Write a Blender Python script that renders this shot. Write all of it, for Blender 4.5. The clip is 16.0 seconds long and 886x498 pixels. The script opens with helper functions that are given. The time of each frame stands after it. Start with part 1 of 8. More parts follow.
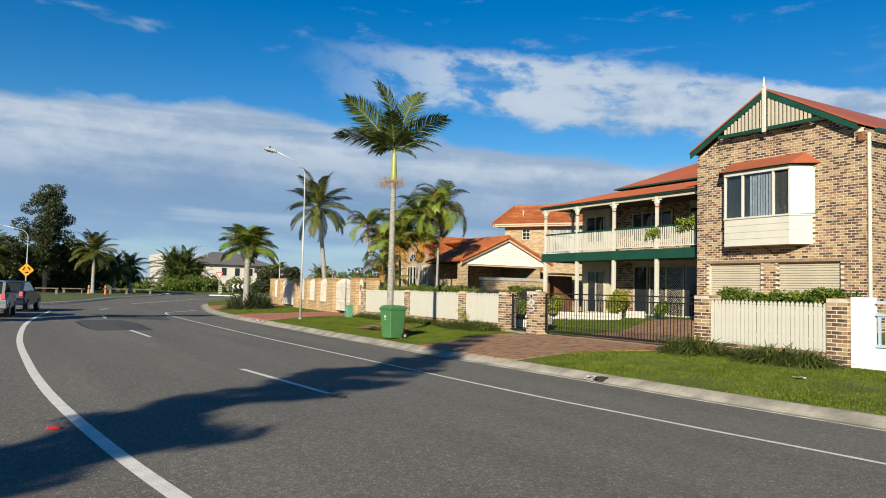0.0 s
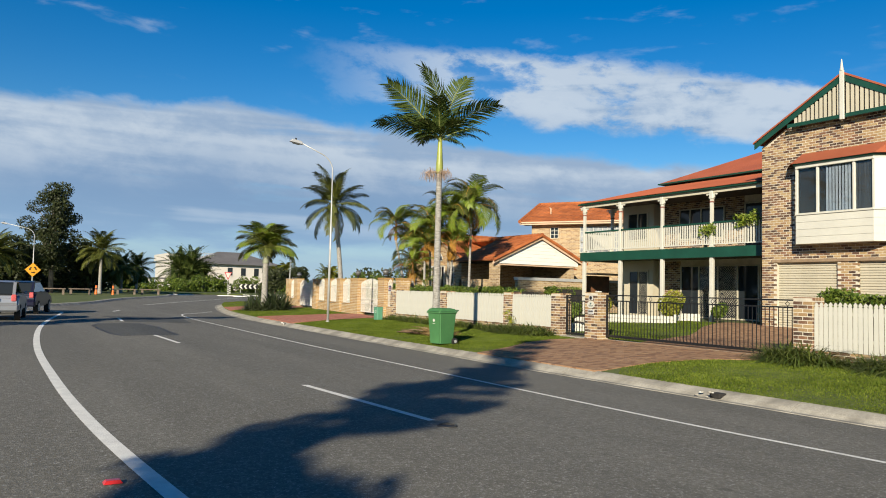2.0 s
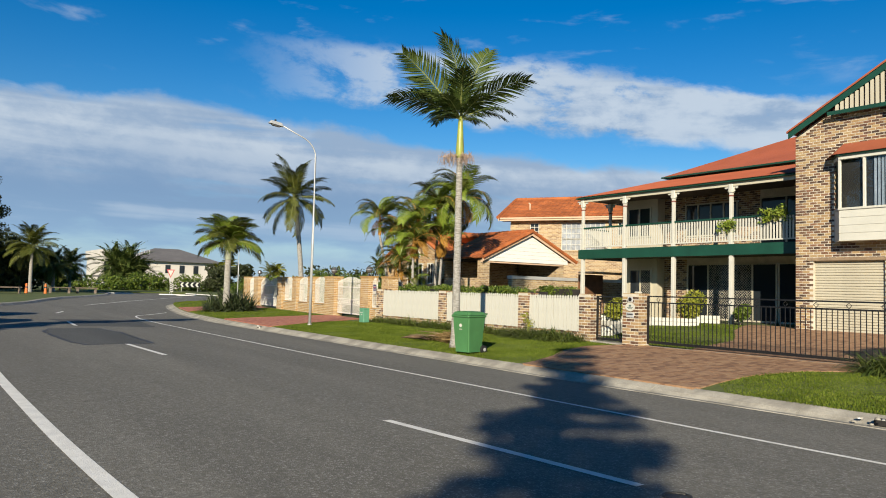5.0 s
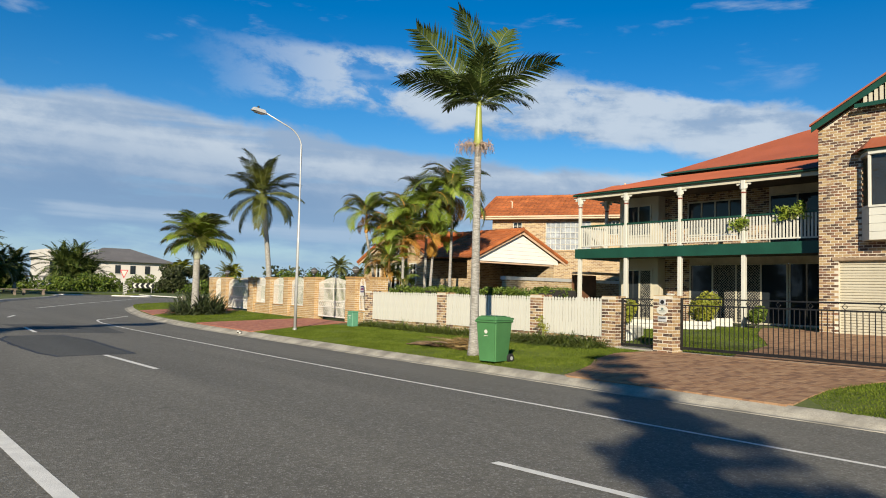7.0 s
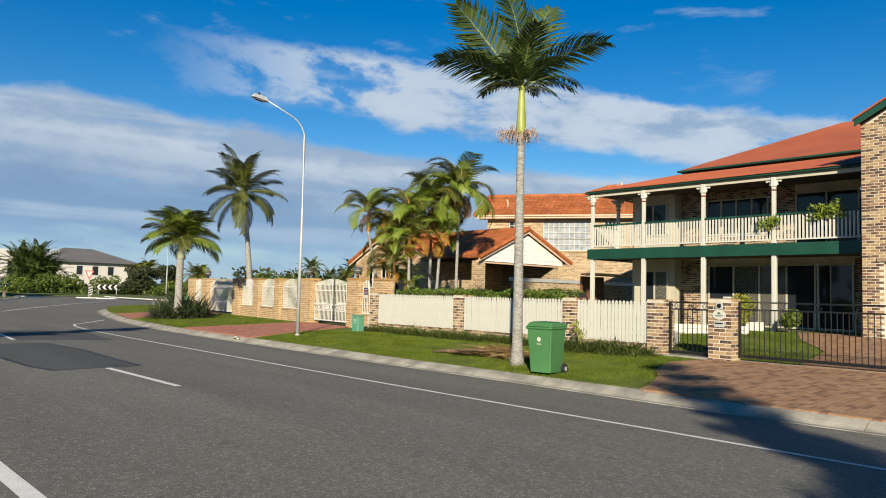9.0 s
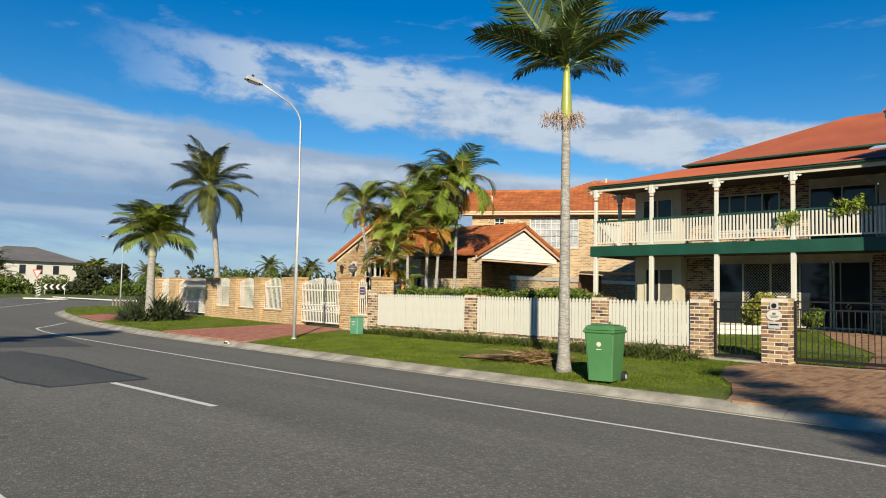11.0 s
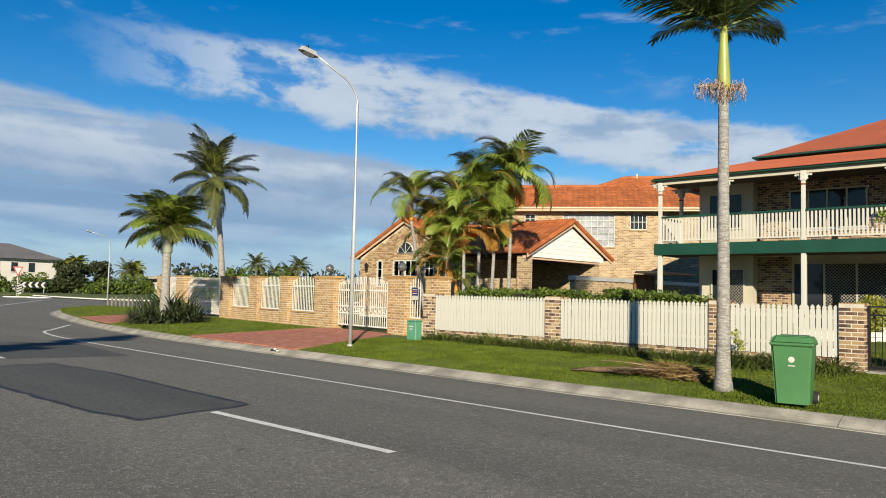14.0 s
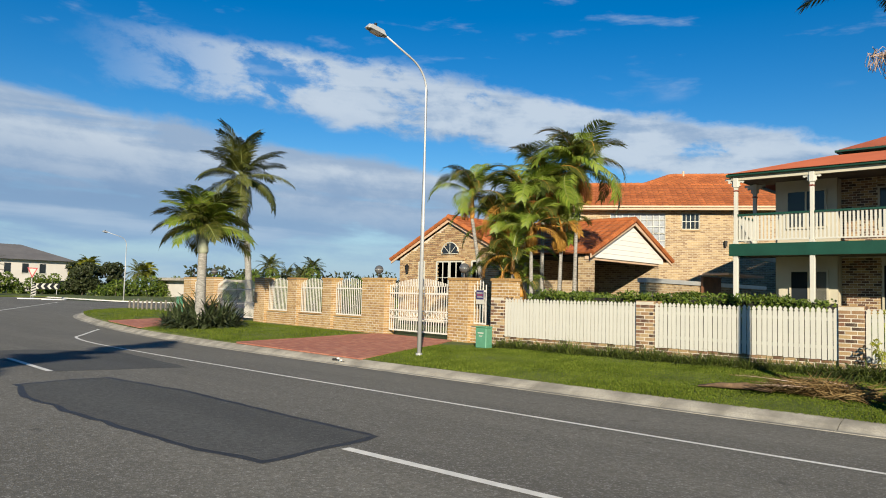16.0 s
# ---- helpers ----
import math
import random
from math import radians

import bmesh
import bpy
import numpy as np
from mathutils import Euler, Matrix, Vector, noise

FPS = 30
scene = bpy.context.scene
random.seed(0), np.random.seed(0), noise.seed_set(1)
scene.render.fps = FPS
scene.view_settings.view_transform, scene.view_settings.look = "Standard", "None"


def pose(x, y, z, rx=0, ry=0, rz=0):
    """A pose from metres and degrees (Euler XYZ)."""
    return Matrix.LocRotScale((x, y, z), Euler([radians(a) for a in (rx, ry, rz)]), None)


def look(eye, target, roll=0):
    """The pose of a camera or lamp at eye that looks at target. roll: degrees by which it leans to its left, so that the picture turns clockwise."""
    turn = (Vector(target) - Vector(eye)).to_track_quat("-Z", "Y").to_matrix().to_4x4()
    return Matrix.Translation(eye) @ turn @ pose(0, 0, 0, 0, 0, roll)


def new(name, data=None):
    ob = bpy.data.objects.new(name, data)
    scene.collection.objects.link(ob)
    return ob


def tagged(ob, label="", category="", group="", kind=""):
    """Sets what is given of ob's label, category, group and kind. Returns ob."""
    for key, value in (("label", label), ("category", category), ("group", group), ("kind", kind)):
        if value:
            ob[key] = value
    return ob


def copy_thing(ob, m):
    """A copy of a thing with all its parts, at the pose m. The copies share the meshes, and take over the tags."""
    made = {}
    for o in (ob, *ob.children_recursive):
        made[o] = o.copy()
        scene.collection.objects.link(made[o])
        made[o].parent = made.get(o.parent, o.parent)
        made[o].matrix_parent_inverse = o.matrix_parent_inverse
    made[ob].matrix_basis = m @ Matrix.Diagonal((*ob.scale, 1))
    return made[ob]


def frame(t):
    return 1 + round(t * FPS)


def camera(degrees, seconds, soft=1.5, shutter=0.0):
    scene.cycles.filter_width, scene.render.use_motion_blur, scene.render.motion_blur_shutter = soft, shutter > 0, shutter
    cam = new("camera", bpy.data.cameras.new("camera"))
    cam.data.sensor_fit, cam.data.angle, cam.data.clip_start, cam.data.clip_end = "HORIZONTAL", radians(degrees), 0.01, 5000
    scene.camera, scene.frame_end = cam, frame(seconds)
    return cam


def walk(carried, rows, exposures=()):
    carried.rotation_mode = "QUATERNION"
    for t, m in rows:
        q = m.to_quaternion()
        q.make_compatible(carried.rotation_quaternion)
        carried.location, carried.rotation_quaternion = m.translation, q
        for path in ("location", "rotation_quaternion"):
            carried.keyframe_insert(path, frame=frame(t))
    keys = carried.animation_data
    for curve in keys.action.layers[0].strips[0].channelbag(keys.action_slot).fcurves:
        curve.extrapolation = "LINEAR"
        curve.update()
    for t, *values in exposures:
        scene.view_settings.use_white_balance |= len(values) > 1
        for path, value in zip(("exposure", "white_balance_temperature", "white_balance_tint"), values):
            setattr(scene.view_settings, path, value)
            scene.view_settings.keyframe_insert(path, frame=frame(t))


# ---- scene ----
cam = camera(62.5, 16.0, soft=1.0)
PATH = [
    (0, (0.992, -1.066, 1.575), (2.021, 0.646, 1.6864), 1.40),
    (0.5, (0.948, -0.419, 1.574), (1.975, 1.294, 1.6867), 1.40),
    (1, (0.897, 0.225, 1.573), (1.925, 1.936, 1.6837), 1.40),
    (1.5, (0.823, 0.860, 1.573), (1.848, 2.573, 1.6837), 1.50),
    (2, (0.733, 1.478, 1.572), (1.757, 3.192, 1.6834), 1.40),
    (2.5, (0.655, 2.085, 1.571), (1.678, 3.800, 1.6832), 1.50),
    (3, (0.553, 2.691, 1.571), (1.575, 4.406, 1.6827), 1.40),
    (3.5, (0.478, 3.298, 1.570), (1.545, 4.985, 1.6832), 1.50),
    (4, (0.416, 3.920, 1.569), (1.504, 5.595, 1.6809), 1.50),
    (6.5, (0.180, 7.104, 1.565), (1.449, 8.646, 1.6796), 1.50),
    (7, (0.171, 7.722, 1.565), (1.435, 9.267, 1.6807), 1.40),
    (7.5, (0.146, 8.311, 1.564), (1.409, 9.857, 1.6775), 1.50),
    (8, (0.090, 8.933, 1.563), (1.371, 10.464, 1.6805), 1.50),
    (8.5, (0.049, 9.567, 1.562), (1.366, 11.068, 1.6806), 1.50),
    (9, (0.014, 10.206, 1.561), (1.350, 11.689, 1.6827), 1.40),
    (11.5, (-0.208, 13.260, 1.558), (1.233, 14.641, 1.6774), 1.30),
    (12, (-0.216, 13.862, 1.557), (1.227, 15.243, 1.6762), 1.40),
    (12.5, (-0.222, 14.474, 1.556), (1.218, 15.857, 1.6778), 1.40),
    (13, (-0.235, 15.113, 1.555), (1.222, 16.478, 1.6764), 1.30),
    (13.5, (-0.265, 15.790, 1.555), (1.207, 17.138, 1.6771), 1.20),
    (14, (-0.261, 16.453, 1.554), (1.215, 17.798, 1.6741), 1.40),
    (14.5, (-0.226, 17.116, 1.553), (1.247, 18.463, 1.6764), 1.50),
    (15, (-0.204, 17.774, 1.552), (1.266, 19.123, 1.6795), 1.40),
    (15.5, (-0.159, 18.426, 1.552), (1.309, 19.778, 1.6763), 1.40),
    (16, (-0.121, 19.075, 1.551), (1.344, 20.430, 1.6760), 1.50),
]
walk(cam, [(t, look(eye, target, roll)) for t, eye, target, roll in PATH])

# ---- world, sun ----
SUN_EL, SUN_AZ = 21.0, 226.6          # degrees; azimuth clockwise from +y
world = bpy.data.worlds.new("sky")
scene.world = world
world.use_nodes = True


class Nodes:
    """Short hand for building node trees."""

    def __init__(self, tree):
        self.t = tree

    def add(self, kind, ins=(), **props):
        n = self.t.nodes.new(kind)
        for k, v in props.items():
            setattr(n, k, v)
        for k, v in dict(ins).items():
            if isinstance(v, bpy.types.NodeSocket):
                self.t.links.new(v, n.inputs[k])
            else:
                n.inputs[k].default_value = v
        return n

    def math(self, op, a, b=0.0, c=0.0):
        return self.add("ShaderNodeMath", {0: a, 1: b, 2: c}, operation=op).outputs[0]

    def ramp(self, v, lo, hi, a=0.0, b=1.0, smooth=True):
        return self.add("ShaderNodeMapRange", {"Value": v, "From Min": lo, "From Max": hi, "To Min": a, "To Max": b},
                        interpolation_type="SMOOTHSTEP" if smooth else "LINEAR").outputs[0]

    def mix(self, f, a, b, blend="MIX"):
        n = self.t.nodes.new("ShaderNodeMix")
        n.data_type, n.blend_type = "RGBA", blend
        for k, v in ((0, f), (6, a), (7, b)):
            if isinstance(v, bpy.types.NodeSocket):
                self.t.links.new(v, n.inputs[k])
            else:
                n.inputs[k].default_value = v if k == 0 else (*v[:3], 1)
        return n.outputs[2]

    def noise(self, vec, scale, detail=4, rough=0.55, dist=0.0, col=False):
        ins = {"Scale": scale, "Detail": detail, "Roughness": rough, "Distortion": dist}
        if vec is not None:
            ins["Vector"] = vec
        return self.add("ShaderNodeTexNoise", ins).outputs[1 if col else 0]


def build_sky():
    n = Nodes(world.node_tree)
    world.node_tree.nodes.clear()
    sky = n.add("ShaderNodeTexSky", sky_type="NISHITA", sun_disc=False, sun_elevation=radians(SUN_EL),
                sun_rotation=radians(SUN_AZ), air_density=1.0, dust_density=0.0, ozone_density=2.5)
    deep = n.add("ShaderNodeHueSaturation", {"Hue": 0.507, "Saturation": 1.5, "Value": 0.97, "Color": sky.outputs[0]}).outputs[0]
    xyz = n.add("ShaderNodeSeparateXYZ", {0: n.add("ShaderNodeTexCoord").outputs["Generated"]})
    el = n.math("MULTIPLY", n.math("ARCSINE", xyz.outputs[2]), 57.2958)
    az = n.math("MULTIPLY", n.math("ARCTAN2", xyz.outputs[0], xyz.outputs[1]), 57.2958)
    # the clear sky deepens towards the zenith
    deep = n.mix(n.ramp(el, 28.0, 78.0, 0.0, 0.62), deep, (0.0, 0.0, 0.0))
    # billows are drawn out sideways towards the horizon
    flow = n.add("ShaderNodeCombineXYZ", {0: n.math("MULTIPLY", az, 0.05), 1: n.math("MULTIPLY", n.math("ADD", el, n.math("MULTIPLY", az, 0.03)), 0.19), 2: 3.7}).outputs[0]
    big = n.noise(flow, 1.0, 3, 0.5, 0.3)
    fine = n.noise(flow, 2.6, 6, 0.55, 0.2)
    puffs = n.add("ShaderNodeCombineXYZ", {0: n.math("MULTIPLY", az, 0.16), 1: n.math("MULTIPLY", n.math("ADD", el, n.math("MULTIPLY", az, 0.08)), 0.30), 2: 1.3}).outputs[0]
    puff = n.noise(puffs, 1.3, 10, 0.62, 0.15)
    bands = n.noise(n.add("ShaderNodeCombineXYZ", {0: n.math("MULTIPLY", az, 0.018), 1: n.math("MULTIPLY", n.math("ADD", el, n.math("MULTIPLY", az, 0.03)), 0.36), 2: 8.1}).outputs[0], 1.0, 5, 0.5, 0.4)
    edge = n.math("ADD", n.math("MULTIPLY", n.math("SUBTRACT", big, 0.5), 2.4), n.math("MULTIPLY", n.math("SUBTRACT", puff, 0.5), 2.6))
    # lower deck: its top arches over the north-east and sinks away to either side
    off = n.math("ABSOLUTE", n.math("SUBTRACT", az, 14.0))
    arch = n.math("ADD", n.math("ADD", el, edge), n.math("MULTIPLY", off, 0.11))
    top = n.ramp(arch, 12.9, 14.0, 1.0, 0.0)
    low = n.ramp(n.math("ADD", el, n.math("MULTIPLY", n.math("SUBTRACT", fine, 0.5), 8.0)), 1.0, 4.5, 0.15, 1.0)
    deck = n.math("MULTIPLY", n.math("MULTIPLY", top, low), n.ramp(n.math("ADD", bands, n.math("MULTIPLY", fine, 0.4)), 0.46, 0.62, 0.55, 1.0))
    # upper bank, over the eastern half
    far = n.math("SUBTRACT", az, 18.0)
    slope = n.math("ADD", n.math("ADD", el, n.math("MULTIPLY", edge, 1.3)), n.math("MULTIPLY", n.math("MULTIPLY", far, far), 0.0024))
    body = n.math("MULTIPLY", n.ramp(slope, 13.9, 15.2), n.ramp(slope, 18.4, 19.4, 1.0, 0.0))
    bank = n.math("MULTIPLY", n.math("MULTIPLY", n.ramp(az, 17.0, 36.0), body), n.ramp(n.math("ADD", puff, n.ramp(az, 20.0, 62.0, -0.05, 0.07)), 0.34, 0.53, 0.08, 0.93))
    wisp = n.math("MULTIPLY", n.ramp(fine, 0.56, 0.85), n.math("MULTIPLY", n.ramp(el, 13.0, 19.0), n.ramp(el, 50.0, 24.0, 0.0, 0.75)))
    cover = n.math("MAXIMUM", n.math("MAXIMUM", deck, bank), wisp)
    # sunlit tops, greyer undersides in long bands
    lit = n.math("MULTIPLY", n.ramp(arch, 6.5, 12.8, 0.0, 0.95), n.ramp(n.math("ADD", bands, n.math("MULTIPLY", puff, 0.5)), 0.60, 0.84, 0.30, 1.0))
    lit = n.math("MAXIMUM", lit, n.math("MULTIPLY", n.ramp(n.math("ADD", bands, n.math("MULTIPLY", n.math("SUBTRACT", fine, 0.5), 0.35)), 0.50, 0.66), 0.55))
    lit = n.math("MAXIMUM", lit, n.math("MULTIPLY", n.ramp(slope, 12.5, 16.0), n.ramp(n.math("ADD", puff, fine), 0.78, 1.12, 0.25, 1.0)))
    white = n.mix(lit, (1.9, 3.1, 4.9), (5.2, 6.0, 6.9))
    col = n.mix(cover, deep, white)
    col = n.mix(n.ramp(el, 1.0, 8.0, 0.85, 0.0), col, (2.9, 4.5, 6.3))
    bg = n.add("ShaderNodeBackground", {"Color": col, "Strength": 0.11})
    n.add("ShaderNodeOutputWorld", {"Surface": bg.outputs[0]})


build_sky()
a, e = radians(SUN_AZ), radians(SUN_EL)
sun_way = Vector((math.sin(a) * math.cos(e), math.cos(a) * math.cos(e), math.sin(e)))
sun = new("sun", bpy.data.lights.new("sun", "SUN"))
sun.data.energy, sun.data.angle, sun.data.color = 7.5, radians(0.55), (1.0, 0.90, 0.71)
sun.matrix_world = look(sun_way * 60, (0, 0, 0))
scene.view_settings.exposure = 0.0


# ---- materials ----
def material(name, base, rough=0.7, vary=0.15, scale=3.0, fine=40.0, bump=0.15, metal=0.0, tint=None, spec=0.5, island=False, depth=0.01):
    """Plain surface with broad stains, fine grain and relief."""
    m = bpy.data.materials.new(name)
    m.use_nodes = True
    n = Nodes(m.node_tree)
    b = m.node_tree.nodes["Principled BSDF"]
    pos = n.add("ShaderNodeTexCoord").outputs["Object"]
    stain = n.ramp(n.noise(pos, scale, 5, 0.6), 0.3, 0.72)
    grain = n.noise(pos, fine, 3, 0.6)
    dark = [c * (1 - vary) for c in base]
    light = tint or [min(1, c * (1 + vary * 0.7)) for c in base]
    col = n.mix(stain, dark, light)
    col = n.mix(n.ramp(grain, 0.35, 0.65, 0.0, vary * 1.2), col, [c * 0.6 for c in base])
    if island:
        r = n.add("ShaderNodeNewGeometry").outputs["Random Per Island"]
        col = n.mix(n.math("MULTIPLY", r, 0.55), col, [c * 0.45 for c in base])
    m.node_tree.links.new(col, b.inputs["Base Color"])
    b.inputs["Roughness"].default_value, b.inputs["Metallic"].default_value = rough, metal
    b.inputs["Specular IOR Level"].default_value = spec
    if bump:
        k = n.add("ShaderNodeBump", {"Strength": bump, "Distance": depth, "Height": grain})
        m.node_tree.links.new(k.outputs[0], b.inputs["Normal"])
    return m


def brick_material(name, colours, vary=0.3):
    """Fired clay; each brick takes its own colour from the range."""
    m = bpy.data.materials.new(name)
    m.use_nodes = True
    n = Nodes(m.node_tree)
    b = m.node_tree.nodes["Principled BSDF"]
    r = n.add("ShaderNodeNewGeometry").outputs["Random Per Island"]
    o = n.add("ShaderNodeObjectInfo").outputs["Random"]
    f = n.math("FRACT", n.math("ADD", r, n.math("MULTIPLY", o, 7.31)))
    ramp = n.add("ShaderNodeValToRGB", {0: f})
    ramp.color_ramp.interpolation = "CONSTANT"
    while len(ramp.color_ramp.elements) < len(colours):
        ramp.color_ramp.elements.new(0.5)
    for i, c in enumerate(colours):
        ramp.color_ramp.elements[i].position = i / len(colours)
        ramp.color_ramp.elements[i].color = (*c, 1)
    pos = n.add("ShaderNodeTexCoord").outputs["Object"]
    flecks = n.noise(pos, 60, 4, 0.7)
    smudge = n.noise(pos, 9, 3, 0.6)
    col = n.mix(n.ramp(flecks, 0.4, 0.7, 0.0, vary), ramp.outputs[0], (0.09, 0.055, 0.035))
    col = n.mix(n.ramp(smudge, 0.5, 0.8, 0.0, 0.22), col, (0.5, 0.38, 0.22))
    m.node_tree.links.new(col, b.inputs["Base Color"])
    b.inputs["Roughness"].default_value = 0.85
    k = n.add("ShaderNodeBump", {"Strength": 0.5, "Distance": 0.004, "Height": flecks})
    m.node_tree.links.new(k.outputs[0], b.inputs["Normal"])
    return m


def far_brick_material(name, colours, mortar):
    """Brickwork too far off for single bricks; courses run along the wall in object space (x along, z up)."""
    m = bpy.data.materials.new(name)
    m.use_nodes = True
    n = Nodes(m.node_tree)
    b = m.node_tree.nodes["Principled BSDF"]
    xyz = n.add("ShaderNodeSeparateXYZ", {0: n.add("ShaderNodeTexCoord").outputs["Object"]})
    along = n.math("ADD", xyz.outputs[0], xyz.outputs[1])
    v = n.add("ShaderNodeCombineXYZ", {0: along, 1: xyz.outputs[2], 2: 0.0}).outputs[0]
    t = n.add("ShaderNodeTexBrick", {"Vector": v, "Color1": (*colours[0], 1), "Color2": (*colours[1], 1), "Mortar": (*mortar, 1), "Scale": 1.0,
                                     "Mortar Size": 0.011, "Mortar Smooth": 0.2, "Bias": -0.1, "Brick Width": 0.24, "Row Height": 0.086})
    patch = n.noise(n.add("ShaderNodeMapping", {"Vector": v, "Scale": (1.4, 4.5, 1.0)}).outputs[0], 2.2, 5, 0.7)
    col = n.mix(n.ramp(patch, 0.48, 0.7, 0.0, 0.6), t.outputs[0], colours[2])
    m.node_tree.links.new(col, b.inputs["Base Color"])
    b.inputs["Roughness"].default_value = 0.85
    k = n.add("ShaderNodeBump", {"Strength": 0.8, "Distance": 0.012, "Height": t.outputs[1]}, invert=True)
    m.node_tree.links.new(k.outputs[0], b.inputs["Normal"])
    return m


def asphalt_material(name, base, stone=0.10):
    m = bpy.data.materials.new(name)
    m.use_nodes = True
    n = Nodes(m.node_tree)
    b = m.node_tree.nodes["Principled BSDF"]
    pos = n.add("ShaderNodeTexCoord").outputs["Object"]
    stretch = n.add("ShaderNodeMapping", {"Vector": pos, "Scale": (1.0, 0.12, 1.0)}).outputs[0]
    broad = n.noise(stretch, 0.55, 5, 0.6)
    blot = n.noise(pos, 1.7, 6, 0.65)
    grit = n.add("ShaderNodeTexVoronoi", {"Vector": pos, "Scale": 70.0, "Randomness": 1.0})
    col = n.mix(n.ramp(broad, 0.32, 0.68), [c * 0.85 for c in base], [c * 1.18 for c in base])
    col = n.mix(n.ramp(blot, 0.55, 0.8, 0.0, 0.35), col, [c * 0.62 for c in base])
    bits = n.ramp(n.add("ShaderNodeSeparateColor", {0: grit.outputs["Color"]}).outputs[0], 0.72, 0.98)
    col = n.mix(n.math("MULTIPLY", bits, 0.8), col, (stone * 1.7, stone * 1.65, stone * 1.55))
    clods = n.add("ShaderNodeTexVoronoi", {"Vector": pos, "Scale": 26.0, "Randomness": 1.0})
    coarse = n.add("ShaderNodeSeparateColor", {0: clods.outputs["Color"]}).outputs[1]
    col = n.mix(n.ramp(coarse, 0.0, 1.0, 0.0, 0.6, False), col, [c * 0.55 for c in base])
    spots = n.ramp(n.noise(pos, 3.1, 2, 0.5), 0.70, 0.78, 0.0, 0.6)
    col = n.mix(spots, col, [c * 0.45 for c in base])
    m.node_tree.links.new(col, b.inputs["Base Color"])
    b.inputs["Roughness"].default_value = 0.88
    b.inputs["Specular IOR Level"].default_value = 0.3
    k = n.add("ShaderNodeBump", {"Strength": 0.55, "Distance": 0.006, "Height": grit.outputs["Distance"]})
    m.node_tree.links.new(k.outputs[0], b.inputs["Normal"])
    return m


def leaf_material(name, base, back, rough=0.5, shine=0.3):
    """Leaves: each one its own green, light shines through a little."""
    m = bpy.data.materials.new(name)
    m.use_nodes = True
    n = Nodes(m.node_tree)
    b = m.node_tree.nodes["Principled BSDF"]
    r = n.add("ShaderNodeNewGeometry").outputs["Random Per Island"]
    col = n.mix(r, base, back)
    col = n.mix(n.ramp(n.noise(n.add("ShaderNodeTexCoord").outputs["Object"], 1.3, 3), 0.35, 0.7, 0.0, 0.5), col, [c * 0.55 for c in base])
    m.node_tree.links.new(col, b.inputs["Base Color"])
    b.inputs["Roughness"].default_value, b.inputs["Specular IOR Level"].default_value = rough, shine
    out = m.node_tree.nodes["Material Output"]
    tr = n.add("ShaderNodeBsdfTranslucent", {"Color": col})
    mx = n.add("ShaderNodeMixShader", {0: 0.22, 1: b.outputs[0], 2: tr.outputs[0]})
    m.node_tree.links.new(mx.outputs[0], out.inputs["Surface"])
    return m


def glass_material(name, tint=(0.02, 0.025, 0.03)):
    m = bpy.data.materials.new(name)
    m.use_nodes = True
    b = m.node_tree.nodes["Principled BSDF"]
    b.inputs["Base Color"].default_value = (*tint, 1)
    b.inputs["Roughness"].default_value = 0.04
    b.inputs["Specular IOR Level"].default_value = 0.35
    return m


def clear_glass_material(name):
    """A clear pane that mirrors a little; light passes straight through."""
    m = bpy.data.materials.new(name)
    m.use_nodes = True
    n = Nodes(m.node_tree)
    out = m.node_tree.nodes["Material Output"]
    gl = n.add("ShaderNodeBsdfGlossy", {"Roughness": 0.02, "Color": (1, 1, 1, 1)})
    tr = n.add("ShaderNodeBsdfTransparent", {"Color": (0.80, 0.84, 0.86, 1)})
    fr = n.add("ShaderNodeFresnel", {"IOR": 1.5})
    mx = n.add("ShaderNodeMixShader", {0: n.math("MULTIPLY", fr.outputs[0], 0.7), 1: tr.outputs[0], 2: gl.outputs[0]})
    m.node_tree.links.new(mx.outputs[0], out.inputs["Surface"])
    return m


M = {}
M["clear"] = clear_glass_material("clear_glass")
M["asphalt"] = asphalt_material("asphalt", (0.166, 0.157, 0.132), 0.21)
M["patch"] = asphalt_material("new_asphalt", (0.092, 0.093, 0.088), 0.10)
M["tar"] = material("tar", (0.035, 0.032, 0.028), 0.6, 0.2, 6, 60, 0.3)
M["paint"] = material("road_paint", (0.80, 0.78, 0.72), 0.7, 0.12, 4, 90, 0.3)
M["concrete"] = material("concrete", (0.38, 0.35, 0.29), 0.9, 0.45, 1.6, 55, 0.5)
M["grass_soil"] = material("turf_soil", (0.080, 0.118, 0.018), 0.95, 0.40, 0.9, 30, 0.6, tint=(0.145, 0.170, 0.036))
M["far_ground"] = material("far_ground", (0.07, 0.10, 0.025), 0.95, 0.4, 0.05, 4, 0.3, tint=(0.13, 0.14, 0.05))
M["mortar"] = material("mortar", (0.62, 0.56, 0.45), 0.95, 0.2, 2.0, 70, 0.4)
M["brick"] = brick_material("mottled_brick", [(0.38, 0.26, 0.125), (0.17, 0.085, 0.048), (0.33, 0.21, 0.10), (0.085, 0.045, 0.028), (0.41, 0.29, 0.15), (0.21, 0.10, 0.055), (0.055, 0.032, 0.023), (0.35, 0.23, 0.115), (0.13, 0.068, 0.04), (0.29, 0.17, 0.085), (0.10, 0.05, 0.033), (0.37, 0.245, 0.12)])
M["tan_brick"] = brick_material("tan_brick", [(0.42, 0.255, 0.092), (0.37, 0.215, 0.075), (0.46, 0.295, 0.12), (0.32, 0.18, 0.062), (0.43, 0.27, 0.105)], 0.25)
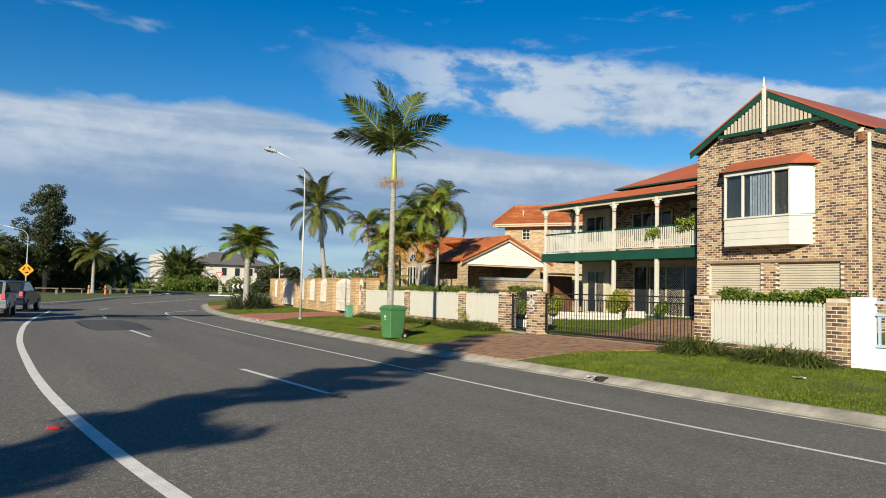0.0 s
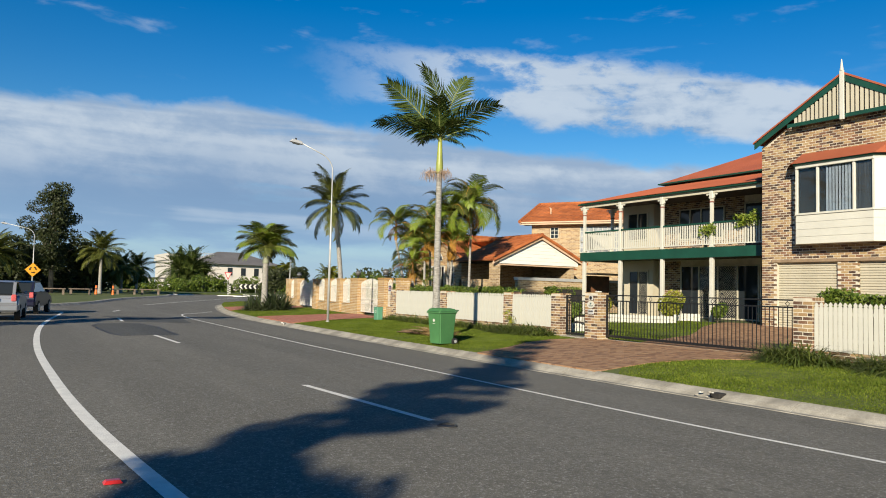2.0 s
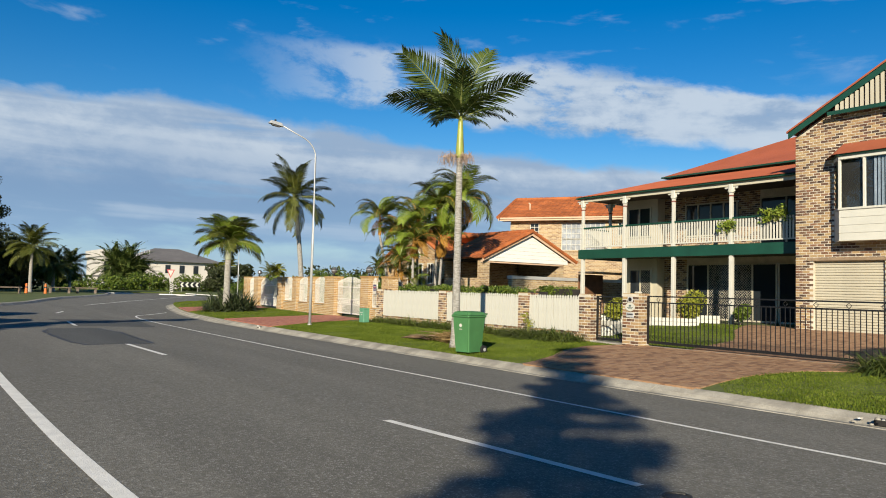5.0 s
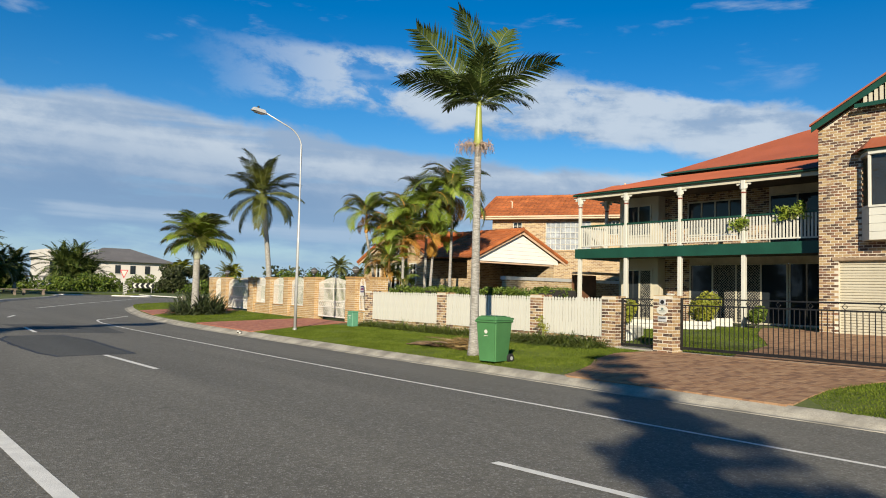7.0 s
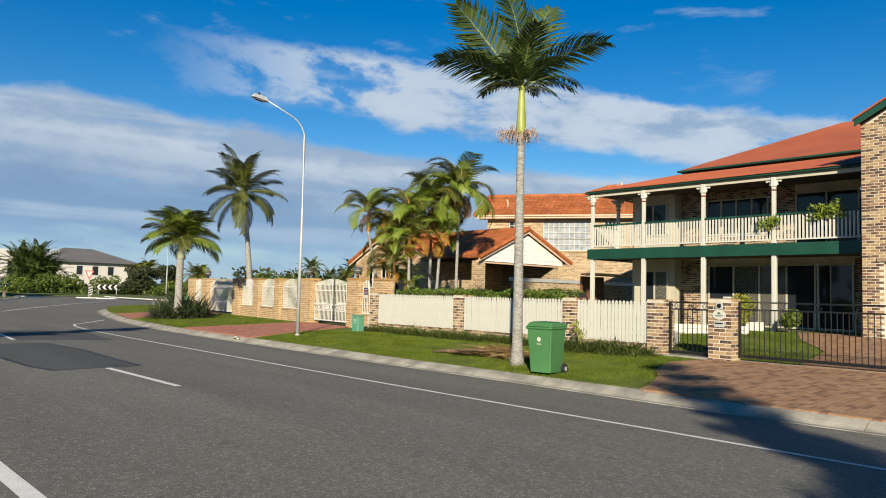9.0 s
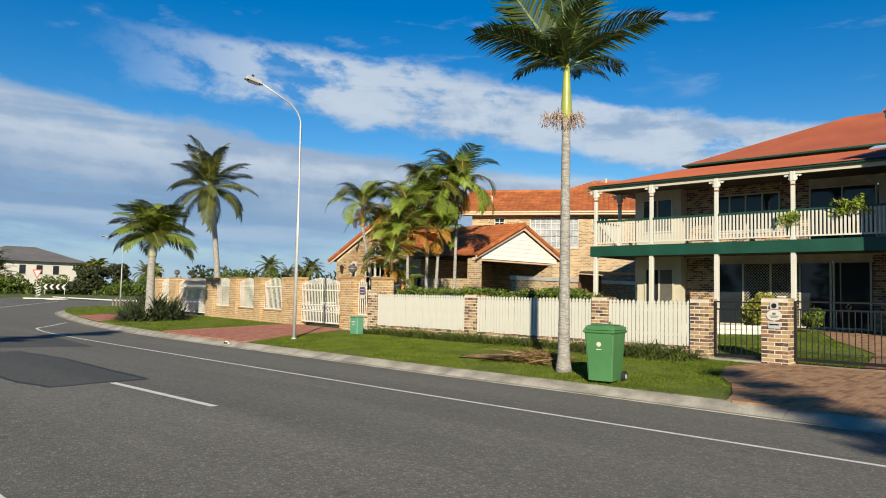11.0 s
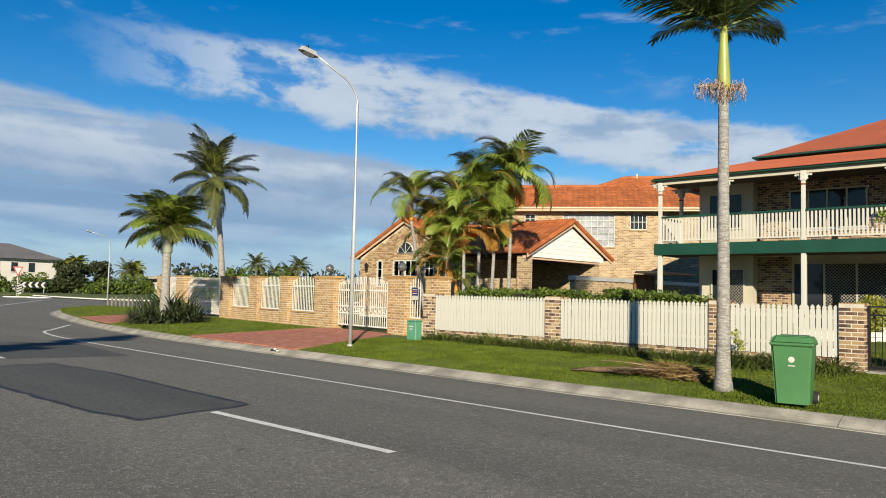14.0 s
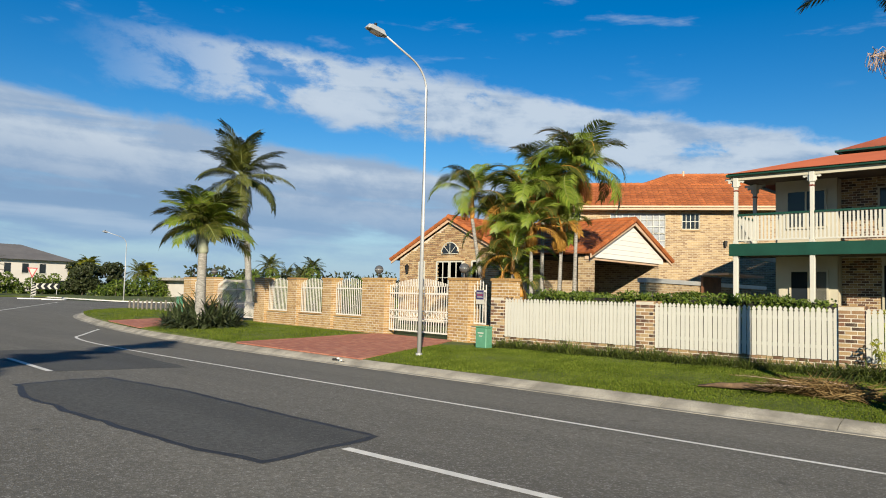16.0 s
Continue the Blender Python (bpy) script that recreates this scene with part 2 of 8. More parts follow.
M["house_brick"] = far_brick_material("blond_brickwork", [(0.46, 0.33, 0.175), (0.19, 0.11, 0.058), (0.34, 0.23, 0.12)], (0.52, 0.44, 0.32))
M["white"] = material("white_paint", (0.55, 0.535, 0.465), 0.55, 0.06, 1.2, 30, 0.05)
M["bright_white"] = material("fresh_white_paint", (0.76, 0.74, 0.68), 0.5, 0.04, 1.2, 30, 0.05)
M["cream"] = material("cream_paint", (0.50, 0.455, 0.345), 0.55, 0.07, 1.2, 30, 0.05)
M["green"] = material("dark_green_paint", (0.009, 0.058, 0.036), 0.45, 0.2, 1.5, 30, 0.05)
M["roof"] = material("roof_sheeting", (0.35, 0.095, 0.045), 0.55, 0.12, 0.7, 20, 0.05)
M["tile"] = material("terracotta_tile", (0.46, 0.13, 0.034), 0.75, 0.25, 0.8, 18, 0.3, island=True, tint=(0.57, 0.18, 0.052))
M["black"] = material("black_metal", (0.012, 0.012, 0.013), 0.4, 0.2, 3, 60, 0.05)
M["steel"] = material("galvanised_steel", (0.52, 0.52, 0.51), 0.45, 0.12, 2.5, 40, 0.05, metal=0.25)
M["glass"] = glass_material("window_glass")
# near-black: paints shade in rooms, gaps and openings; also colours the pots
M["dark"] = material("shade_and_dark", (0.025, 0.022, 0.02), 0.9, 0.3, 2, 20, 0)


# ---- builders ----
def mesh_ob(name, bm, mat, parent=None):
    me = bpy.data.meshes.new(name)
    bm.to_mesh(me)
    bm.free()
    for m in (mat if isinstance(mat, (list, tuple)) else [mat]):
        me.materials.append(m)
    ob = new(name, me)
    ob.parent = parent
    return ob


def part(name, bm, mat, parent, label=""):
    ob = mesh_ob(name, bm, mat, parent)
    return tagged(ob, label) if label else ob


def raw(name, verts, faces, mat, parent=None, smooth=False):
    me = bpy.data.meshes.new(name)
    me.from_pydata([tuple(v) for v in verts], [], faces)
    me.materials.append(mat)
    if smooth:
        me.shade_smooth()
    ob = new(name, me)
    ob.parent = parent
    return ob


def thing(name, m, label, category, group="", kind=""):
    ob = new(name)
    ob.matrix_world = m
    return tagged(ob, label, category, group, kind)


def box(bm, x0, y0, z0, x1, y1, z1, m=None, bevel=0.0):
    g = bmesh.ops.create_cube(bm, size=1.0, matrix=(m or Matrix()) @ Matrix.Translation(((x0 + x1) / 2, (y0 + y1) / 2, (z0 + z1) / 2)) @ Matrix.Diagonal((abs(x1 - x0), abs(y1 - y0), abs(z1 - z0), 1)))
    if bevel:
        edges = list({ed for v in g["verts"] for ed in v.link_edges})
        bmesh.ops.bevel(bm, geom=edges, offset=bevel, segments=1, affect="EDGES")
    return bm


def cyl(bm, p, q, r0, r1=None, seg=10, caps=True):
    p, q = Vector(p), Vector(q)
    m = Matrix.Translation((p + q) / 2) @ (q - p).to_track_quat("Z", "Y").to_matrix().to_4x4()
    bmesh.ops.create_cone(bm, cap_ends=caps, segments=seg, radius1=r0, radius2=r0 if r1 is None else r1, depth=(q - p).length, matrix=m)
    return bm


def tube(bm, pts, radii, seg=8):
    """A round bar through points, with its own radius at each."""
    rings = []
    for i, p in enumerate(pts):
        p = Vector(p)
        d = Vector(pts[min(i + 1, len(pts) - 1)]) - Vector(pts[max(i - 1, 0)])
        q = d.to_track_quat("Z", "Y")
        r = radii[i] if isinstance(radii, (list, tuple)) else radii
        rings.append([bm.verts.new(p + q @ Vector((r * math.cos(2 * math.pi * k / seg), r * math.sin(2 * math.pi * k / seg), 0))) for k in range(seg)])
    for a, b in zip(rings, rings[1:]):
        for k in range(seg):
            f = bm.faces.new((a[k], a[(k + 1) % seg], b[(k + 1) % seg], b[k]))
            f.smooth = True
    bm.faces.new(rings[0][::-1])
    bm.faces.new(rings[-1])
    return bm


def prism(bm, outline, axis, lo, hi):
    """Extrudes a flat outline (pairs) along x, y or z from lo to hi."""
    def at(p, v):
        return {"x": (v, p[0], p[1]), "y": (p[0], v, p[1]), "z": (p[0], p[1], v)}[axis]
    A = [bm.verts.new(at(p, lo)) for p in outline]
    B = [bm.verts.new(at(p, hi)) for p in outline]
    bm.faces.new(A[::-1])
    bm.faces.new(B)
    for i in range(len(A)):
        j = (i + 1) % len(A)
        bm.faces.new((A[i], A[j], B[j], B[i]))
    bmesh.ops.recalc_face_normals(bm, faces=bm.faces[:])
    return bm


def spline(points, step=0.5):
    """Catmull-Rom through the points, sampled about every step metres."""
    P = [Vector(p) for p in points]
    P = [P[0] * 2 - P[1]] + P + [P[-1] * 2 - P[-2]]
    out = []
    for i in range(1, len(P) - 2):
        a, b, c, d = P[i - 1:i + 3]
        k = max(1, int((c - b).length / step))
        for j in range(k):
            t = j / k
            out.append(0.5 * ((2 * b) + (c - a) * t + (2 * a - 5 * b + 4 * c - d) * t * t + (3 * b - a - 3 * c + d) * t ** 3))
    return out + [P[-2]]


def offset_line(line, d):
    """Shifts a plan line sideways; positive is to the right of its way."""
    out = []
    for i, p in enumerate(line):
        w = line[min(i + 1, len(line) - 1)] - line[max(i - 1, 0)]
        w = Vector((w.y, -w.x)).normalized()
        out.append(Vector((p.x, p.y)) + w * d)
    return out


def strip(name, a, b, za, zb, mat, parent=None):
    """A sheet between two plan lines of equal length, laid on the road's fall."""
    v, f = [], []
    for i, (p, q) in enumerate(zip(a, b)):
        v += [(p.x, p.y, za + road_z(p.x, p.y)), (q.x, q.y, zb + road_z(q.x, q.y))]
        if i:
            f.append((2 * i - 2, 2 * i - 1, 2 * i + 1, 2 * i))
    return raw(name, v, f, mat, parent)


def stripe(name, line, width, z, label, mat="paint"):
    ob = strip(name, offset_line(line, -width / 2), offset_line(line, width / 2), z, z, M[mat])
    return tagged(ob, label, "road marking", kind="structure")


# ---- ground and road ----
Z_TURF = 0.14


def level(y):
    """1 along the street, fading to 0 at the roundabout, where the road no longer leans."""
    t = min(1.0, max(0.0, (y - 44.0) / 24.0))
    return 1.0 - t * t * (3 - 2 * t)


def road_z(x, y):
    """The carriageway falls from its middle towards the kerb."""
    return -0.0308 * min(6.5, max(0.0, x - 4.7)) * level(y)


def verge_z(x, y):
    """The verge rises from the kerb's back to the front fences."""
    low = 0.07 * level(y)
    return -low + (Z_TURF + low) * min(1.0, max(0.0, (x - 11.65) / 4.55)) ** 0.8


def drape(bm, height, xs, ys):
    """Cuts a sheet along lines of x and y and lays its upper points on a height function."""
    for axis, cuts in ((0, xs), (1, ys)):
        for c in cuts:
            at, way = Vector((0, 0, 0)), Vector((0, 0, 0))
            at[axis], way[axis] = c, 1.0
            bmesh.ops.bisect_plane(bm, geom=bm.verts[:] + bm.edges[:] + bm.faces[:], plane_co=at, plane_no=way)
    for v in bm.verts:
        v.co.z += height(v.co.x, v.co.y)


bm = bmesh.new()
# one sheet to the horizon, open only beneath the street itself
hole = [(-2.0, -39.0), (60.0, -39.0), (60.0, 66.0), (-2.0, 66.0)]
inner = [bm.verts.new((*p, 0)) for p in hole]
outer = [bm.verts.new((*p, 0)) for p in ((-2200, -2200), (2200, -2200), (2200, 2200), (-2200, 2200))]
for i in range(4):
    j = (i + 1) % 4
    bm.faces.new((outer[i], outer[j], inner[j], inner[i]))
ground = mesh_ob("ground", bm, M["far_ground"])
ground.location = (0, 0, -0.05)
tagged(ground, "flat green ground reaching the horizon", "ground", kind="structure")

edge_right = spline([Vector(p) for p in ((12.38, -45), (11.93, -9), (11.5, 2), (11.24, 7), (11.18, 9.3), (11.08, 12.5), (10.97, 16), (11.05, 20), (11.04, 24), (11.15, 28), (11.24, 32.6), (11.36, 37), (11.64, 41.5), (12.26, 47), (13.27, 52.8), (14.86, 59), (17.58, 63.8), (21.0, 66.7), (27, 68.6), (40, 70.5), (70, 72))], 0.6)
bm = bmesh.new()
far_side = [(70, 84.6), (50, 86), (40, 86.8), (33, 88), (29.1, 92.2), (28.1, 105), (28, 130), (20, 130), (19, 100), (15.5, 86), (10.4, 73.5), (6, 58), (2.6, 49.8), (0.4, 44.5), (-1.4, 38), (-2.6, 20), (-3.0, 0), (-3.0, -40)]
vs = [bm.verts.new((p[0], p[1], 0)) for p in [(q.x, q.y) for q in edge_right] + far_side]
f = bm.faces.new(vs)
bmesh.ops.triangulate(bm, faces=[f])
drape(bm, road_z, (4.7, 6, 7, 8, 9, 10, 11.2), (-20, 0, 20, 44, 48, 52, 56, 60, 64, 68))
bmesh.ops.recalc_face_normals(bm, faces=bm.faces[:])
road = mesh_ob("road", bm, M["asphalt"])
tagged(road, "worn grey asphalt suburban road with faint tyre tracks", "road", kind="structure")
if sum(p.normal.z for p in road.data.polygons) < 0:
    road.data.flip_normals()


def kerb():
    """Concrete gutter and roll-over kerb, cast in lengths with joints."""
    prof = [(0.0, -0.05), (0.0, 0.010), (0.17, 0.004), (0.20, 0.016), (0.28, 0.058), (0.37, 0.090), (0.46, 0.118), (0.53, 0.130), (0.53, -0.05)]
    top = tagged(new("kerb"), "pale concrete gutter and roll-over kerb", "kerb", kind="structure")
    run = edge_right
    rails = [offset_line(run, d) for d, _ in prof]
    i = 0
    while i < len(run) - 1:
        j = min(i + 4, len(run) - 1)
        v, f, k = [], [], len(prof)
        for s in range(i, j + 1):
            for c in range(k):
                p = rails[c][s].copy()
                if s == j:
                    p = p.lerp(rails[c][s - 1], 0.02)
                v.append((p.x, p.y, prof[c][1] + road_z(run[s].x, run[s].y)))
        for s in range(j - i):
            for c in range(k - 1):
                f.append((s * k + c, s * k + c + 1, (s + 1) * k + c + 1, (s + 1) * k + c))
        f.append(tuple(range(k)))
        f.append(tuple(range((j - i) * k, (j - i) * k + k))[::-1])
        raw("kerb_length", v, f, M["concrete"], top)
        i = j
    return top


kerb()


def slab(name, outline, z, mat, label, category, skirt=0.15, height=None, xs=(), ys=()):
    """A flat piece of ground with a skirt down into the earth."""
    bm = bmesh.new()
    vs = [bm.verts.new((p[0], p[1], z)) for p in outline]
    f = bm.faces.new(vs)
    f.normal_update()
    if f.normal.z < 0:
        f.normal_flip()
    low = [bm.verts.new((p[0], p[1], z - skirt)) for p in outline]
    for i in range(len(vs)):
        j = (i + 1) % len(vs)
        bm.faces.new((vs[i], vs[j], low[j], low[i]))
    bmesh.ops.triangulate(bm, faces=[f])
    if height:
        drape(bm, height, xs, ys)
    bmesh.ops.recalc_face_normals(bm, faces=bm.faces[:])
    return tagged(mesh_ob(name, bm, mat), label, category, kind="structure")


# the verge and the plots behind it
back = offset_line(edge_right, 0.515)
plot = [(p.x, p.y) for p in back] + [(90, 74), (90, -40)]
turf = slab("verge", plot, 0.0, M["grass_soil"], "mown green lawn verge behind the kerb", "lawn", 0.15, verge_z, (11.65, 12.2, 12.9, 13.8, 14.9, 16.2), (-20, 0, 10, 20, 30, 40, 44, 48, 52, 56, 60, 64, 68))

# road markings
stripe("edge_line", [Vector((9.3, 57.7)), Vector((13.8, 66.6)), Vector((18.6, 76.2)), Vector((24.3, 87.6))], 0.13, 0.006, "thin white line leading on past the roundabout")
left_line = spline([Vector(p) for p in ((3.6, -6), (2.9, 0), (2.17, 4.68), (1.83, 7.75), (1.6, 11), (1.48, 15), (1.45, 21), (1.72, 28), (2.25, 34), (3.0, 40.0), (3.2, 42.2), (2.9, 43.3), (1.9, 44.2), (0.9, 44.8))], 0.5)
stripe("edge_line", left_line, 0.15, 0.005, "thick white edge line curving along the road")
right_line = spline([Vector(p) for p in ((9.9, -22), (9.15, 0), (8.73, 5.7), (8.52, 8.3), (8.43, 12), (8.40, 15), (8.33, 19), (8.30, 22), (8.34, 27), (8.40, 32), (8.50, 37), (8.75, 41), (9.3, 43.8), (10.05, 45.3), (11.3, 47.6), (12.1, 48.9))], 0.5)
stripe("edge_line", right_line, 0.10, 0.005, "thin white edge line ending in a hook at the kerb")
for p, q in (((5.25, 9.2), (4.92, 12.7)), ((4.74, 21.6), (4.66, 24.75)), ((4.84, 33.2), (5.05, 36.2)), ((5.8, 44.5), (6.5, 47.2)), ((5.9, -2.8), (5.5, 0.4))):
    stripe("lane_dash", [Vector(p), Vector(p).lerp(Vector(q), 0.5), Vector(q)], 0.12, 0.006, "white painted centre dash")


def ragged(name, outline, z, mat, label, amp=0.05, step=0.25):
    """A patch laid on the road with an uneven edge."""
    pts, n = [], len(outline)
    for i in range(n):
        p, q = Vector(outline[i]), Vector(outline[(i + 1) % n])
        k = max(1, int((q - p).length / step))
        for j in range(k):
            s = p.lerp(q, j / k)
            d = noise.noise_vector((s.x * 1.9, s.y * 1.9, z * 50)) * amp
            pts.append((s.x + d.x, s.y + d.y))
    return slab(name, pts, z, mat, label, "road repair", 0.01, road_z, (4.7, 6, 7, 8))


ragged("tar_edge", [(3.72, 24.72), (4.78, 24.86), (5.44, 25.05), (5.47, 26.9), (5.60, 29.7), (5.35, 31.9), (3.75, 31.6), (3.44, 30.2), (3.43, 27.4), (3.54, 25.6)], 0.003, M["tar"], "thin black tar seal round a road repair", 0.08)
ragged("road_patch", [(3.80, 24.82), (4.78, 24.96), (5.34, 25.13), (5.37, 26.9), (5.50, 29.7), (5.26, 31.8), (3.82, 31.5), (3.53, 30.1), (3.52, 27.4), (3.63, 25.7)], 0.0045, M["patch"], "smooth dark asphalt repair patch", 0.07)
ragged("road_patch", [(4.92, 33.06), (7.54, 33.25), (8.0, 37.6), (6.40, 38.63), (4.60, 38.0)], 0.0035, M["patch"], "older dark asphalt repair patch", 0.1)


# ---- brickwork ----
def brick_boxes(rows, proud=0.004, bed=0.10):
    """rows: (origin, along, out, length, height) of single bricks; gives vertices and faces, front and four sides each."""
    v, f = [], []
    for o, a, n, L, h in rows:
        k = len(v)
        up = Vector((0, 0, h))
        c = 0.003
        for d, s in ((-bed, 0.0), (proud - c, 0.0), (proud, c)):
            q = o + n * d
            v += [q + a * s + Vector((0, 0, s)), q + a * (L - s) + Vector((0, 0, s)), q + a * (L - s) + up - Vector((0, 0, s)), q + a * s + up - Vector((0, 0, s))]
        f.append((k + 8, k + 9, k + 10, k + 11))
        for i in range(4):
            j = (i + 1) % 4
            f += [(k + i, k + j, k + 4 + j, k + 4 + i), (k + 4 + i, k + 4 + j, k + 8 + j, k + 8 + i)]
    return v, f


def course_rows(origin, along, out, length, z0, z1, keep=None, L=0.225, H=0.071, gap=0.015, rng=None):
    """Stretcher-bond bricks over a rectangle; keep(u0, u1, z0, z1) leaves out those in openings."""
    rng = rng or random.Random(5)
    rows, z, c = [], z0, 0
    while z + H <= z1 + 0.02:
        u = -(L + gap) / 2 * (c % 2)
        while u < length - 0.03:
            a, b = max(u, 0.0), min(u + L, length)
            if b - a > 0.03 and (keep is None or keep(a, b, z, z + H)):
                j = rng.uniform(-0.002, 0.002)
                rows.append((Vector(origin) + Vector(along) * a + Vector((0, 0, z - origin[2] + j)) + Vector(out) * rng.uniform(-0.002, 0.002), Vector(along), Vector(out), b - a, H))
            u += L + gap
        z += H + gap
        c += 1
    return rows


BRICKS = {}


def brick_part(parent, o, a, n, L, h, mat, depth=0.10):
    """One brick as a part; alike bricks share a mesh."""
    key = (round(L, 2), round(h, 3), mat, round(depth, 2))
    if key not in BRICKS:
        v, f = brick_boxes([(Vector((0, 0, 0)), Vector((1, 0, 0)), Vector((0, -1, 0)), key[0], h)], 0.004, depth)
        me = bpy.data.meshes.new("brick")
        me.from_pydata([tuple(p) for p in v], [], f)
        me.materials.append(M[mat])
        BRICKS[key] = me
    ob = new("brick", BRICKS[key])
    ob.parent = parent
    m = Matrix((a, -n, Vector((0, 0, 1)))).transposed().to_4x4()
    m.translation = o
    ob.matrix_local = m
    return ob


def brick_pillar(name, x, y, w, d, z0, z1, mat, label, group, cap="flat"):
    """A square pier: mortar core, bricks on its four faces, a capping course. (x, y) is the middle."""
    top = thing(name, Matrix.Translation((x, y, z0)), label, "pillar", group)
    h = z1 - z0
    n = max(3, round((h - 0.08) / 0.086))
    H = (h - 0.08) / n - 0.017
    part("mortar_core", box(bmesh.new(), -w / 2 - 0.001, -d / 2 - 0.001, -0.1, w / 2 + 0.001, d / 2 + 0.001, h - 0.02), M["mortar"], top)
    rng = random.Random(int(y * 10))
    for face in range(4):
        ang = face * math.pi / 2
        a = Vector((round(math.cos(ang)), round(math.sin(ang)), 0))
        out = Vector((a.y, -a.x, 0))
        fw = w if face % 2 == 0 else d
        dep = d if face % 2 == 0 else w
        o = -a * fw / 2 + out * dep / 2
        for c in range(n):
            z = c * (H + 0.017)
            half = round(fw / 2 - 0.01, 2)
            end = round(fw / 4 - 0.01, 2)
            for s, L in ((0.0, half), (fw - half, half)) if (c + face) % 2 == 0 else ((0.0, end), (fw / 2 - half / 2, half), (fw - end, end)):
                brick_part(top, o + a * s + Vector((0, 0, z + rng.uniform(-0.001, 0.001))) + out * rng.uniform(-0.002, 0.001), a, out, L, H, mat, 0.05)
    # brick-on-flat capping
    k = max(3, round(w / 0.12))
    for i in range(k):
        L = round(w / k - 0.008, 2)
        bm = box(bmesh.new(), -w / 2 + i * w / k, -d / 2 - 0.004, h - 0.075, -w / 2 + i * w / k + L, d / 2 + 0.004, h, bevel=0.006)
        part("capping_brick", bm, M[mat], top)
    return top


PX, PW = 16.62, 0.46
PILLARS = [(32.17, 1.53), (27.58, 1.53), (23.05, 1.54), (20.33, 1.55), (18.62, 1.60), (11.6, 1.60), (8.05, 1.60)]
for y, top in PILLARS:
    brick_pillar("brick_pillar", PX, y, PW, 0.46 if y != 18.62 else 0.56, Z_TURF - 0.02, top, "brick", "mottled brown and cream brick fence pillar", "front fence pillars")


# ---- picket fence ----


def picket_mesh(w, h, t=0.02):
    """A board with a pointed, rounded head; built upright from z = 0, flat to the y axis."""
    bm = bmesh.new()
    out = [(-w / 2, 0), (w / 2, 0), (w / 2, h - 0.105), (w / 2 - 0.020, h - 0.088), (w / 2 - 0.002, h - 0.066), (w * 0.32, h - 0.030), (0, h), (-w * 0.32, h - 0.030), (-w / 2 + 0.002, h - 0.066), (-w / 2 + 0.020, h - 0.088), (-w / 2, h - 0.105)]
    prism(bm, out, "x", -t / 2, t / 2)
    me = bpy.data.meshes.new("picket")
    bm.to_mesh(me)
    bm.free()
    me.materials.append(M["white"])
    return me


def picket_panel(y0, y1, zb=0.42, zt=1.5, x=16.45, plinth=True):
    top = thing("picket_panel", Matrix.Translation((x, (y0 + y1) / 2, zb)), "cream-white painted timber picket fence panel between brick pillars", "fence", "picket fence panels")
    me = picket_mesh(0.092, zt - zb)
    n = int((y1 - y0) / 0.107)
    rng = random.Random(int(y0 * 7))
    for i in range(n):
        ob = new("picket", me)
        ob.parent = top
        ob.location = (rng.uniform(-0.003, 0.003), (i + 0.5) * (y1 - y0) / n - (y1 - y0) / 2, rng.uniform(-0.012, 0.006))
        ob.rotation_euler = (rng.uniform(-0.006, 0.006), 0, rng.uniform(-0.02, 0.02))
    for z in (0.22, zt - zb - 0.28):
        part("rail", box(bmesh.new(), 0.012, -(y1 - y0) / 2, z, 0.055, (y1 - y0) / 2, z + 0.07), M["white"], top)
    if plinth:
        base = thing("fence_plinth", Matrix.Translation((x + 0.02, y0, Z_TURF - 0.05)), "low mottled brick plinth under the picket fence", "wall", "fence plinths")
        L = y1 - y0
        part("mortar_core", box(bmesh.new(), -0.001, 0, 0, 0.22, L, zb - Z_TURF + 0.02), M["mortar"], base)
        for o, a, nn, l, h in course_rows((0, 0, 0.0), (0, 1, 0), (-1, 0, 0), L, 0.0, zb - Z_TURF + 0.03):
            # the outer face looks to -x, so bricks run from the far end back
            brick_part(base, o + a * l, -a, nn, l, h, "brick", 0.1)
    return top


for y0, y1 in ((27.82, 31.93), (23.29, 27.34), (20.57, 22.81), (8.29, 11.36)):
    picket_panel(y0, y1)


# ---- the two-storey brick house with the verandah ----
Z_PAD = 0.55
HX, HY0, HY1, APEX_Y, APEX_Z, EAVE_Z = 23.9, 11.54, 18.0, 14.85, 8.72, 6.95
VX, VY1, BACK = 25.05, 28.72, 27.5
house = thing("brick_house", Matrix(), "two-storey mottled brick house with red sheet roof, bay window and verandah", "house")


def gable_top(y):
    return EAVE_Z + (APEX_Z - EAVE_Z) * max(0.0, 1 - abs(y - APEX_Y) / (HY1 - APEX_Y + 0.05))


def in_opening(y, z):
    return (15.24 < y < 17.42 and z < 2.82) or (12.36 < y < 14.6 and z < 2.82) or (13.3 < y < 16.75 and 3.45 < z < 6.3)


def keep_front(u0, u1, z0, z1):
    y0, y1 = HY1 - u0, HY1 - u1
    m = (y0 + y1) / 2
    return z1 < min(gable_top(y0), gable_top(y1)) - 0.02 and not in_opening(m, (z0 + z1) / 2) and not (z1 > 7.55 and abs(m - APEX_Y) < 1.95 - (z1 - 7.55) * 1.7)


def brick_face(name, origin, along, out, length, z0, z1, keep, parent, mat="brick", singles=False):
    rows = course_rows(origin, along, out, length, z0, z1, keep)
    for r in [q for q in rows if singles and q[0].y > 17.2][:300]:
        brick_part(parent, *r, mat, 0.05)
        rows.remove(r)
    v, f = brick_boxes(rows, 0.004, 0.05)
    return raw(name, v, f, M[mat], parent)


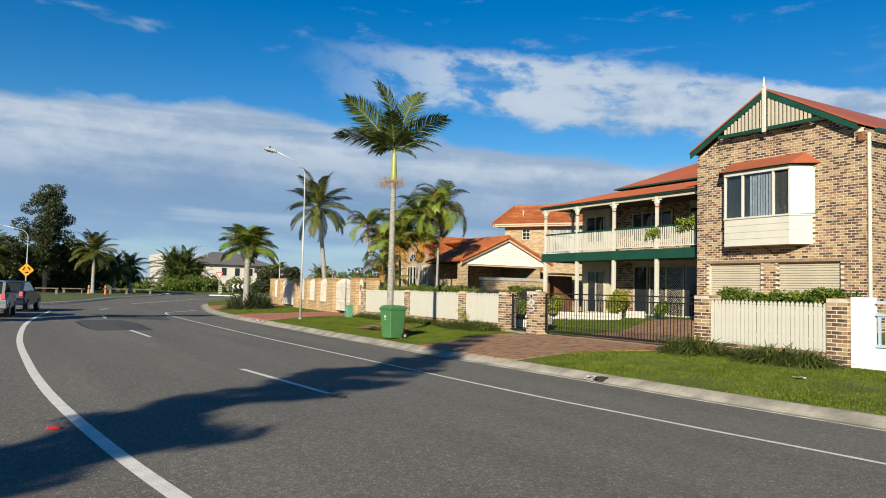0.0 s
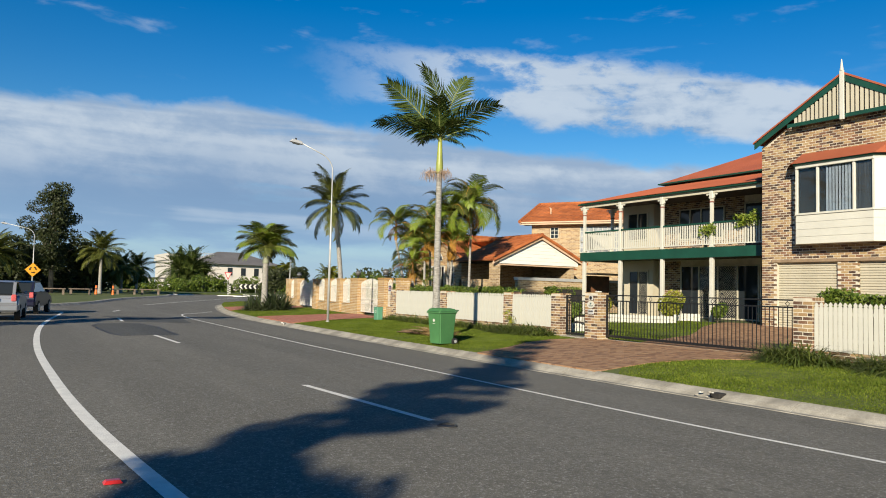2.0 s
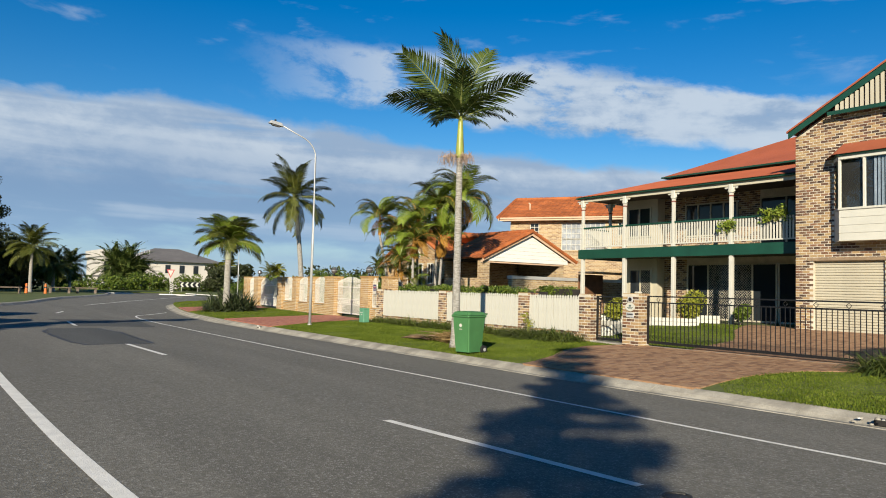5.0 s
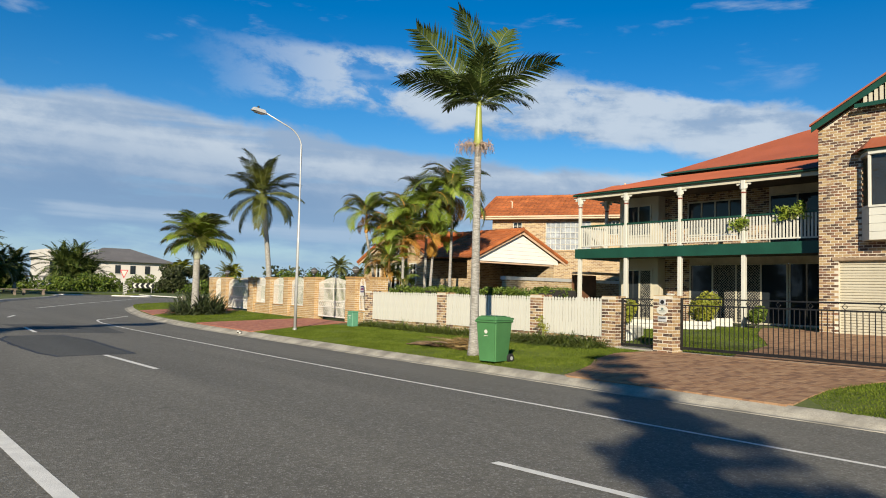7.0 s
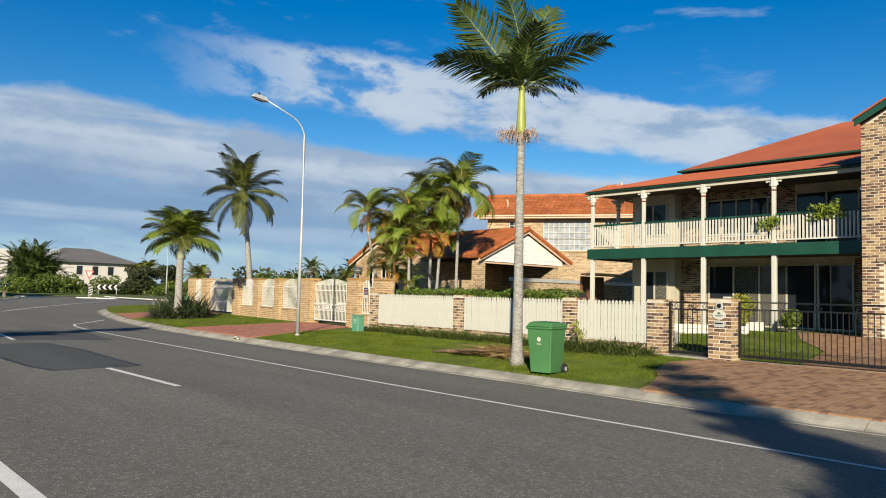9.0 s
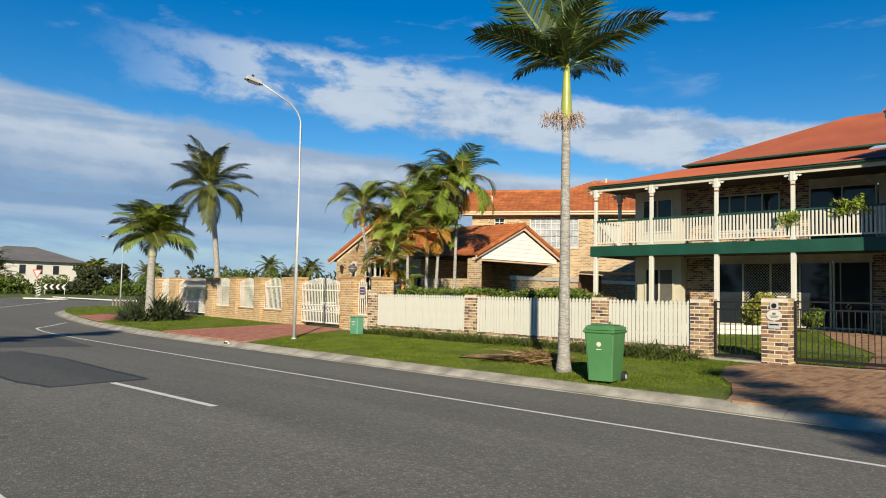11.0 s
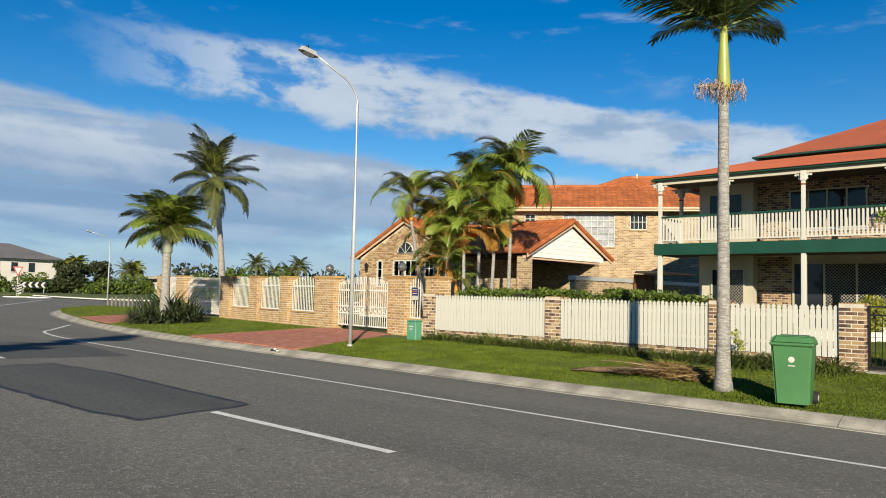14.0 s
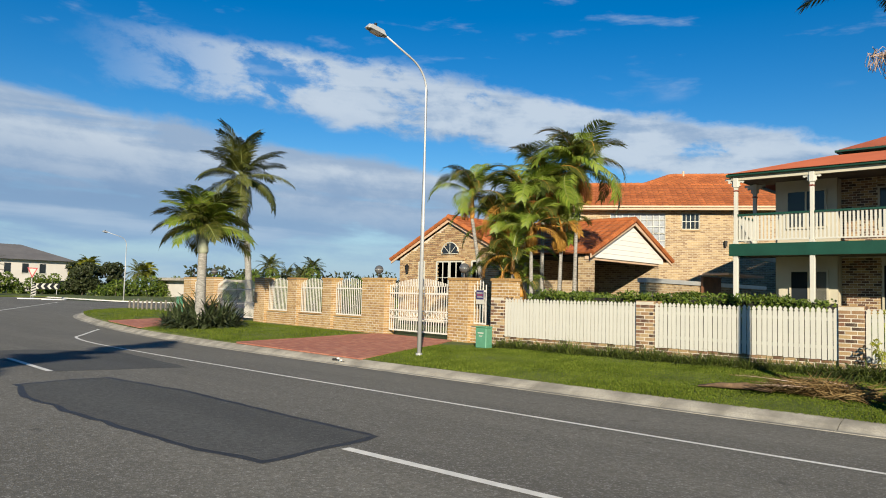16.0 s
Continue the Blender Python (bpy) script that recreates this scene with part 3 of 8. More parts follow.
# wall core behind the bricks: pieces round the openings
for y0, y1, z0, z1 in ((17.42, HY1, 0.1, 6.95), (14.6, 15.24, 0.1, 2.82), (HY0, 12.36, 0.1, 6.95), (12.36, 17.42, 2.82, 3.45), (16.75, 17.42, 3.45, 6.95), (12.36, 13.3, 3.45, 6.95), (13.3, 16.75, 6.3, 6.95)):
    part("wall", box(bmesh.new(), HX, y0, z0, HX + 0.24, y1, z1), M["mortar"], house)
bm = bmesh.new()
prism(bm, [(HY0, 6.951), (HY1, 6.951), (APEX_Y, APEX_Z)], "x", HX + 0.003, HX + 0.24)
box(bm, HX + 0.24, HY0, 0.1, 36, HY0 + 0.24, 6.95)
box(bm, HX + 0.24, HY1 - 0.24, 0.1, BACK + 0.2, HY1, 6.5)
part("wall", bm, M["mortar"], house, "brick wall core")
tagged(brick_face("front_bricks", (HX, HY1, Z_PAD - 0.2), (0, -1, 0), (-1, 0, 0), HY1 - HY0, Z_PAD - 0.2, APEX_Z, keep_front, house, singles=True), kind="stuff")
tagged(brick_face("side_bricks", (HX, HY0, Z_PAD - 0.2), (1, 0, 0), (0, -1, 0), 6.0, Z_PAD - 0.2, 6.95, None, house), kind="stuff")
part("soldier_course", box(bmesh.new(), HX - 0.05, 12.2, 2.80, HX + 0.02, 17.6, 2.90, bevel=0.01), material("lintel", (0.30, 0.21, 0.13), 0.8, 0.3, 4, 40, 0.3), house, "brown brick lintel course over the garage doors")

# roller doors
for y0, y1 in ((15.24, 17.42), (12.36, 14.6)):
    door = tagged(new("roller_door"), "cream ribbed roller garage door")
    door.parent = house
    z, i = Z_PAD, 0
    while z < 2.80:
        h = min(0.085, 2.82 - z)
        bm = bmesh.new()
        prism(bm, [(0, 0.004), (-0.016, 0.018), (-0.016, h - 0.018), (0, h - 0.004)], "y", y0, y1)
        ob = part("slat", bm, M["cream"], door)
        ob.location = (HX + 0.12, 0, z)
        z += 0.085
    # near-black sheet behind the slats, painting the shade in their gaps
    part("reveal", box(bmesh.new(), HX + 0.125, y0 - 0.02, 0.3, HX + 0.20, y1 + 0.02, 2.84), M["dark"], door)

# bay window
bay = tagged(new("bay_window"), "projecting white bay window with weatherboard base and red sheet roof")
bay.parent = house
BF, BY0, BY1 = 23.35, 13.78, 16.32
plan = [(HX, 13.22), (BF, BY0), (BF, BY1), (HX, 16.80)]


def bay_ring(z0, z1, grow=0.0, inset=0.0):
    bm = bmesh.new()
    p = [(HX + 0.1, plan[0][1] - grow), (BF - grow, BY0 - grow * 0.5), (BF - grow, BY1 + grow * 0.5), (HX + 0.1, plan[3][1] + grow)]
    return prism(bm, p, "z", z0, z1)


for k in range(4):
    z = 3.38 + k * 0.241
    bm = bay_ring(z, z + 0.239, 0.012)
    for v in bm.verts:
        if v.co.z > z + 0.1 and v.co.x < HX:
            v.co.x += 0.014
    part("weatherboard", bm, M["white"], bay)
part("sill", bay_ring(4.34, 4.40, 0.04), M["white"], bay)
part("head", bay_ring(5.91, 6.02, 0.03), M["white"], bay)
part("eaves_gutter", bay_ring(6.02, 6.07, 0.10), M["green"], bay)
bm = bmesh.new()
lo = [bm.verts.new(p) for p in ((HX, 12.98, 6.065), (BF - 0.16, BY0 - 0.12, 6.065), (BF - 0.16, BY1 + 0.12, 6.065), (HX, 17.02, 6.065))]
hi = [bm.verts.new(p) for p in ((HX, 13.55, 6.50), (HX, 16.45, 6.50))]
for f in ((lo[0], lo[1], hi[0]), (lo[1], lo[2], hi[1], hi[0]), (lo[2], lo[3], hi[1])):
    bm.faces.new(f)
part("bay_roof", bm, M["roof"], bay)
for y0, y1 in ((15.62, BY1 - 0.05), (14.42, 15.56), (BY0 + 0.06, 14.36)):
    w = tagged(new("sash"), "dark glass sash with vertical blinds")
    w.parent = bay
    part("pane", box(bmesh.new(), BF + 0.05, y0, 4.40, BF + 0.056, y1, 5.91), M["clear"], w).visible_shadow = False
for y in (BY0, 14.39, 15.59, BY1):
    part("mullion", box(bmesh.new(), BF, y - 0.035, 4.40, BF + 0.09, y + 0.035, 5.91, bevel=0.005), M["white"], bay)
side_n = (Vector((BF, BY0)) - Vector((HX, 13.22)))
bm = bmesh.new()
for a0, a1, d in ((0.04, 0.96, 0.03),):
    p, q = Vector((HX, 13.22)) + side_n * a0, Vector((HX, 13.22)) + side_n * a1
    nn = Vector((side_n.y, -side_n.x)).normalized() * -d
    bm.faces.new([bm.verts.new((p.x + nn.x, p.y + nn.y, 4.40)), bm.verts.new((q.x + nn.x, q.y + nn.y, 4.40)), bm.verts.new((q.x + nn.x, q.y + nn.y, 5.91)), bm.verts.new((p.x + nn.x, p.y + nn.y, 5.91))])
part("side_blind", bm, material("white_blind", (0.72, 0.73, 0.72), 0.5, 0.04, 2, 20, 0), bay, "plain white blind in the splayed side")
part("side_post", cyl(bmesh.new(), (HX - 0.02, 13.24, 4.40), (HX - 0.02, 13.24, 5.91), 0.04, seg=6), M["white"], bay)
M["blind"] = material("grey_blind", (0.26, 0.29, 0.34), 0.7, 0.15, 5, 30, 0)
M["dim_blind"] = material("dark_blind", (0.035, 0.036, 0.04), 0.8, 0.15, 5, 30, 0)
for y0, y1, n, mat in ((14.46, 15.30, 9, "blind"), (BY0 + 0.12, 14.33, 6, "dim_blind")):
    for i in range(n):
        y = y0 + (y1 - y0) * i / (n - 1)
        part("blind_slat", box(bmesh.new(), -0.003, -0.034, 4.42, 0.003, 0.034, 5.89, Matrix.Translation((BF + 0.10, y, 0)) @ Matrix.Rotation(0.25 + 0.12 * (i % 3), 4, "Z")), M[mat], bay)
# near-black sheet painting the unlit room behind the bay glass
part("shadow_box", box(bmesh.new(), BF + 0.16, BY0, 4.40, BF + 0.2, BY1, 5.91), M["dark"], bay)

# gable trim: screen of slats, collar beam, finial, barge boards
SL = (APEX_Z - EAVE_Z) / (HY1 - APEX_Y + 0.05)
FX = HX - 0.30
for s in (-1, 1):
    y_end = APEX_Y + s * (HY1 - APEX_Y + 0.08)
    z_end = APEX_Z + 0.12 - SL * (HY1 - APEX_Y + 0.08)
    bm = bmesh.new()
    prism(bm, [(APEX_Y, APEX_Z + 0.12), (y_end, z_end), (y_end, z_end - 0.19), (APEX_Y, APEX_Z - 0.09)], "x", FX - 0.03, FX)
    part("barge_board", bm, M["green"], house)
    bm = bmesh.new()
    prism(bm, [(APEX_Y, APEX_Z + 0.20), (y_end + s * 0.05, z_end + 0.06), (y_end + s * 0.05, z_end), (APEX_Y, APEX_Z + 0.13)], "x", FX - 0.05, 36)
    part("gable_roof", bm, M["roof"], house)
part("collar_beam", box(bmesh.new(), FX - 0.02, APEX_Y - 1.95, 7.42, FX + 0.03, APEX_Y + 1.95, 7.54), M["green"], house)
for i in range(-11, 12):
    y = APEX_Y + i * 0.15
    h = APEX_Z - 0.08 - SL * abs(y - APEX_Y)
    if h > 7.62 and i != 0:
        part("gable_slat", box(bmesh.new(), FX + 0.0, y - 0.05, 7.54, FX + 0.02, y + 0.05, h), M["cream"], house)
bm = bmesh.new()
prism(bm, [(APEX_Y - 1.75, 7.54), (APEX_Y + 1.75, 7.54), (APEX_Y, APEX_Z - 0.1)], "x", FX + 0.05, FX + 0.08)
# backing coloured near-black as the shade between the gable slats
part("gable_backing", bm, M["dark"], house)
bm = box(bmesh.new(), FX - 0.10, APEX_Y - 0.07, 7.35, FX - 0.03, APEX_Y + 0.07, 8.95, bevel=0.01)
cyl(bm, (FX - 0.065, APEX_Y, 8.95), (FX - 0.065, APEX_Y, 9.32), 0.06, 0.015, 8)
part("finial", bm, M["white"], house, "white turned timber finial")
part("downpipe", cyl(bmesh.new(), (HX + 0.06, HY0 - 0.08, 0.3), (HX + 0.06, HY0 - 0.08, 6.8), 0.06, seg=8), M["white"], house)
part("rainwater_head", box(bmesh.new(), HX - 0.12, HY0 - 0.02, 6.55, HX - 0.01, HY0 + 0.2, 6.8, bevel=0.02), material("rust", (0.25, 0.09, 0.04), 0.8, 0.3, 8, 40, 0.2), house)
part("eaves_gutter", box(bmesh.new(), HX - 0.25, HY0 - 0.55, 6.72, 36, HY0 - 0.42, 6.84), M["green"], house)

# verandah: deck, posts, rail, roof
DECK, EAVE = 3.55, 5.86
ver = tagged(new("verandah"), "two-level verandah with white posts, slatted rail and green deck edge")
ver.parent = house
part("deck_fascia", box(bmesh.new(), VX - 0.06, HY1 - 0.1, 3.14, VX - 0.02, VY1 + 0.12, DECK), M["green"], ver, "dark green painted deck fascia")
part("deck_fascia", box(bmesh.new(), VX - 0.06, VY1 + 0.122, 3.14, 30, VY1 + 0.16, DECK), M["green"], ver)
bm = bmesh.new()
box(bm, VX - 0.02, HY1, DECK - 0.06, BACK, VY1 + 0.12, DECK - 0.01)
box(bm, VX, HY1, 3.2, BACK, VY1 + 0.1, 3.24)
M["soffit"] = material("dark_timber", (0.10, 0.075, 0.055), 0.8, 0.25, 2, 30, 0.1)
part("deck", bm, M["soffit"], ver)


def verandah_post():
    """Upper post with turned neck, capital and two cut brackets; origin at the deck."""
    p = new("post")
    h = EAVE - DECK
    bm = box(bmesh.new(), -0.06, -0.06, 0, 0.06, 0.06, h, bevel=0.008)
    part("shaft", bm, M["white"], p)
    bm = box(bmesh.new(), -0.085, -0.085, h - 0.36, 0.085, 0.085, h - 0.02, bevel=0.015)
    part("capital", bm, M["white"], p)
    part("neck_ring", box(bmesh.new(), -0.08, -0.08, h - 0.50, 0.08, 0.08, h - 0.45, bevel=0.015), material("oxide_red", (0.22, 0.05, 0.03), 0.6, 0.1, 3, 30, 0), p, "dark red neck ring")
    for s in (-1, 1):
        out = [(s * 0.08, h - 0.03), (s * 0.36, h - 0.03), (s * 0.37, h - 0.10), (s * 0.30, h - 0.09), (s * 0.25, h - 0.13), (s * 0.28, h - 0.18), (s * 0.22, h - 0.21), (s * 0.17, h - 0.17), (s * 0.13, h - 0.22), (s * 0.15, h - 0.30), (s * 0.08, h - 0.34)]
        part("bracket", prism(bmesh.new(), out, "x", -0.02, 0.02), M["white"], p)
    part("base_block", box(bmesh.new(), -0.08, -0.08, 0, 0.08, 0.08, 0.10, bevel=0.01), M["white"], p)
    return p


POSTS = (28.68, 26.24, 23.72, 21.13, 18.62)
first = verandah_post()
first.parent = ver
first.location = (VX + 0.04, POSTS[0], DECK)
for y in POSTS[1:-1]:
    q = copy_thing(first, Matrix.Translation((VX + 0.04, y, DECK)))
q = copy_thing(first, Matrix.Translation((VX + 1.9, POSTS[0] + 0.02, DECK)))
for y in POSTS[:-1]:
    part("lower_post", box(bmesh.new(), VX - 0.02, y - 0.075, 0.4, VX + 0.13, y + 0.075, 3.2, bevel=0.01), M["white"], ver)
part("wall_bracket", prism(bmesh.new(), [(18.05, EAVE - 0.02), (18.4, EAVE - 0.02), (18.4, EAVE - 0.09), (18.28, EAVE - 0.12), (18.25, EAVE - 0.2), (18.15, EAVE - 0.22), (18.13, EAVE - 0.34), (18.05, EAVE - 0.36)], "x", VX, VX + 0.04), M["white"], ver)
bal = bmesh.new()
box(bal, -0.011, -0.033, 0, 0.011, 0.033, 0.84, bevel=0.003)
bal_me = bpy.data.meshes.new("baluster")
bal.to_mesh(bal_me)
bal.free()
bal_me.materials.append(M["white"])
for y0, y1 in zip(POSTS[1:], POSTS[:-1]):
    y0 = y0 if y0 > 18.8 else HY1
    part("top_rail", box(bmesh.new(), VX - 0.01, y0 + 0.07, DECK + 0.96, VX + 0.09, y1 - 0.07, DECK + 1.02), M["green"], ver)
    part("bottom_rail", box(bmesh.new(), VX + 0.015, y0 + 0.07, DECK + 0.10, VX + 0.065, y1 - 0.07, DECK + 0.15), M["white"], ver)
    n = int((y1 - y0 - 0.14) / 0.118)
    for i in range(n):
        ob = new("baluster", bal_me)
        ob.parent = ver
        ob.location = (VX + 0.04, y0 + 0.07 + (i + 0.5) * (y1 - y0 - 0.14) / n, DECK + 0.12)
for i in range(15):
    ob = new("baluster", bal_me)
    ob.parent = ver
    ob.location = (VX + 0.15 + i * 0.118, VY1 + 0.02, DECK + 0.12)
    ob.rotation_euler = (0, 0, math.pi / 2)
part("top_rail", box(bmesh.new(), VX + 0.1, VY1 - 0.03, DECK + 0.96, VX + 1.9, VY1 + 0.07, DECK + 1.02), M["green"], ver)
part("eaves_beam", box(bmesh.new(), VX - 0.02, HY1, EAVE - 0.12, VX + 0.08, VY1 + 0.1, EAVE + 0.02), M["cream"], ver)
part("eaves_gutter", box(bmesh.new(), VX - 0.16, HY1 + 0.02, EAVE + 0.02, VX - 0.06, VY1 + 0.14, EAVE + 0.085, bevel=0.02), M["green"], ver)
part("eaves_gutter", box(bmesh.new(), VX - 0.16, VY1 + 0.142, EAVE + 0.01, 34, VY1 + 0.24, EAVE + 0.085), M["green"], ver)
part("soffit", box(bmesh.new(), VX - 0.06, HY1, EAVE + 0.022, BACK, VY1 + 0.14, EAVE + 0.05), M["soffit"], ver)


def corrugated(name, a0, a1, b0, b1, parent, pitch=0.076, amp=0.018):
    """Ribbed sheet between an eaves line a0-a1 and a top line b0-b1."""
    a0, a1, b0, b1 = map(Vector, (a0, a1, b0, b1))
    n = int((a1 - a0).length / pitch) * 2
    up = (a1 - a0).cross(b0 - a0).normalized()
    if up.z < 0:
        up = -up
    v, f = [], []
    for i in range(n + 1):
        t = i / n
        d = up * (amp if i % 2 else 0)
        v += [a0.lerp(a1, t) + d, b0.lerp(b1, t) + d]
        if i:
            f.append((2 * i - 2, 2 * i - 1, 2 * i + 1, 2 * i))
    return raw(name, v, f, M["roof"], parent)


ex, ey, tx, ty, tz = VX - 0.19, VY1 + 0.18, BACK + 0.15, VY1 - 2.38, 6.76
corrugated("roof_sheet", (ex, HY1 - 0.0, EAVE + 0.095), (ex, ey, EAVE + 0.095), (tx, HY1 - 0.0, tz), (tx, ty, tz), ver)
corrugated("roof_sheet", (ex, ey, EAVE + 0.095), (34, ey, EAVE + 0.095), (tx, ty, tz), (34, ty, tz), ver)
# main hipped roof above it
gx, gy, gz, run = BACK + 0.02, VY1 - 2.72, 6.90, 4.6
part("eaves_gutter", box(bmesh.new(), gx - 0.08, 18.0, gz - 0.06, gx, gy + 0.1, gz), M["green"], house)
part("eaves_gutter", box(bmesh.new(), gx - 0.08, gy + 0.102, gz - 0.06, 37, gy + 0.18, gz), M["green"], house)
corrugated("main_roof", (gx - 0.06, 13.0, gz), (gx - 0.06, gy + 0.15, gz), (gx + run, 13.0, gz + run * 0.46), (gx + run, gy - run, gz + run * 0.46), house, 0.19, 0.012)
corrugated("main_roof", (gx, gy + 0.16, gz), (38, gy + 0.16, gz), (gx + run, gy - run, gz + run * 0.46), (38, gy - run, gz + run * 0.46), house, 0.19, 0.012)

# back walls of the verandah, both levels: brick to y = 26, cream beyond
for y0, y1, z0, z1 in ((19.4, 24.8, 2.94, 3.2), (24.8, 26.0, 0.3, 3.2), (18.0, 19.4, 0.3, 3.2), (24.9, 26.0, 3.5, 6.6), (22.35, 24.9, 3.5, 4.1), (22.35, 24.9, 5.55, 6.6), (21.4, 22.35, 3.5, 6.6), (18.0, 21.4, 5.6, 6.6), (18.0, 19.2, 3.5, 5.6)):
    part("back_wall", box(bmesh.new(), BACK + 0.004, y0, z0, BACK + 0.2, y1, z1), M["mortar"], house)
for y0, y1, z0, z1 in ((24.8, 26.0, 0.5, 3.2), (18.0, 19.4, 0.5, 3.2), (24.9, 26.0, 3.55, 6.0), (21.4, 22.35, 3.55, 6.0), (22.35, 24.9, 5.55, 6.0), (22.35, 24.9, 3.55, 4.1)):
    tagged(brick_face("back_bricks", (BACK, y1, z0), (0, -1, 0), (-1, 0, 0), y1 - y0, z0, z1, None, house), kind="stuff")
for x0, y0, z0, x1, z1 in ((-0.5, 26.0, 0.3, -0.3, 3.2), (-0.5, 26.0, 3.55, -0.3, 5.9), (-0.3, 25.99, 0.3, 4.0, 3.2), (-0.3, 25.99, 3.55, 4.0, 5.9)):
    part("rendered_wall", box(bmesh.new(), BACK + x0, y0, z0, BACK + x1, 28.0, z1), M["cream"], house, "cream rendered end wall")


def slider(x, y0, y1, z0, z1, n, screens=(), parent=house, label="white-framed sliding glass window"):
    """Framed sliding glazing facing -x; screens: which leaves carry a diamond mesh."""
    w = tagged(new("window"), label)
    w.parent = parent
    bm = bmesh.new()
    for yy in [y0 + (y1 - y0) * i / n for i in range(n + 1)]:
        box(bm, x - 0.04, yy - 0.03, z0, x + 0.02, yy + 0.03, z1)
    for zz in (z0, z1):
        box(bm, x - 0.035, y0 - 0.03, zz - 0.03, x + 0.018, y1 + 0.03, zz + 0.03)
    part("frame", bm, M["cream"], w)
    for i in range(n):
        a, b = y0 + (y1 - y0) * i / n + 0.03, y0 + (y1 - y0) * (i + 1) / n - 0.03
        part("pane", box(bmesh.new(), x + 0.0, a, z0 + 0.03, x + 0.012, b, z1 - 0.03), M["glass"], w)
        if i in screens:
            v, f = [], []
            k, s, t = 0, 0.11, 0.006
            W, Hh = b - a, z1 - z0 - 0.06
            c = -Hh
            while c < W:
                for sg in (1, -1):
                    u0, u1 = max(0, c), min(W, c + Hh)
                    if u1 > u0:
                        za, zb = u0 - c, u1 - c
                        if sg < 0:
                            za, zb = Hh - za, Hh - zb
                        k = len(v)
                        v += [(x - 0.03, a + u0, z0 + 0.03 + za - t), (x - 0.03, a + u1, z0 + 0.03 + zb - t), (x - 0.03, a + u1, z0 + 0.03 + zb + t), (x - 0.03, a + u0, z0 + 0.03 + za + t)]
                        f.append((k, k + 1, k + 2, k + 3))
                c += s
            raw("security_mesh", v, f, M["cream"], w)
    # no room here: a sheet coloured near-black for its shade
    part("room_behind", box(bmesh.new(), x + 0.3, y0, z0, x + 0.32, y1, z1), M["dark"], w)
    return w


slider(BACK - 0.02, 22.4, 24.85, 4.15, 5.52, 4)
slider(BACK - 0.02, 19.25, 21.35, 3.62, 5.55, 2)
slider(BACK - 0.02, 20.7, 24.75, 0.62, 2.92, 4, (1, 2), label="white-framed sliding doors with diamond security mesh")
slider(BACK - 0.02, 19.45, 20.6, 0.62, 2.92, 1, label="dark glazed side door")
slider(BACK - 0.53, 26.35, 27.6, 4.2, 5.5, 2)
slider(BACK - 0.53, 26.3, 27.5, 0.62, 2.7, 2, (0,), label="white-framed glass door with diamond security mesh")

# ---- front yard of that house ----
bm = bmesh.new()
ya, yb = -20.0, 30.6
for (x0, z0), (x1, z1) in (((16.7, 0.145), (23.6, Z_PAD)), ((23.6, Z_PAD), (40.0, Z_PAD + 0.02))):
    bm.faces.new([bm.verts.new(p) for p in ((x0, ya, z0), (x1, ya, z1), (x1, yb, z1), (x0, yb, z0))])
yard = tagged(mesh_ob("front_lawn", bm, M["grass_soil"]), "front lawn rising gently to the brick house", "lawn", kind="structure")


def yard_z(x, y=0.0):
    return 0.145 + (Z_PAD - 0.145) * min(1.0, max(0.0, (x - 16.7) / 6.9))


# ---- iron gates ----
def bar_gate(name, y0, y1, z0, z1, x, label, rings):
    g = thing(name, Matrix.Translation((x, y0, z0)), label, "gate")
    L, h = y1 - y0, z1 - z0
    for z in (0.0, h - 0.20, h - 0.03):
        part("rail", box(bmesh.new(), -0.02, 0, z, 0.02, L, z + (0.07 if z == 0 else 0.035)), M["black"], g)
    for y in (0.02, L - 0.02):
        part("stile", box(bmesh.new(), -0.025, y - 0.025, 0, 0.025, y + 0.025, h), M["black"], g)
    n = int(L / 0.118)
    bm = box(bmesh.new(), -0.008, -0.008, 0.03, 0.008, 0.008, h - 0.18)
    me = bpy.data.meshes.new("bar")
    bm.to_mesh(me)
    bm.free()
    me.materials.append(M["black"])
    for i in range(1, n):
        ob = new("bar", me)
        ob.parent = g
        ob.location = (0, L * i / n, 0)
    for i in range(rings):
        bm = bmesh.new()
        y = L * (i + 0.5) / rings
        pts = [(0, y + 0.055 * math.cos(a), h - 0.10 + 0.062 * math.sin(a)) for a in [k * math.pi / 2 for k in range(5)]]
        tube(bm, pts, 0.009, 6)
        part("ornament", bm, M["black"], g)
    return g


bar_gate("sliding_gate", 11.86, 18.32, 0.24, 1.54, 16.75, "long black iron sliding driveway gate, closed", 9)
bar_gate("garden_gate", 18.95, 20.08, 0.22, 1.50, 16.65, "black iron garden gate between brick pillars", 3)
tagged(mesh_ob("gate_track", box(bmesh.new(), 16.70, 11.5, 0.14, 16.85, 18.4, 0.165), M["concrete"]), "concrete strip under the sliding gate", "gate track", kind="structure")

tagged(mesh_ob("doorstep", box(bmesh.new(), 16.35, 18.93, 0.05, 16.95, 20.08, 0.185, bevel=0.01), M["concrete"]), "worn concrete step under the garden gate", "step", kind="structure")

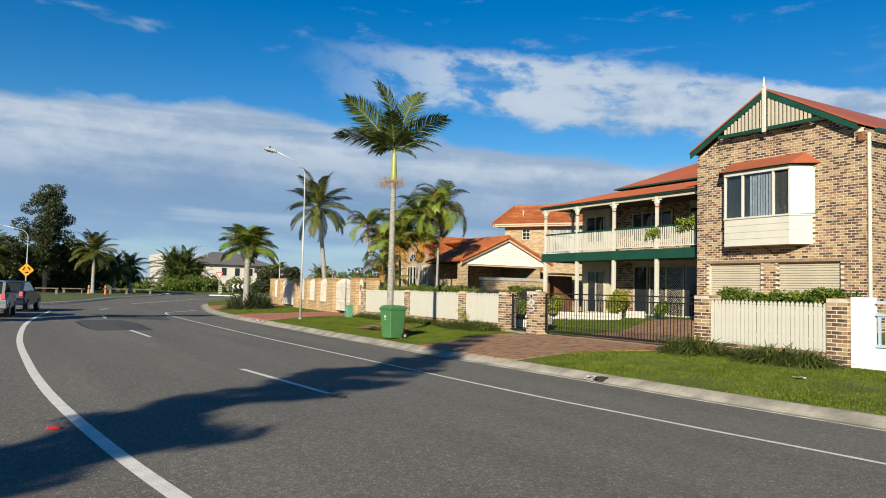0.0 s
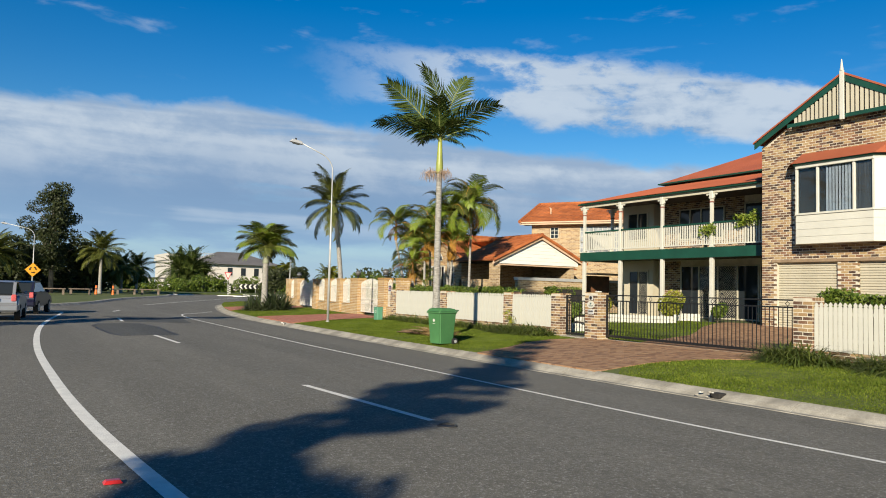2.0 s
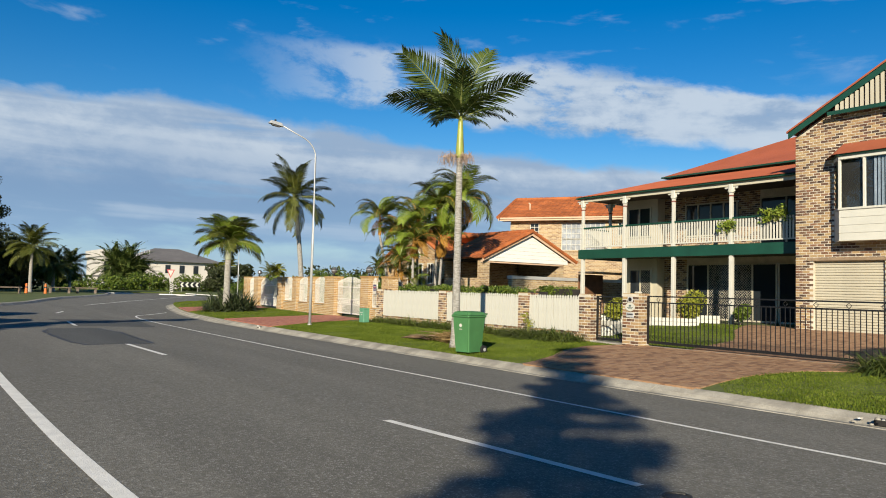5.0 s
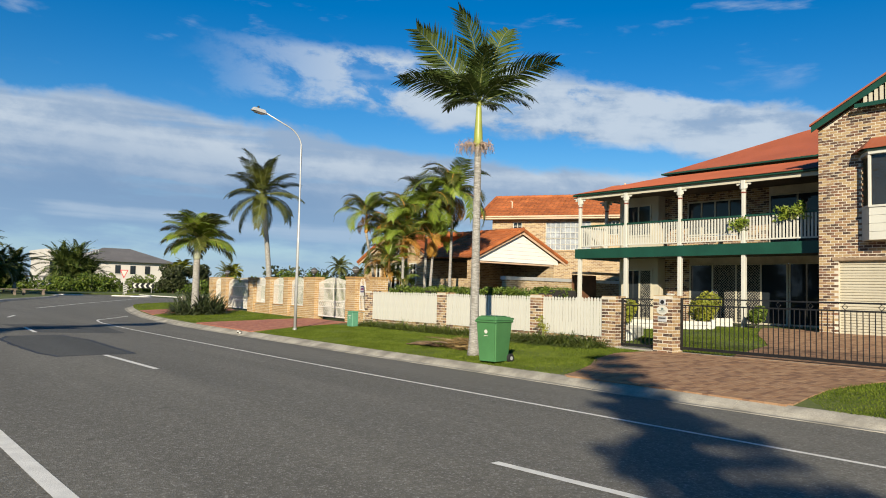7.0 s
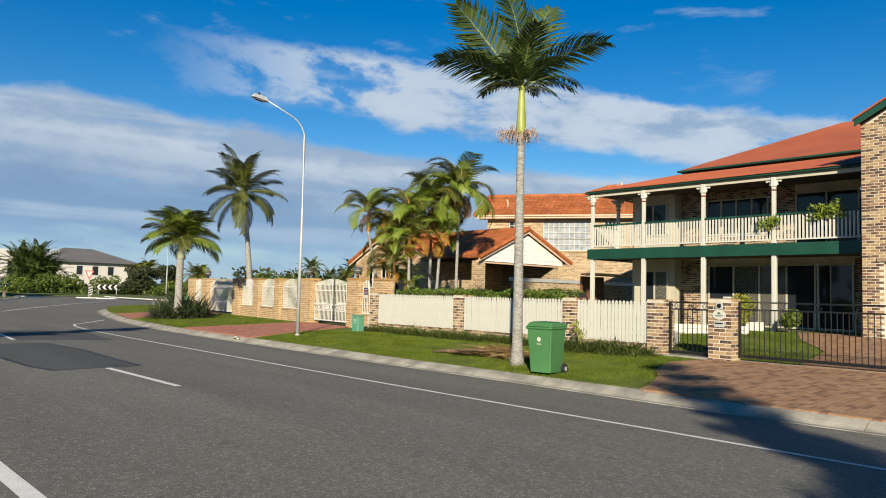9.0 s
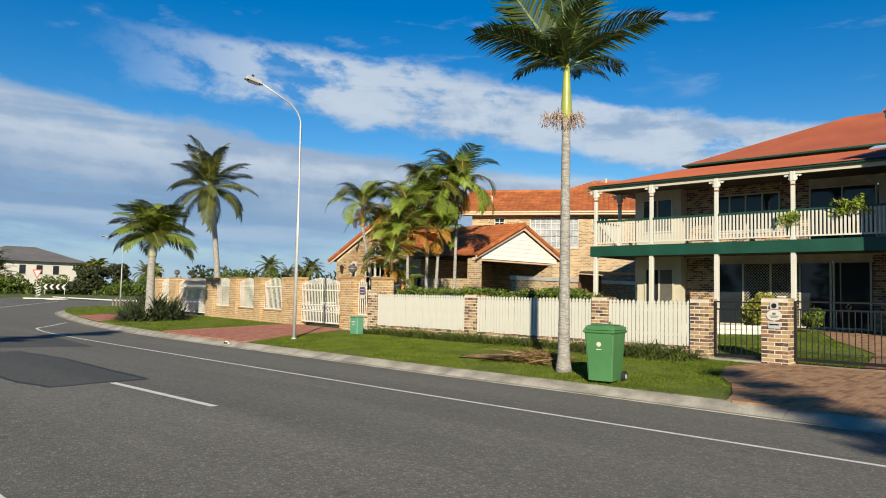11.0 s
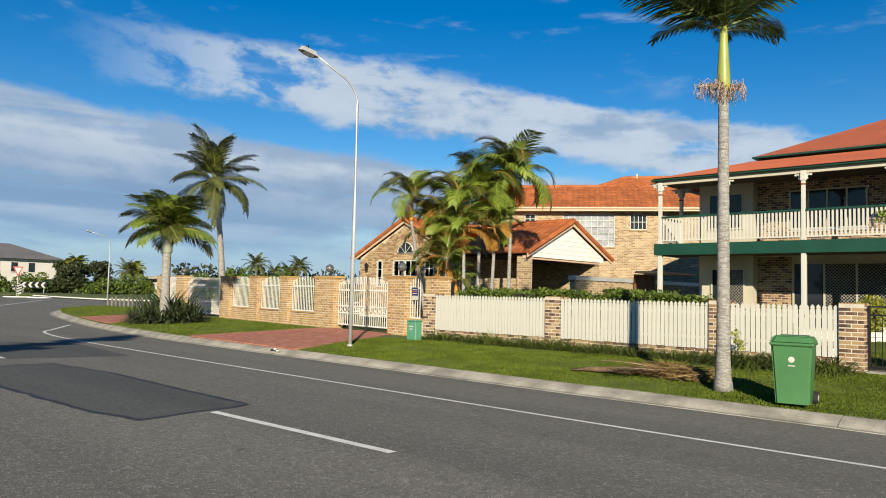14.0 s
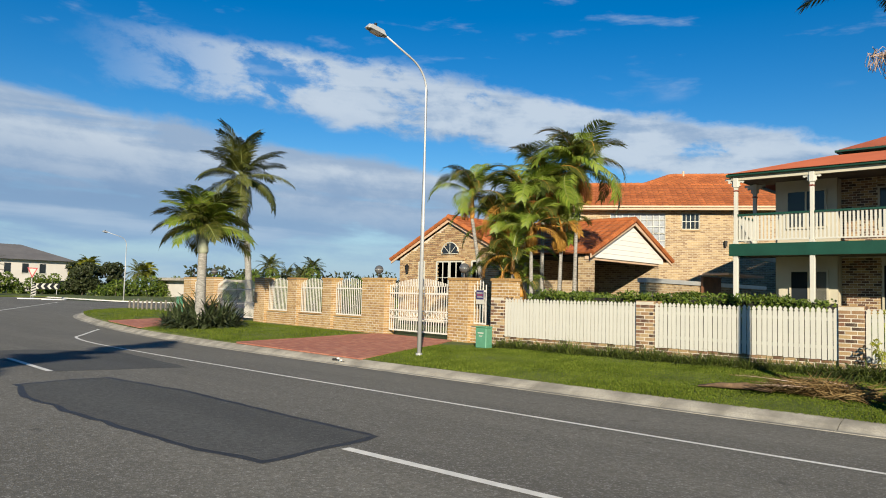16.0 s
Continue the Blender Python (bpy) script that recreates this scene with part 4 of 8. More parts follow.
# letterbox set into the pillar beside the gate
lb = thing("letterbox", Matrix.Translation((PX - PW / 2 - 0.012, 18.62, 0)), "letterbox front with oval white number plate and steel slot", "letterbox")
bm = bmesh.new()
bmesh.ops.create_cone(bm, cap_ends=True, segments=28, radius1=1, radius2=1, depth=0.012, matrix=Matrix.Translation((-0.008, 0, 1.22)) @ Matrix.Rotation(math.pi / 2, 4, "Y") @ Matrix.Diagonal((0.115, 0.165, 1, 1)))
part("number_plate", bm, M["white"], lb, "oval white plate")
for z, w, h in ((1.255, 0.07, 0.05), (1.205, 0.20, 0.016), (1.175, 0.14, 0.012)):
    part("lettering_bar", box(bmesh.new(), -0.018, -w / 2, z - h / 2, -0.0145, w / 2, z + h / 2), material("plate_ink", (0.10, 0.14, 0.13), 0.6, 0.1, 5, 30, 0), lb)
part("slot_plate", box(bmesh.new(), -0.014, -0.13, 0.93, 0.0, 0.13, 1.07, bevel=0.004), M["steel"], lb, "brushed steel slot plate")
# slot and round hole are solid black pieces painting the shade of openings
part("slot", box(bmesh.new(), -0.02, -0.10, 1.005, -0.0145, 0.10, 1.035), M["black"], lb)
part("round_plate", box(bmesh.new(), -0.012, -0.09, 1.36, 0.0, 0.09, 1.50, bevel=0.004), M["steel"], lb)
part("round_hole", cyl(bmesh.new(), (-0.02, 0, 1.43), (-0.0125, 0, 1.43), 0.055, seg=16), M["black"], lb, "dark round newspaper hole")
cap = thing("stone_cap", Matrix.Translation((PX, 18.55, 1.60)), "small pale stone lying on top of the pillar", "stone")
part("stone", box(bmesh.new(), -0.08, -0.1, 0, 0.06, 0.08, 0.05, bevel=0.02), M["white"], cap)

# white garden bed walls in the yard, stepped in plan
def garden_bed(pts, label):
    g = thing("garden_bed", Matrix(), label, "garden bed")
    for p, q in zip(pts, pts[1:]):
        p, q = Vector(p), Vector(q)
        d = (q - p).normalized()
        n2 = Vector((-d.y, d.x)) * 0.05
        for k in range(3):
            z0 = yard_z((p.x + q.x) / 2) - 0.12 + k * 0.145
            bm = bmesh.new()
            out = [p - n2, q - n2, q + n2, p + n2]
            prism(bm, [(o.x, o.y) for o in out], "z", z0, z0 + 0.135)
            part("sleeper", bm, M["white"], g)
    mid = sum((Vector(p) for p in pts), Vector((0, 0))) / len(pts)
    out = [tuple(Vector(p)) for p in pts] + [(pts[-1][0] + 0.6, pts[-1][1] + 1.2), (pts[0][0] + 0.6, pts[0][1] + 1.2)]
    part("soil", prism(bmesh.new(), out, "z", yard_z(mid.x) - 0.1, yard_z(mid.x) + 0.2), material("garden_soil", (0.09, 0.065, 0.045), 0.95, 0.35, 4, 40, 0.4), g, "dark garden soil")
    return g


garden_bed([(19.2, 24.6), (20.4, 23.2), (21.2, 24.0), (22.85, 21.0), (23.7, 22.0), (24.6, 21.3)], "white timber sleeper garden bed zigzagging along the lawn")
garden_bed([(17.4, 21.7), (18.3, 21.0), (19.7, 21.6), (19.9, 22.9)], "white timber sleeper garden bed beside the gate")

# neighbouring rendered wall with pale blue rails
nb = thing("rendered_wall", Matrix.Translation((16.5, 0, 0)), "smooth white rendered front wall with pale blue rail infill", "wall")
part("wall_panel", box(bmesh.new(), -0.02, 7.34, 0.05, 0.16, 7.81, 1.63, bevel=0.01), material("render_white", (0.74, 0.76, 0.76), 0.7, 0.06, 1.3, 30, 0.1), nb)
part("wall_panel", box(bmesh.new(), 0.0, 3.0, 0.05, 0.14, 7.34, 0.58, bevel=0.01), bpy.data.materials["render_white"], nb)
M["blue"] = material("pale_blue_paint", (0.42, 0.52, 0.62), 0.5, 0.06, 2, 30, 0)
for i in range(28):
    part("blue_bar", box(bmesh.new(), 0.05, 7.22 - i * 0.14, 0.64, 0.08, 7.27 - i * 0.14, 1.27), M["blue"], nb)
for z in (0.60, 1.25, 1.50):
    part("blue_rail", box(bmesh.new(), 0.03, 3.0, z, 0.10, 7.34, z + 0.06), M["blue"], nb)


# ---- the tan brick boundary wall with white steel infill ----
W0, WD = Vector((16.48, 33.0)), Vector((0.12, 1.0)).normalized()
WANG = math.atan2(WD.y, WD.x)
bwall = thing("boundary_wall", Matrix.Translation((W0.x, W0.y, 0)) @ Matrix.Rotation(WANG, 4, "Z"), "tan brick front wall with piers and white steel infill panels", "wall")
# local frame: x along the wall, -y... the road side is +y


def pier(s0, s1, top, base=0.1, d=0.46, back=0.0):
    p = tagged(new("pier"), "tan brick pier")
    p.parent = bwall
    p.location = (0, -back, 0)
    part("mortar_core", box(bmesh.new(), s0 - 0.001, -d - 0.001, base - 0.1, s1 + 0.001, 0.001, top - 0.02), M["mortar"], p)
    n = round((top - base - 0.09) / 0.086)
    for o, a, nn, L in ((Vector((s1, 0, base)), Vector((-1, 0, 0)), Vector((0, 1, 0)), s1 - s0), (Vector((s0, 0, base)), Vector((0, -1, 0)), Vector((-1, 0, 0)), d)):
        for r in course_rows(tuple(o), tuple(a), tuple(nn), L, base, top - 0.10):
            brick_part(p, *r, "tan_brick", 0.05)
    for k in range(2):
        g = 0.03 * (k + 1)
        bm = box(bmesh.new(), s0 - g + 0.03, -d - g + 0.03, top - 0.17 + k * 0.086, s1 + g - 0.03, g - 0.03, top - 0.09 + k * 0.086, bevel=0.008)
        part("capping_course", bm, M["tan_brick"], p)
    return p


def low_wall(s0, s1, top, base=0.1):
    p = tagged(new("dwarf_wall"), "low tan brick wall")
    p.parent = bwall
    part("mortar_core", box(bmesh.new(), s0, -0.30, base - 0.1, s1, -0.117, top - 0.02), M["mortar"], p)
    v, f = brick_boxes(course_rows((s1, -0.12, base), (-1, 0, 0), (0, 1, 0), s1 - s0, base, top), 0.006, 0.05)
    tagged(raw("bricks", v, f, M["tan_brick"], p), kind="stuff")
    part("coping", box(bmesh.new(), s0, -0.32, top, s1, -0.10, top + 0.05, bevel=0.008), M["tan_brick"], p)


M["white_steel"] = material("white_powder_coat", (0.70, 0.67, 0.60), 0.4, 0.05, 1.5, 30, 0)


def steel_panel(parent, s0, s1, z0, z1, arch, y=-0.2, step=0.115, name="infill_panel", label="white steel bar panel with arched top", ornament=False):
    p = tagged(new(name), label)
    p.parent = parent
    L = s1 - s0
    n = max(3, int(L / step))

    def crest(t):
        return z1 + arch * (1 - (2 * t - 1) ** 2)
    for i in range(n + 1):
        t = i / n
        part("bar", box(bmesh.new(), s0 + L * t - 0.010, y - 0.010, z0, s0 + L * t + 0.010, y + 0.010, crest(t)), M["white_steel"], p)
    for z in (z0, z0 + (z1 - z0) * 0.82):
        part("rail", box(bmesh.new(), s0, y - 0.018, z, s1, y + 0.018, z + 0.05), M["white_steel"], p)
    if ornament:
        for z in (z0 + 0.42, z0 + 0.68):
            part("rail", box(bmesh.new(), s0, y - 0.02, z, s1, y + 0.02, z + 0.04), M["white_steel"], p)
        k = int(L / 0.22)
        for i in range(k):
            bm = bmesh.new()
            c = s0 + L * (i + 0.5) / k
            tube(bm, [(c + 0.09 * math.cos(a), y + 0.015, z0 + 0.57 + 0.09 * math.sin(a)) for a in [j * math.pi / 4 for j in range(9)]], 0.014, 5)
            part("scroll", bm, M["white_steel"], p)
    return p


PIERS = [(-0.95, -0.23, 2.08), (0.39, 1.30, 2.09), (4.66, 6.03, 2.09), (8.10, 8.75, 2.09), (10.76, 11.51, 2.10), (13.57, 14.54, 2.10), (19.0, 20.1, 2.13), (21.9, 22.9, 2.13)]
for s0, s1, top in PIERS:
    pier(s0, s1, top, 0.12, back=0.36 if s0 < -0.5 else 0.0)
for s0, s1 in ((-0.23, 0.39), (6.03, 8.10), (8.75, 10.76), (11.51, 13.57), (20.1, 21.9)):
    low_wall(s0, s1, 0.64)
    steel_panel(bwall, s0 + 0.06, s1 - 0.06, 0.70, 1.88, 0.20 if s1 - s0 > 1 else 0.14)
gate2 = thing("driveway_gate", bwall.matrix_world.copy(), "tall white steel double driveway gate with scrolled band", "gate")
steel_panel(gate2, 1.36, 2.96, 0.30, 1.82, 0.0, ornament=True, name="gate_leaf", label="white steel gate leaf")
steel_panel(gate2, 3.00, 4.60, 0.30, 1.82, 0.0, ornament=True, name="gate_leaf", label="white steel gate leaf")
for s0, s1, up in ((1.36, 2.96, 1), (3.00, 4.60, -1)):
    for i in range(20):
        t = i / 19
        h = 0.22 * math.sin((t if up > 0 else 1 - t) * math.pi / 2)
        part("crest_bar", box(bmesh.new(), s0 + (s1 - s0) * t - 0.015, -0.207, 1.80, s0 + (s1 - s0) * t + 0.015, -0.193, 1.84 + h), M["white_steel"], gate2)
steel_panel(gate2, 14.6, 16.75, 0.26, 1.80, 0.22, name="gate_leaf", label="white steel gate leaf", ornament=True)
steel_panel(gate2, 16.8, 18.94, 0.26, 1.80, 0.22, name="gate_leaf", label="white steel gate leaf", ornament=True)

M["globe"] = material("smoky_glass", (0.10, 0.10, 0.10), 0.08, 0.1, 2, 20, 0, spec=0.8)
for s in (0.85, 5.35, 19.55):
    p = bwall.matrix_world @ Vector((s, -0.23, 2.09 if s < 10 else 2.13))
    lamp = thing("globe_lamp", Matrix.Translation(p), "round smoked glass globe lamp on a brick pier", "lamp", "pier lamps")
    part("stem", cyl(bmesh.new(), (0, 0, 0), (0, 0, 0.12), 0.05, 0.04, 10), M["black"], lamp)
    bm = bmesh.new()
    bmesh.ops.create_uvsphere(bm, u_segments=20, v_segments=14, radius=0.155, matrix=Matrix.Translation((0, 0, 0.29)))
    for f in bm.faces:
        f.smooth = True
    part("globe", bm, M["globe"], lamp)
    part("cage_ring", tube(bmesh.new(), [(0.16 * math.cos(a), 0.16 * math.sin(a), 0.29) for a in [k * math.pi / 8 for k in range(17)]], 0.007, 5), M["steel"], lamp)
sg = thing("notice", Matrix.Translation(bwall.matrix_world @ Vector((0.06, -0.17, 1.30))) @ Matrix.Rotation(WANG, 4, "Z"), "small dark blue and white notice wired to the railing", "sign")
M["navy"] = material("navy_print", (0.03, 0.03, 0.12), 0.5, 0.1, 5, 30, 0)
part("board", box(bmesh.new(), -0.17, -0.004, 0, 0.17, 0.004, 0.42), M["white"], sg)
part("printed_field", box(bmesh.new(), -0.16, 0.005, 0.14, 0.16, 0.008, 0.41), M["navy"], sg)
for k in range(3):
    part("lettering_bar", box(bmesh.new(), -0.12, 0.009, 0.20 + k * 0.06, 0.12, 0.011, 0.225 + k * 0.06), material("sign_red", (0.5, 0.08, 0.08), 0.5, 0.1, 5, 30, 0) if k == 1 else M["white"], sg)
eb = thing("service_pillar", Matrix.Translation((15.55, 31.95, verge_z(15.55, 31.95))), "small green fibreglass service pillar on the verge", "service box")
M["box_green"] = material("box_green", (0.10, 0.28, 0.17), 0.5, 0.12, 3, 40, 0.05)
part("cabinet_body", box(bmesh.new(), -0.14, -0.19, 0, 0.14, 0.19, 0.55, bevel=0.02), M["box_green"], eb)
part("cabinet_lid", box(bmesh.new(), -0.15, -0.20, 0.55, 0.15, 0.20, 0.60, bevel=0.02), M["box_green"], eb)
part("lettering_bar", box(bmesh.new(), -0.143, -0.10, 0.40, -0.1405, 0.10, 0.43), M["white"], eb)
part("lettering_bar", box(bmesh.new(), -0.143, -0.06, 0.32, -0.1405, 0.06, 0.345), M["white"], eb)


# ---- the blond brick house behind it ----
h2 = thing("tiled_house", Matrix(), "blond brick house with orange terracotta tile roofs", "house")


def tiles(name, a0, a1, b0, b1, parent, w=0.30, lap=0.33):
    """Rows of overlapping roof tiles between an eaves line and a top line (which may be shorter)."""
    a0, a1, b0, b1 = map(Vector, (a0, a1, b0, b1))
    up = (a1 - a0).cross(b0 - a0).normalized()
    if up.z < 0:
        up = -up
    rise = max((b0 - a0).length, (b1 - a1).length)
    rows = max(2, int(rise / lap))
    v, f = [], []
    for r in range(rows):
        t0, t1 = r / rows, min(1.0, (r + 1.12) / rows)
        p0, p1, q0, q1 = a0.lerp(b0, t0), a1.lerp(b1, t0), a0.lerp(b0, t1), a1.lerp(b1, t1)
        n = max(1, int((p1 - p0).length / w))
        for i in range(n):
            s0, s1 = i / n, (i + 0.97) / n
            k = len(v)
            A, B, C, D = p0.lerp(p1, s0), p0.lerp(p1, s1), q0.lerp(q1, s1), q0.lerp(q1, s0)
            mid0, mid1 = (A + B) / 2, (C + D) / 2
            v += [A + up * 0.035, mid0 + up * 0.06, B + up * 0.03, C + up * 0.005, mid1 + up * 0.03, D + up * 0.005, A, B]
            f += [(k, k + 1, k + 4, k + 5), (k + 1, k + 2, k + 3, k + 4), (k + 6, k + 7, k + 2, k + 1, k)]
    v0 = len(v)
    v += [a0 - up * 0.02, a1 - up * 0.02, b1 - up * 0.02, b0 - up * 0.02]
    f.append((v0, v0 + 1, v0 + 2, v0 + 3))
    return tagged(raw(name, v, f, M["tile"], parent), kind="stuff")


def ridge(p, q, parent):
    """A row of half-round ridge tiles."""
    p, q = Vector(p), Vector(q)
    n = max(1, int((q - p).length / 0.36))
    bm = bmesh.new()
    for i in range(n):
        cyl(bm, p.lerp(q, i / n), p.lerp(q, (i + 1.08) / n), 0.13, 0.105, 8)
    return part("ridge_tiles", bm, M["tile"], parent)


M["blond_brick_trim"] = material("brick_sill", (0.40, 0.27, 0.14), 0.85, 0.25, 5, 40, 0.2)
M["trim"] = material("cream_trim", (0.60, 0.42, 0.28), 0.6, 0.08, 1.5, 30, 0)
# two-storey wing, turned well away from the street, with a gable end and a higher roof behind
wing_m = Matrix.Translation((31.43, 41.09, 0)) @ Matrix.Rotation(radians(31.4), 4, "Z")
wing = tagged(new("wing"), "two-storey wing with tiled roof")
wing.parent = h2
wing.matrix_local = wing_m
# local: front face x = 0, running to y = -13; gaps are left for the three windows
W_TOP = 5.97
for y0, y1, z0, z1 in ((-1.32, 0, 0.3, 6.25), (-13, -1.32, 0.3, 4.23), (-13, -1.32, W_TOP, 6.25), (-1.90, -1.32, 4.23, 5.2), (-3.38, -1.90, 4.23, W_TOP), (-6.91, -6.12, 4.23, W_TOP), (-7.77, -6.91, 4.23, 5.16), (-13, -7.77, 4.23, W_TOP)):
    part("wall", box(bmesh.new(), 0, y0, z0, 0.3, y1, z1), M["house_brick"], wing)
bm = box(bmesh.new(), 0.3, -0.3, 0.3, 7.3, 0, 6.25)
prism(bm, [(0.0, 6.251), (7.3, 6.251), (3.4, 7.82)], "y", -0.28, -0.01)
part("wall", bm, M["house_brick"], wing, "blond brick gable end")
part("fascia", box(bmesh.new(), -0.54, -13.4, 6.10, -0.50, 0.55, 6.27), M["trim"], wing)
part("eaves_gutter", box(bmesh.new(), -0.62, -13.4, 6.20, -0.545, 0.55, 6.30, bevel=0.02), M["trim"], wing)
part("soffit", box(bmesh.new(), -0.50, -13.4, 6.10, 0.1, 0.5, 6.13), M["cream"], wing)
tiles("roof", (-0.55, -13.5, 6.28), (-0.55, 0.7, 6.28), (3.4, -13.5, 7.93), (3.4, 0.7, 7.93), wing)
tiles("roof", (7.35, 0.7, 6.28), (7.35, -13.5, 6.28), (3.4, 0.7, 7.93), (3.4, -13.5, 7.93), wing)
tiles("roof", (3.35, -13.5, 7.93), (3.35, -5.3, 7.93), (5.3, -13.5, 8.74), (5.3, -6.9, 8.74), wing)
ridge((3.4, -5.4, 7.96), (3.4, 0.7, 7.96), wing)
ridge((5.3, -13.5, 8.77), (5.3, -6.9, 8.77), wing)
ridge((3.4, -5.3, 7.96), (5.3, -6.9, 8.77), wing)
part("barge_board", prism(bmesh.new(), [(-0.55, 6.26), (3.4, 7.91), (3.4, 7.74), (-0.55, 6.09)], "y", 0.62, 0.66), M["trim"], wing)
ridge((-0.55, 0.68, 6.32), (3.4, 0.68, 7.96), wing)
part("vent_pipe", tube(bmesh.new(), [(1.0, -1.0, 6.8), (1.0, -1.0, 7.35), (1.0, -0.9, 7.4)], 0.05, 8), M["trim"], wing)
part("vent_pipe", cyl(bmesh.new(), (5.2, -7.6, 8.7), (5.2, -7.6, 9.0), 0.06, seg=8), M["trim"], wing)
part("wall_lantern", cyl(bmesh.new(), (-0.14, -9.0, 4.3), (-0.14, -9.0, 4.6), 0.06, 0.09, 6), M["black"], wing, "small black wall lantern")


def grid_window(parent, x, y0, y1, z0, z1, nx, nz, label="white barred window with net curtain", curtain=True):
    w = tagged(new("window"), label)
    w.parent = parent
    bm = bmesh.new()
    for i in range(nx + 1):
        t = 0.035 if i in (0, nx) else 0.014
        y = y0 + (y1 - y0) * i / nx
        box(bm, x - 0.03, y - t, z0, x + 0.01, y + t, z1)
    for i in range(nz + 1):
        t = 0.035 if i in (0, nz) else 0.014
        z = z0 + (z1 - z0) * i / nz
        box(bm, x - 0.028, y0, z - t, x + 0.008, y1, z + t)
    part("frame", bm, M["white"], w)
    part("pane", box(bmesh.new(), x + 0.02, y0, z0, x + 0.03, y1, z1), M["curtain"] if curtain else M["glass"], w)


M["curtain"] = material("net_curtain", (0.34, 0.36, 0.38), 0.25, 0.35, 2.2, 12, 0)
grid_window(wing, 0.05, -6.12, -3.38, 4.95, W_TOP, 9, 3)
grid_window(wing, 0.05, -6.12, -3.38, 4.23, 4.95, 9, 2)
grid_window(wing, 0.05, -1.90, -1.32, 5.2, W_TOP, 2, 3, curtain=False)
grid_window(wing, 0.05, -7.77, -6.91, 5.16, W_TOP, 4, 2, curtain=False)
for y0, y1, z in ((-6.12, -3.38, 4.23), (-1.90, -1.32, 5.2), (-7.77, -6.91, 5.16)):
    part("window_sill", box(bmesh.new(), -0.05, y0 - 0.05, z - 0.08, 0.04, y1 + 0.05, z - 0.002), M["blond_brick_trim"], wing)

# front gabled room with the arched window
GX, GY0, GY1, GAP, GZE, GZA = 24.0, 37.5, 44.15, 40.95, 3.22, 4.80
room = tagged(new("front_room"), "gabled front room with arched window")
room.parent = h2


def room_hole(y, z):
    d = math.hypot(y - 40.95, z - 3.36)
    return (d < 0.54 and z >= 3.36) or (40.17 < y < 41.75 and 1.6 < z < 3.06) or (42.49 < y < 42.87 and 1.8 < z < 3.06) or (39.07 < y < 39.67 and 1.9 < z < 3.06)


def gable_z(y):
    return GZE + (GZA - GZE) * (1 - abs(y - GAP) / (GY1 - GAP))


v, f = brick_boxes(course_rows((GX, GY1, 0.4), (0, -1, 0), (-1, 0, 0), GY1 - GY0, 0.4, GZA, lambda a, b, z0, z1: z1 < min(gable_z(GY1 - a), gable_z(GY1 - b)) and not room_hole(GY1 - (a + b) / 2, (z0 + z1) / 2)), 0.006, 0.05)
M["blond_brick"] = brick_material("blond_brick", [(0.48, 0.33, 0.17), (0.40, 0.26, 0.125), (0.50, 0.36, 0.20), (0.28, 0.16, 0.08), (0.44, 0.30, 0.15), (0.34, 0.21, 0.11)], 0.25)
tagged(raw("bricks", v, f, M["blond_brick"], room), kind="stuff")
bm = bmesh.new()
prism(bm, [(GY0, 0.3), (GY1, 0.3), (GY1, GZE), (GAP, GZA), (GY0, GZE)], "x", GX + 0.02, GX + 0.06)
box(bm, GX + 0.06, GY1 - 0.2, 0.3, 30, GY1 - 0.002, GZE)
part("wall_core", bm, M["mortar"], room)
arch = [(40.95 + 0.52 * math.cos(math.pi * k / 16), 3.38 + 0.52 * math.sin(math.pi * k / 16)) for k in range(17)]
part("arched_pane", prism(bmesh.new(), arch, "x", GX - 0.0, GX + 0.015), M["glass"], room, "half-round window glass")
bm = bmesh.new()
tube(bm, [(GX - 0.02, y, z) for y, z in arch] + [(GX - 0.02, *arch[0])], 0.024, 6)
for a in (45, 90, 135):
    cyl(bm, (GX - 0.02, 40.95, 3.38), (GX - 0.02, 40.95 + 0.5 * math.cos(radians(a)), 3.38 + 0.5 * math.sin(radians(a))), 0.012, seg=6)
part("arched_frame", bm, M["white"], room)
bm = bmesh.new()
box(bm, GX - 0.06, 40.07, 3.08, GX + 0.01, 41.87, 3.17)
part("brick_sill", bm, M["blond_brick"], room)
grid_window(room, GX - 0.0, 40.99, 41.73, 1.6, 3.04, 2, 2, "white-framed window", False)
grid_window(room, GX - 0.0, 40.19, 40.93, 1.6, 3.04, 2, 2, "white-framed window", False)
grid_window(room, GX - 0.0, 42.51, 42.85, 1.8, 3.04, 1, 3, "narrow white-framed window", False)
grid_window(room, GX - 0.0, 39.09, 39.65, 1.9, 3.04, 2, 3, "narrow white-framed window", False)
for s, y_end in ((1, GY1 + 0.45), (-1, GY0 - 0.45)):
    ze = GZA + 0.14 - (GZA - GZE) / (GY1 - GAP) * abs(y_end - GAP)
    part("barge_board", prism(bmesh.new(), [(GAP, GZA + 0.16), (y_end, ze), (y_end, ze - 0.16), (GAP, GZA)], "x", GX - 0.16, GX - 0.12), M["trim"], room)
    tiles("roof", (GX - 0.19, y_end, ze + 0.02), (32, y_end, ze + 0.02), (GX - 0.19, GAP, GZA + 0.2), (32, GAP, GZA + 0.2), room)
    bm = bmesh.new()
    n = 14
    for i in range(n):
        p, q = Vector((GX - 0.19, y_end, ze + 0.04)), Vector((GX - 0.19, GAP, GZA + 0.22))
        cyl(bm, p.lerp(q, i / n), p.lerp(q, (i + 1.05) / n), 0.10, 0.085, 7)
    part("verge_tiles", bm, M["tile"], room)
ridge((GX - 0.19, GAP, GZA + 0.22), (32, GAP, GZA + 0.22), room)
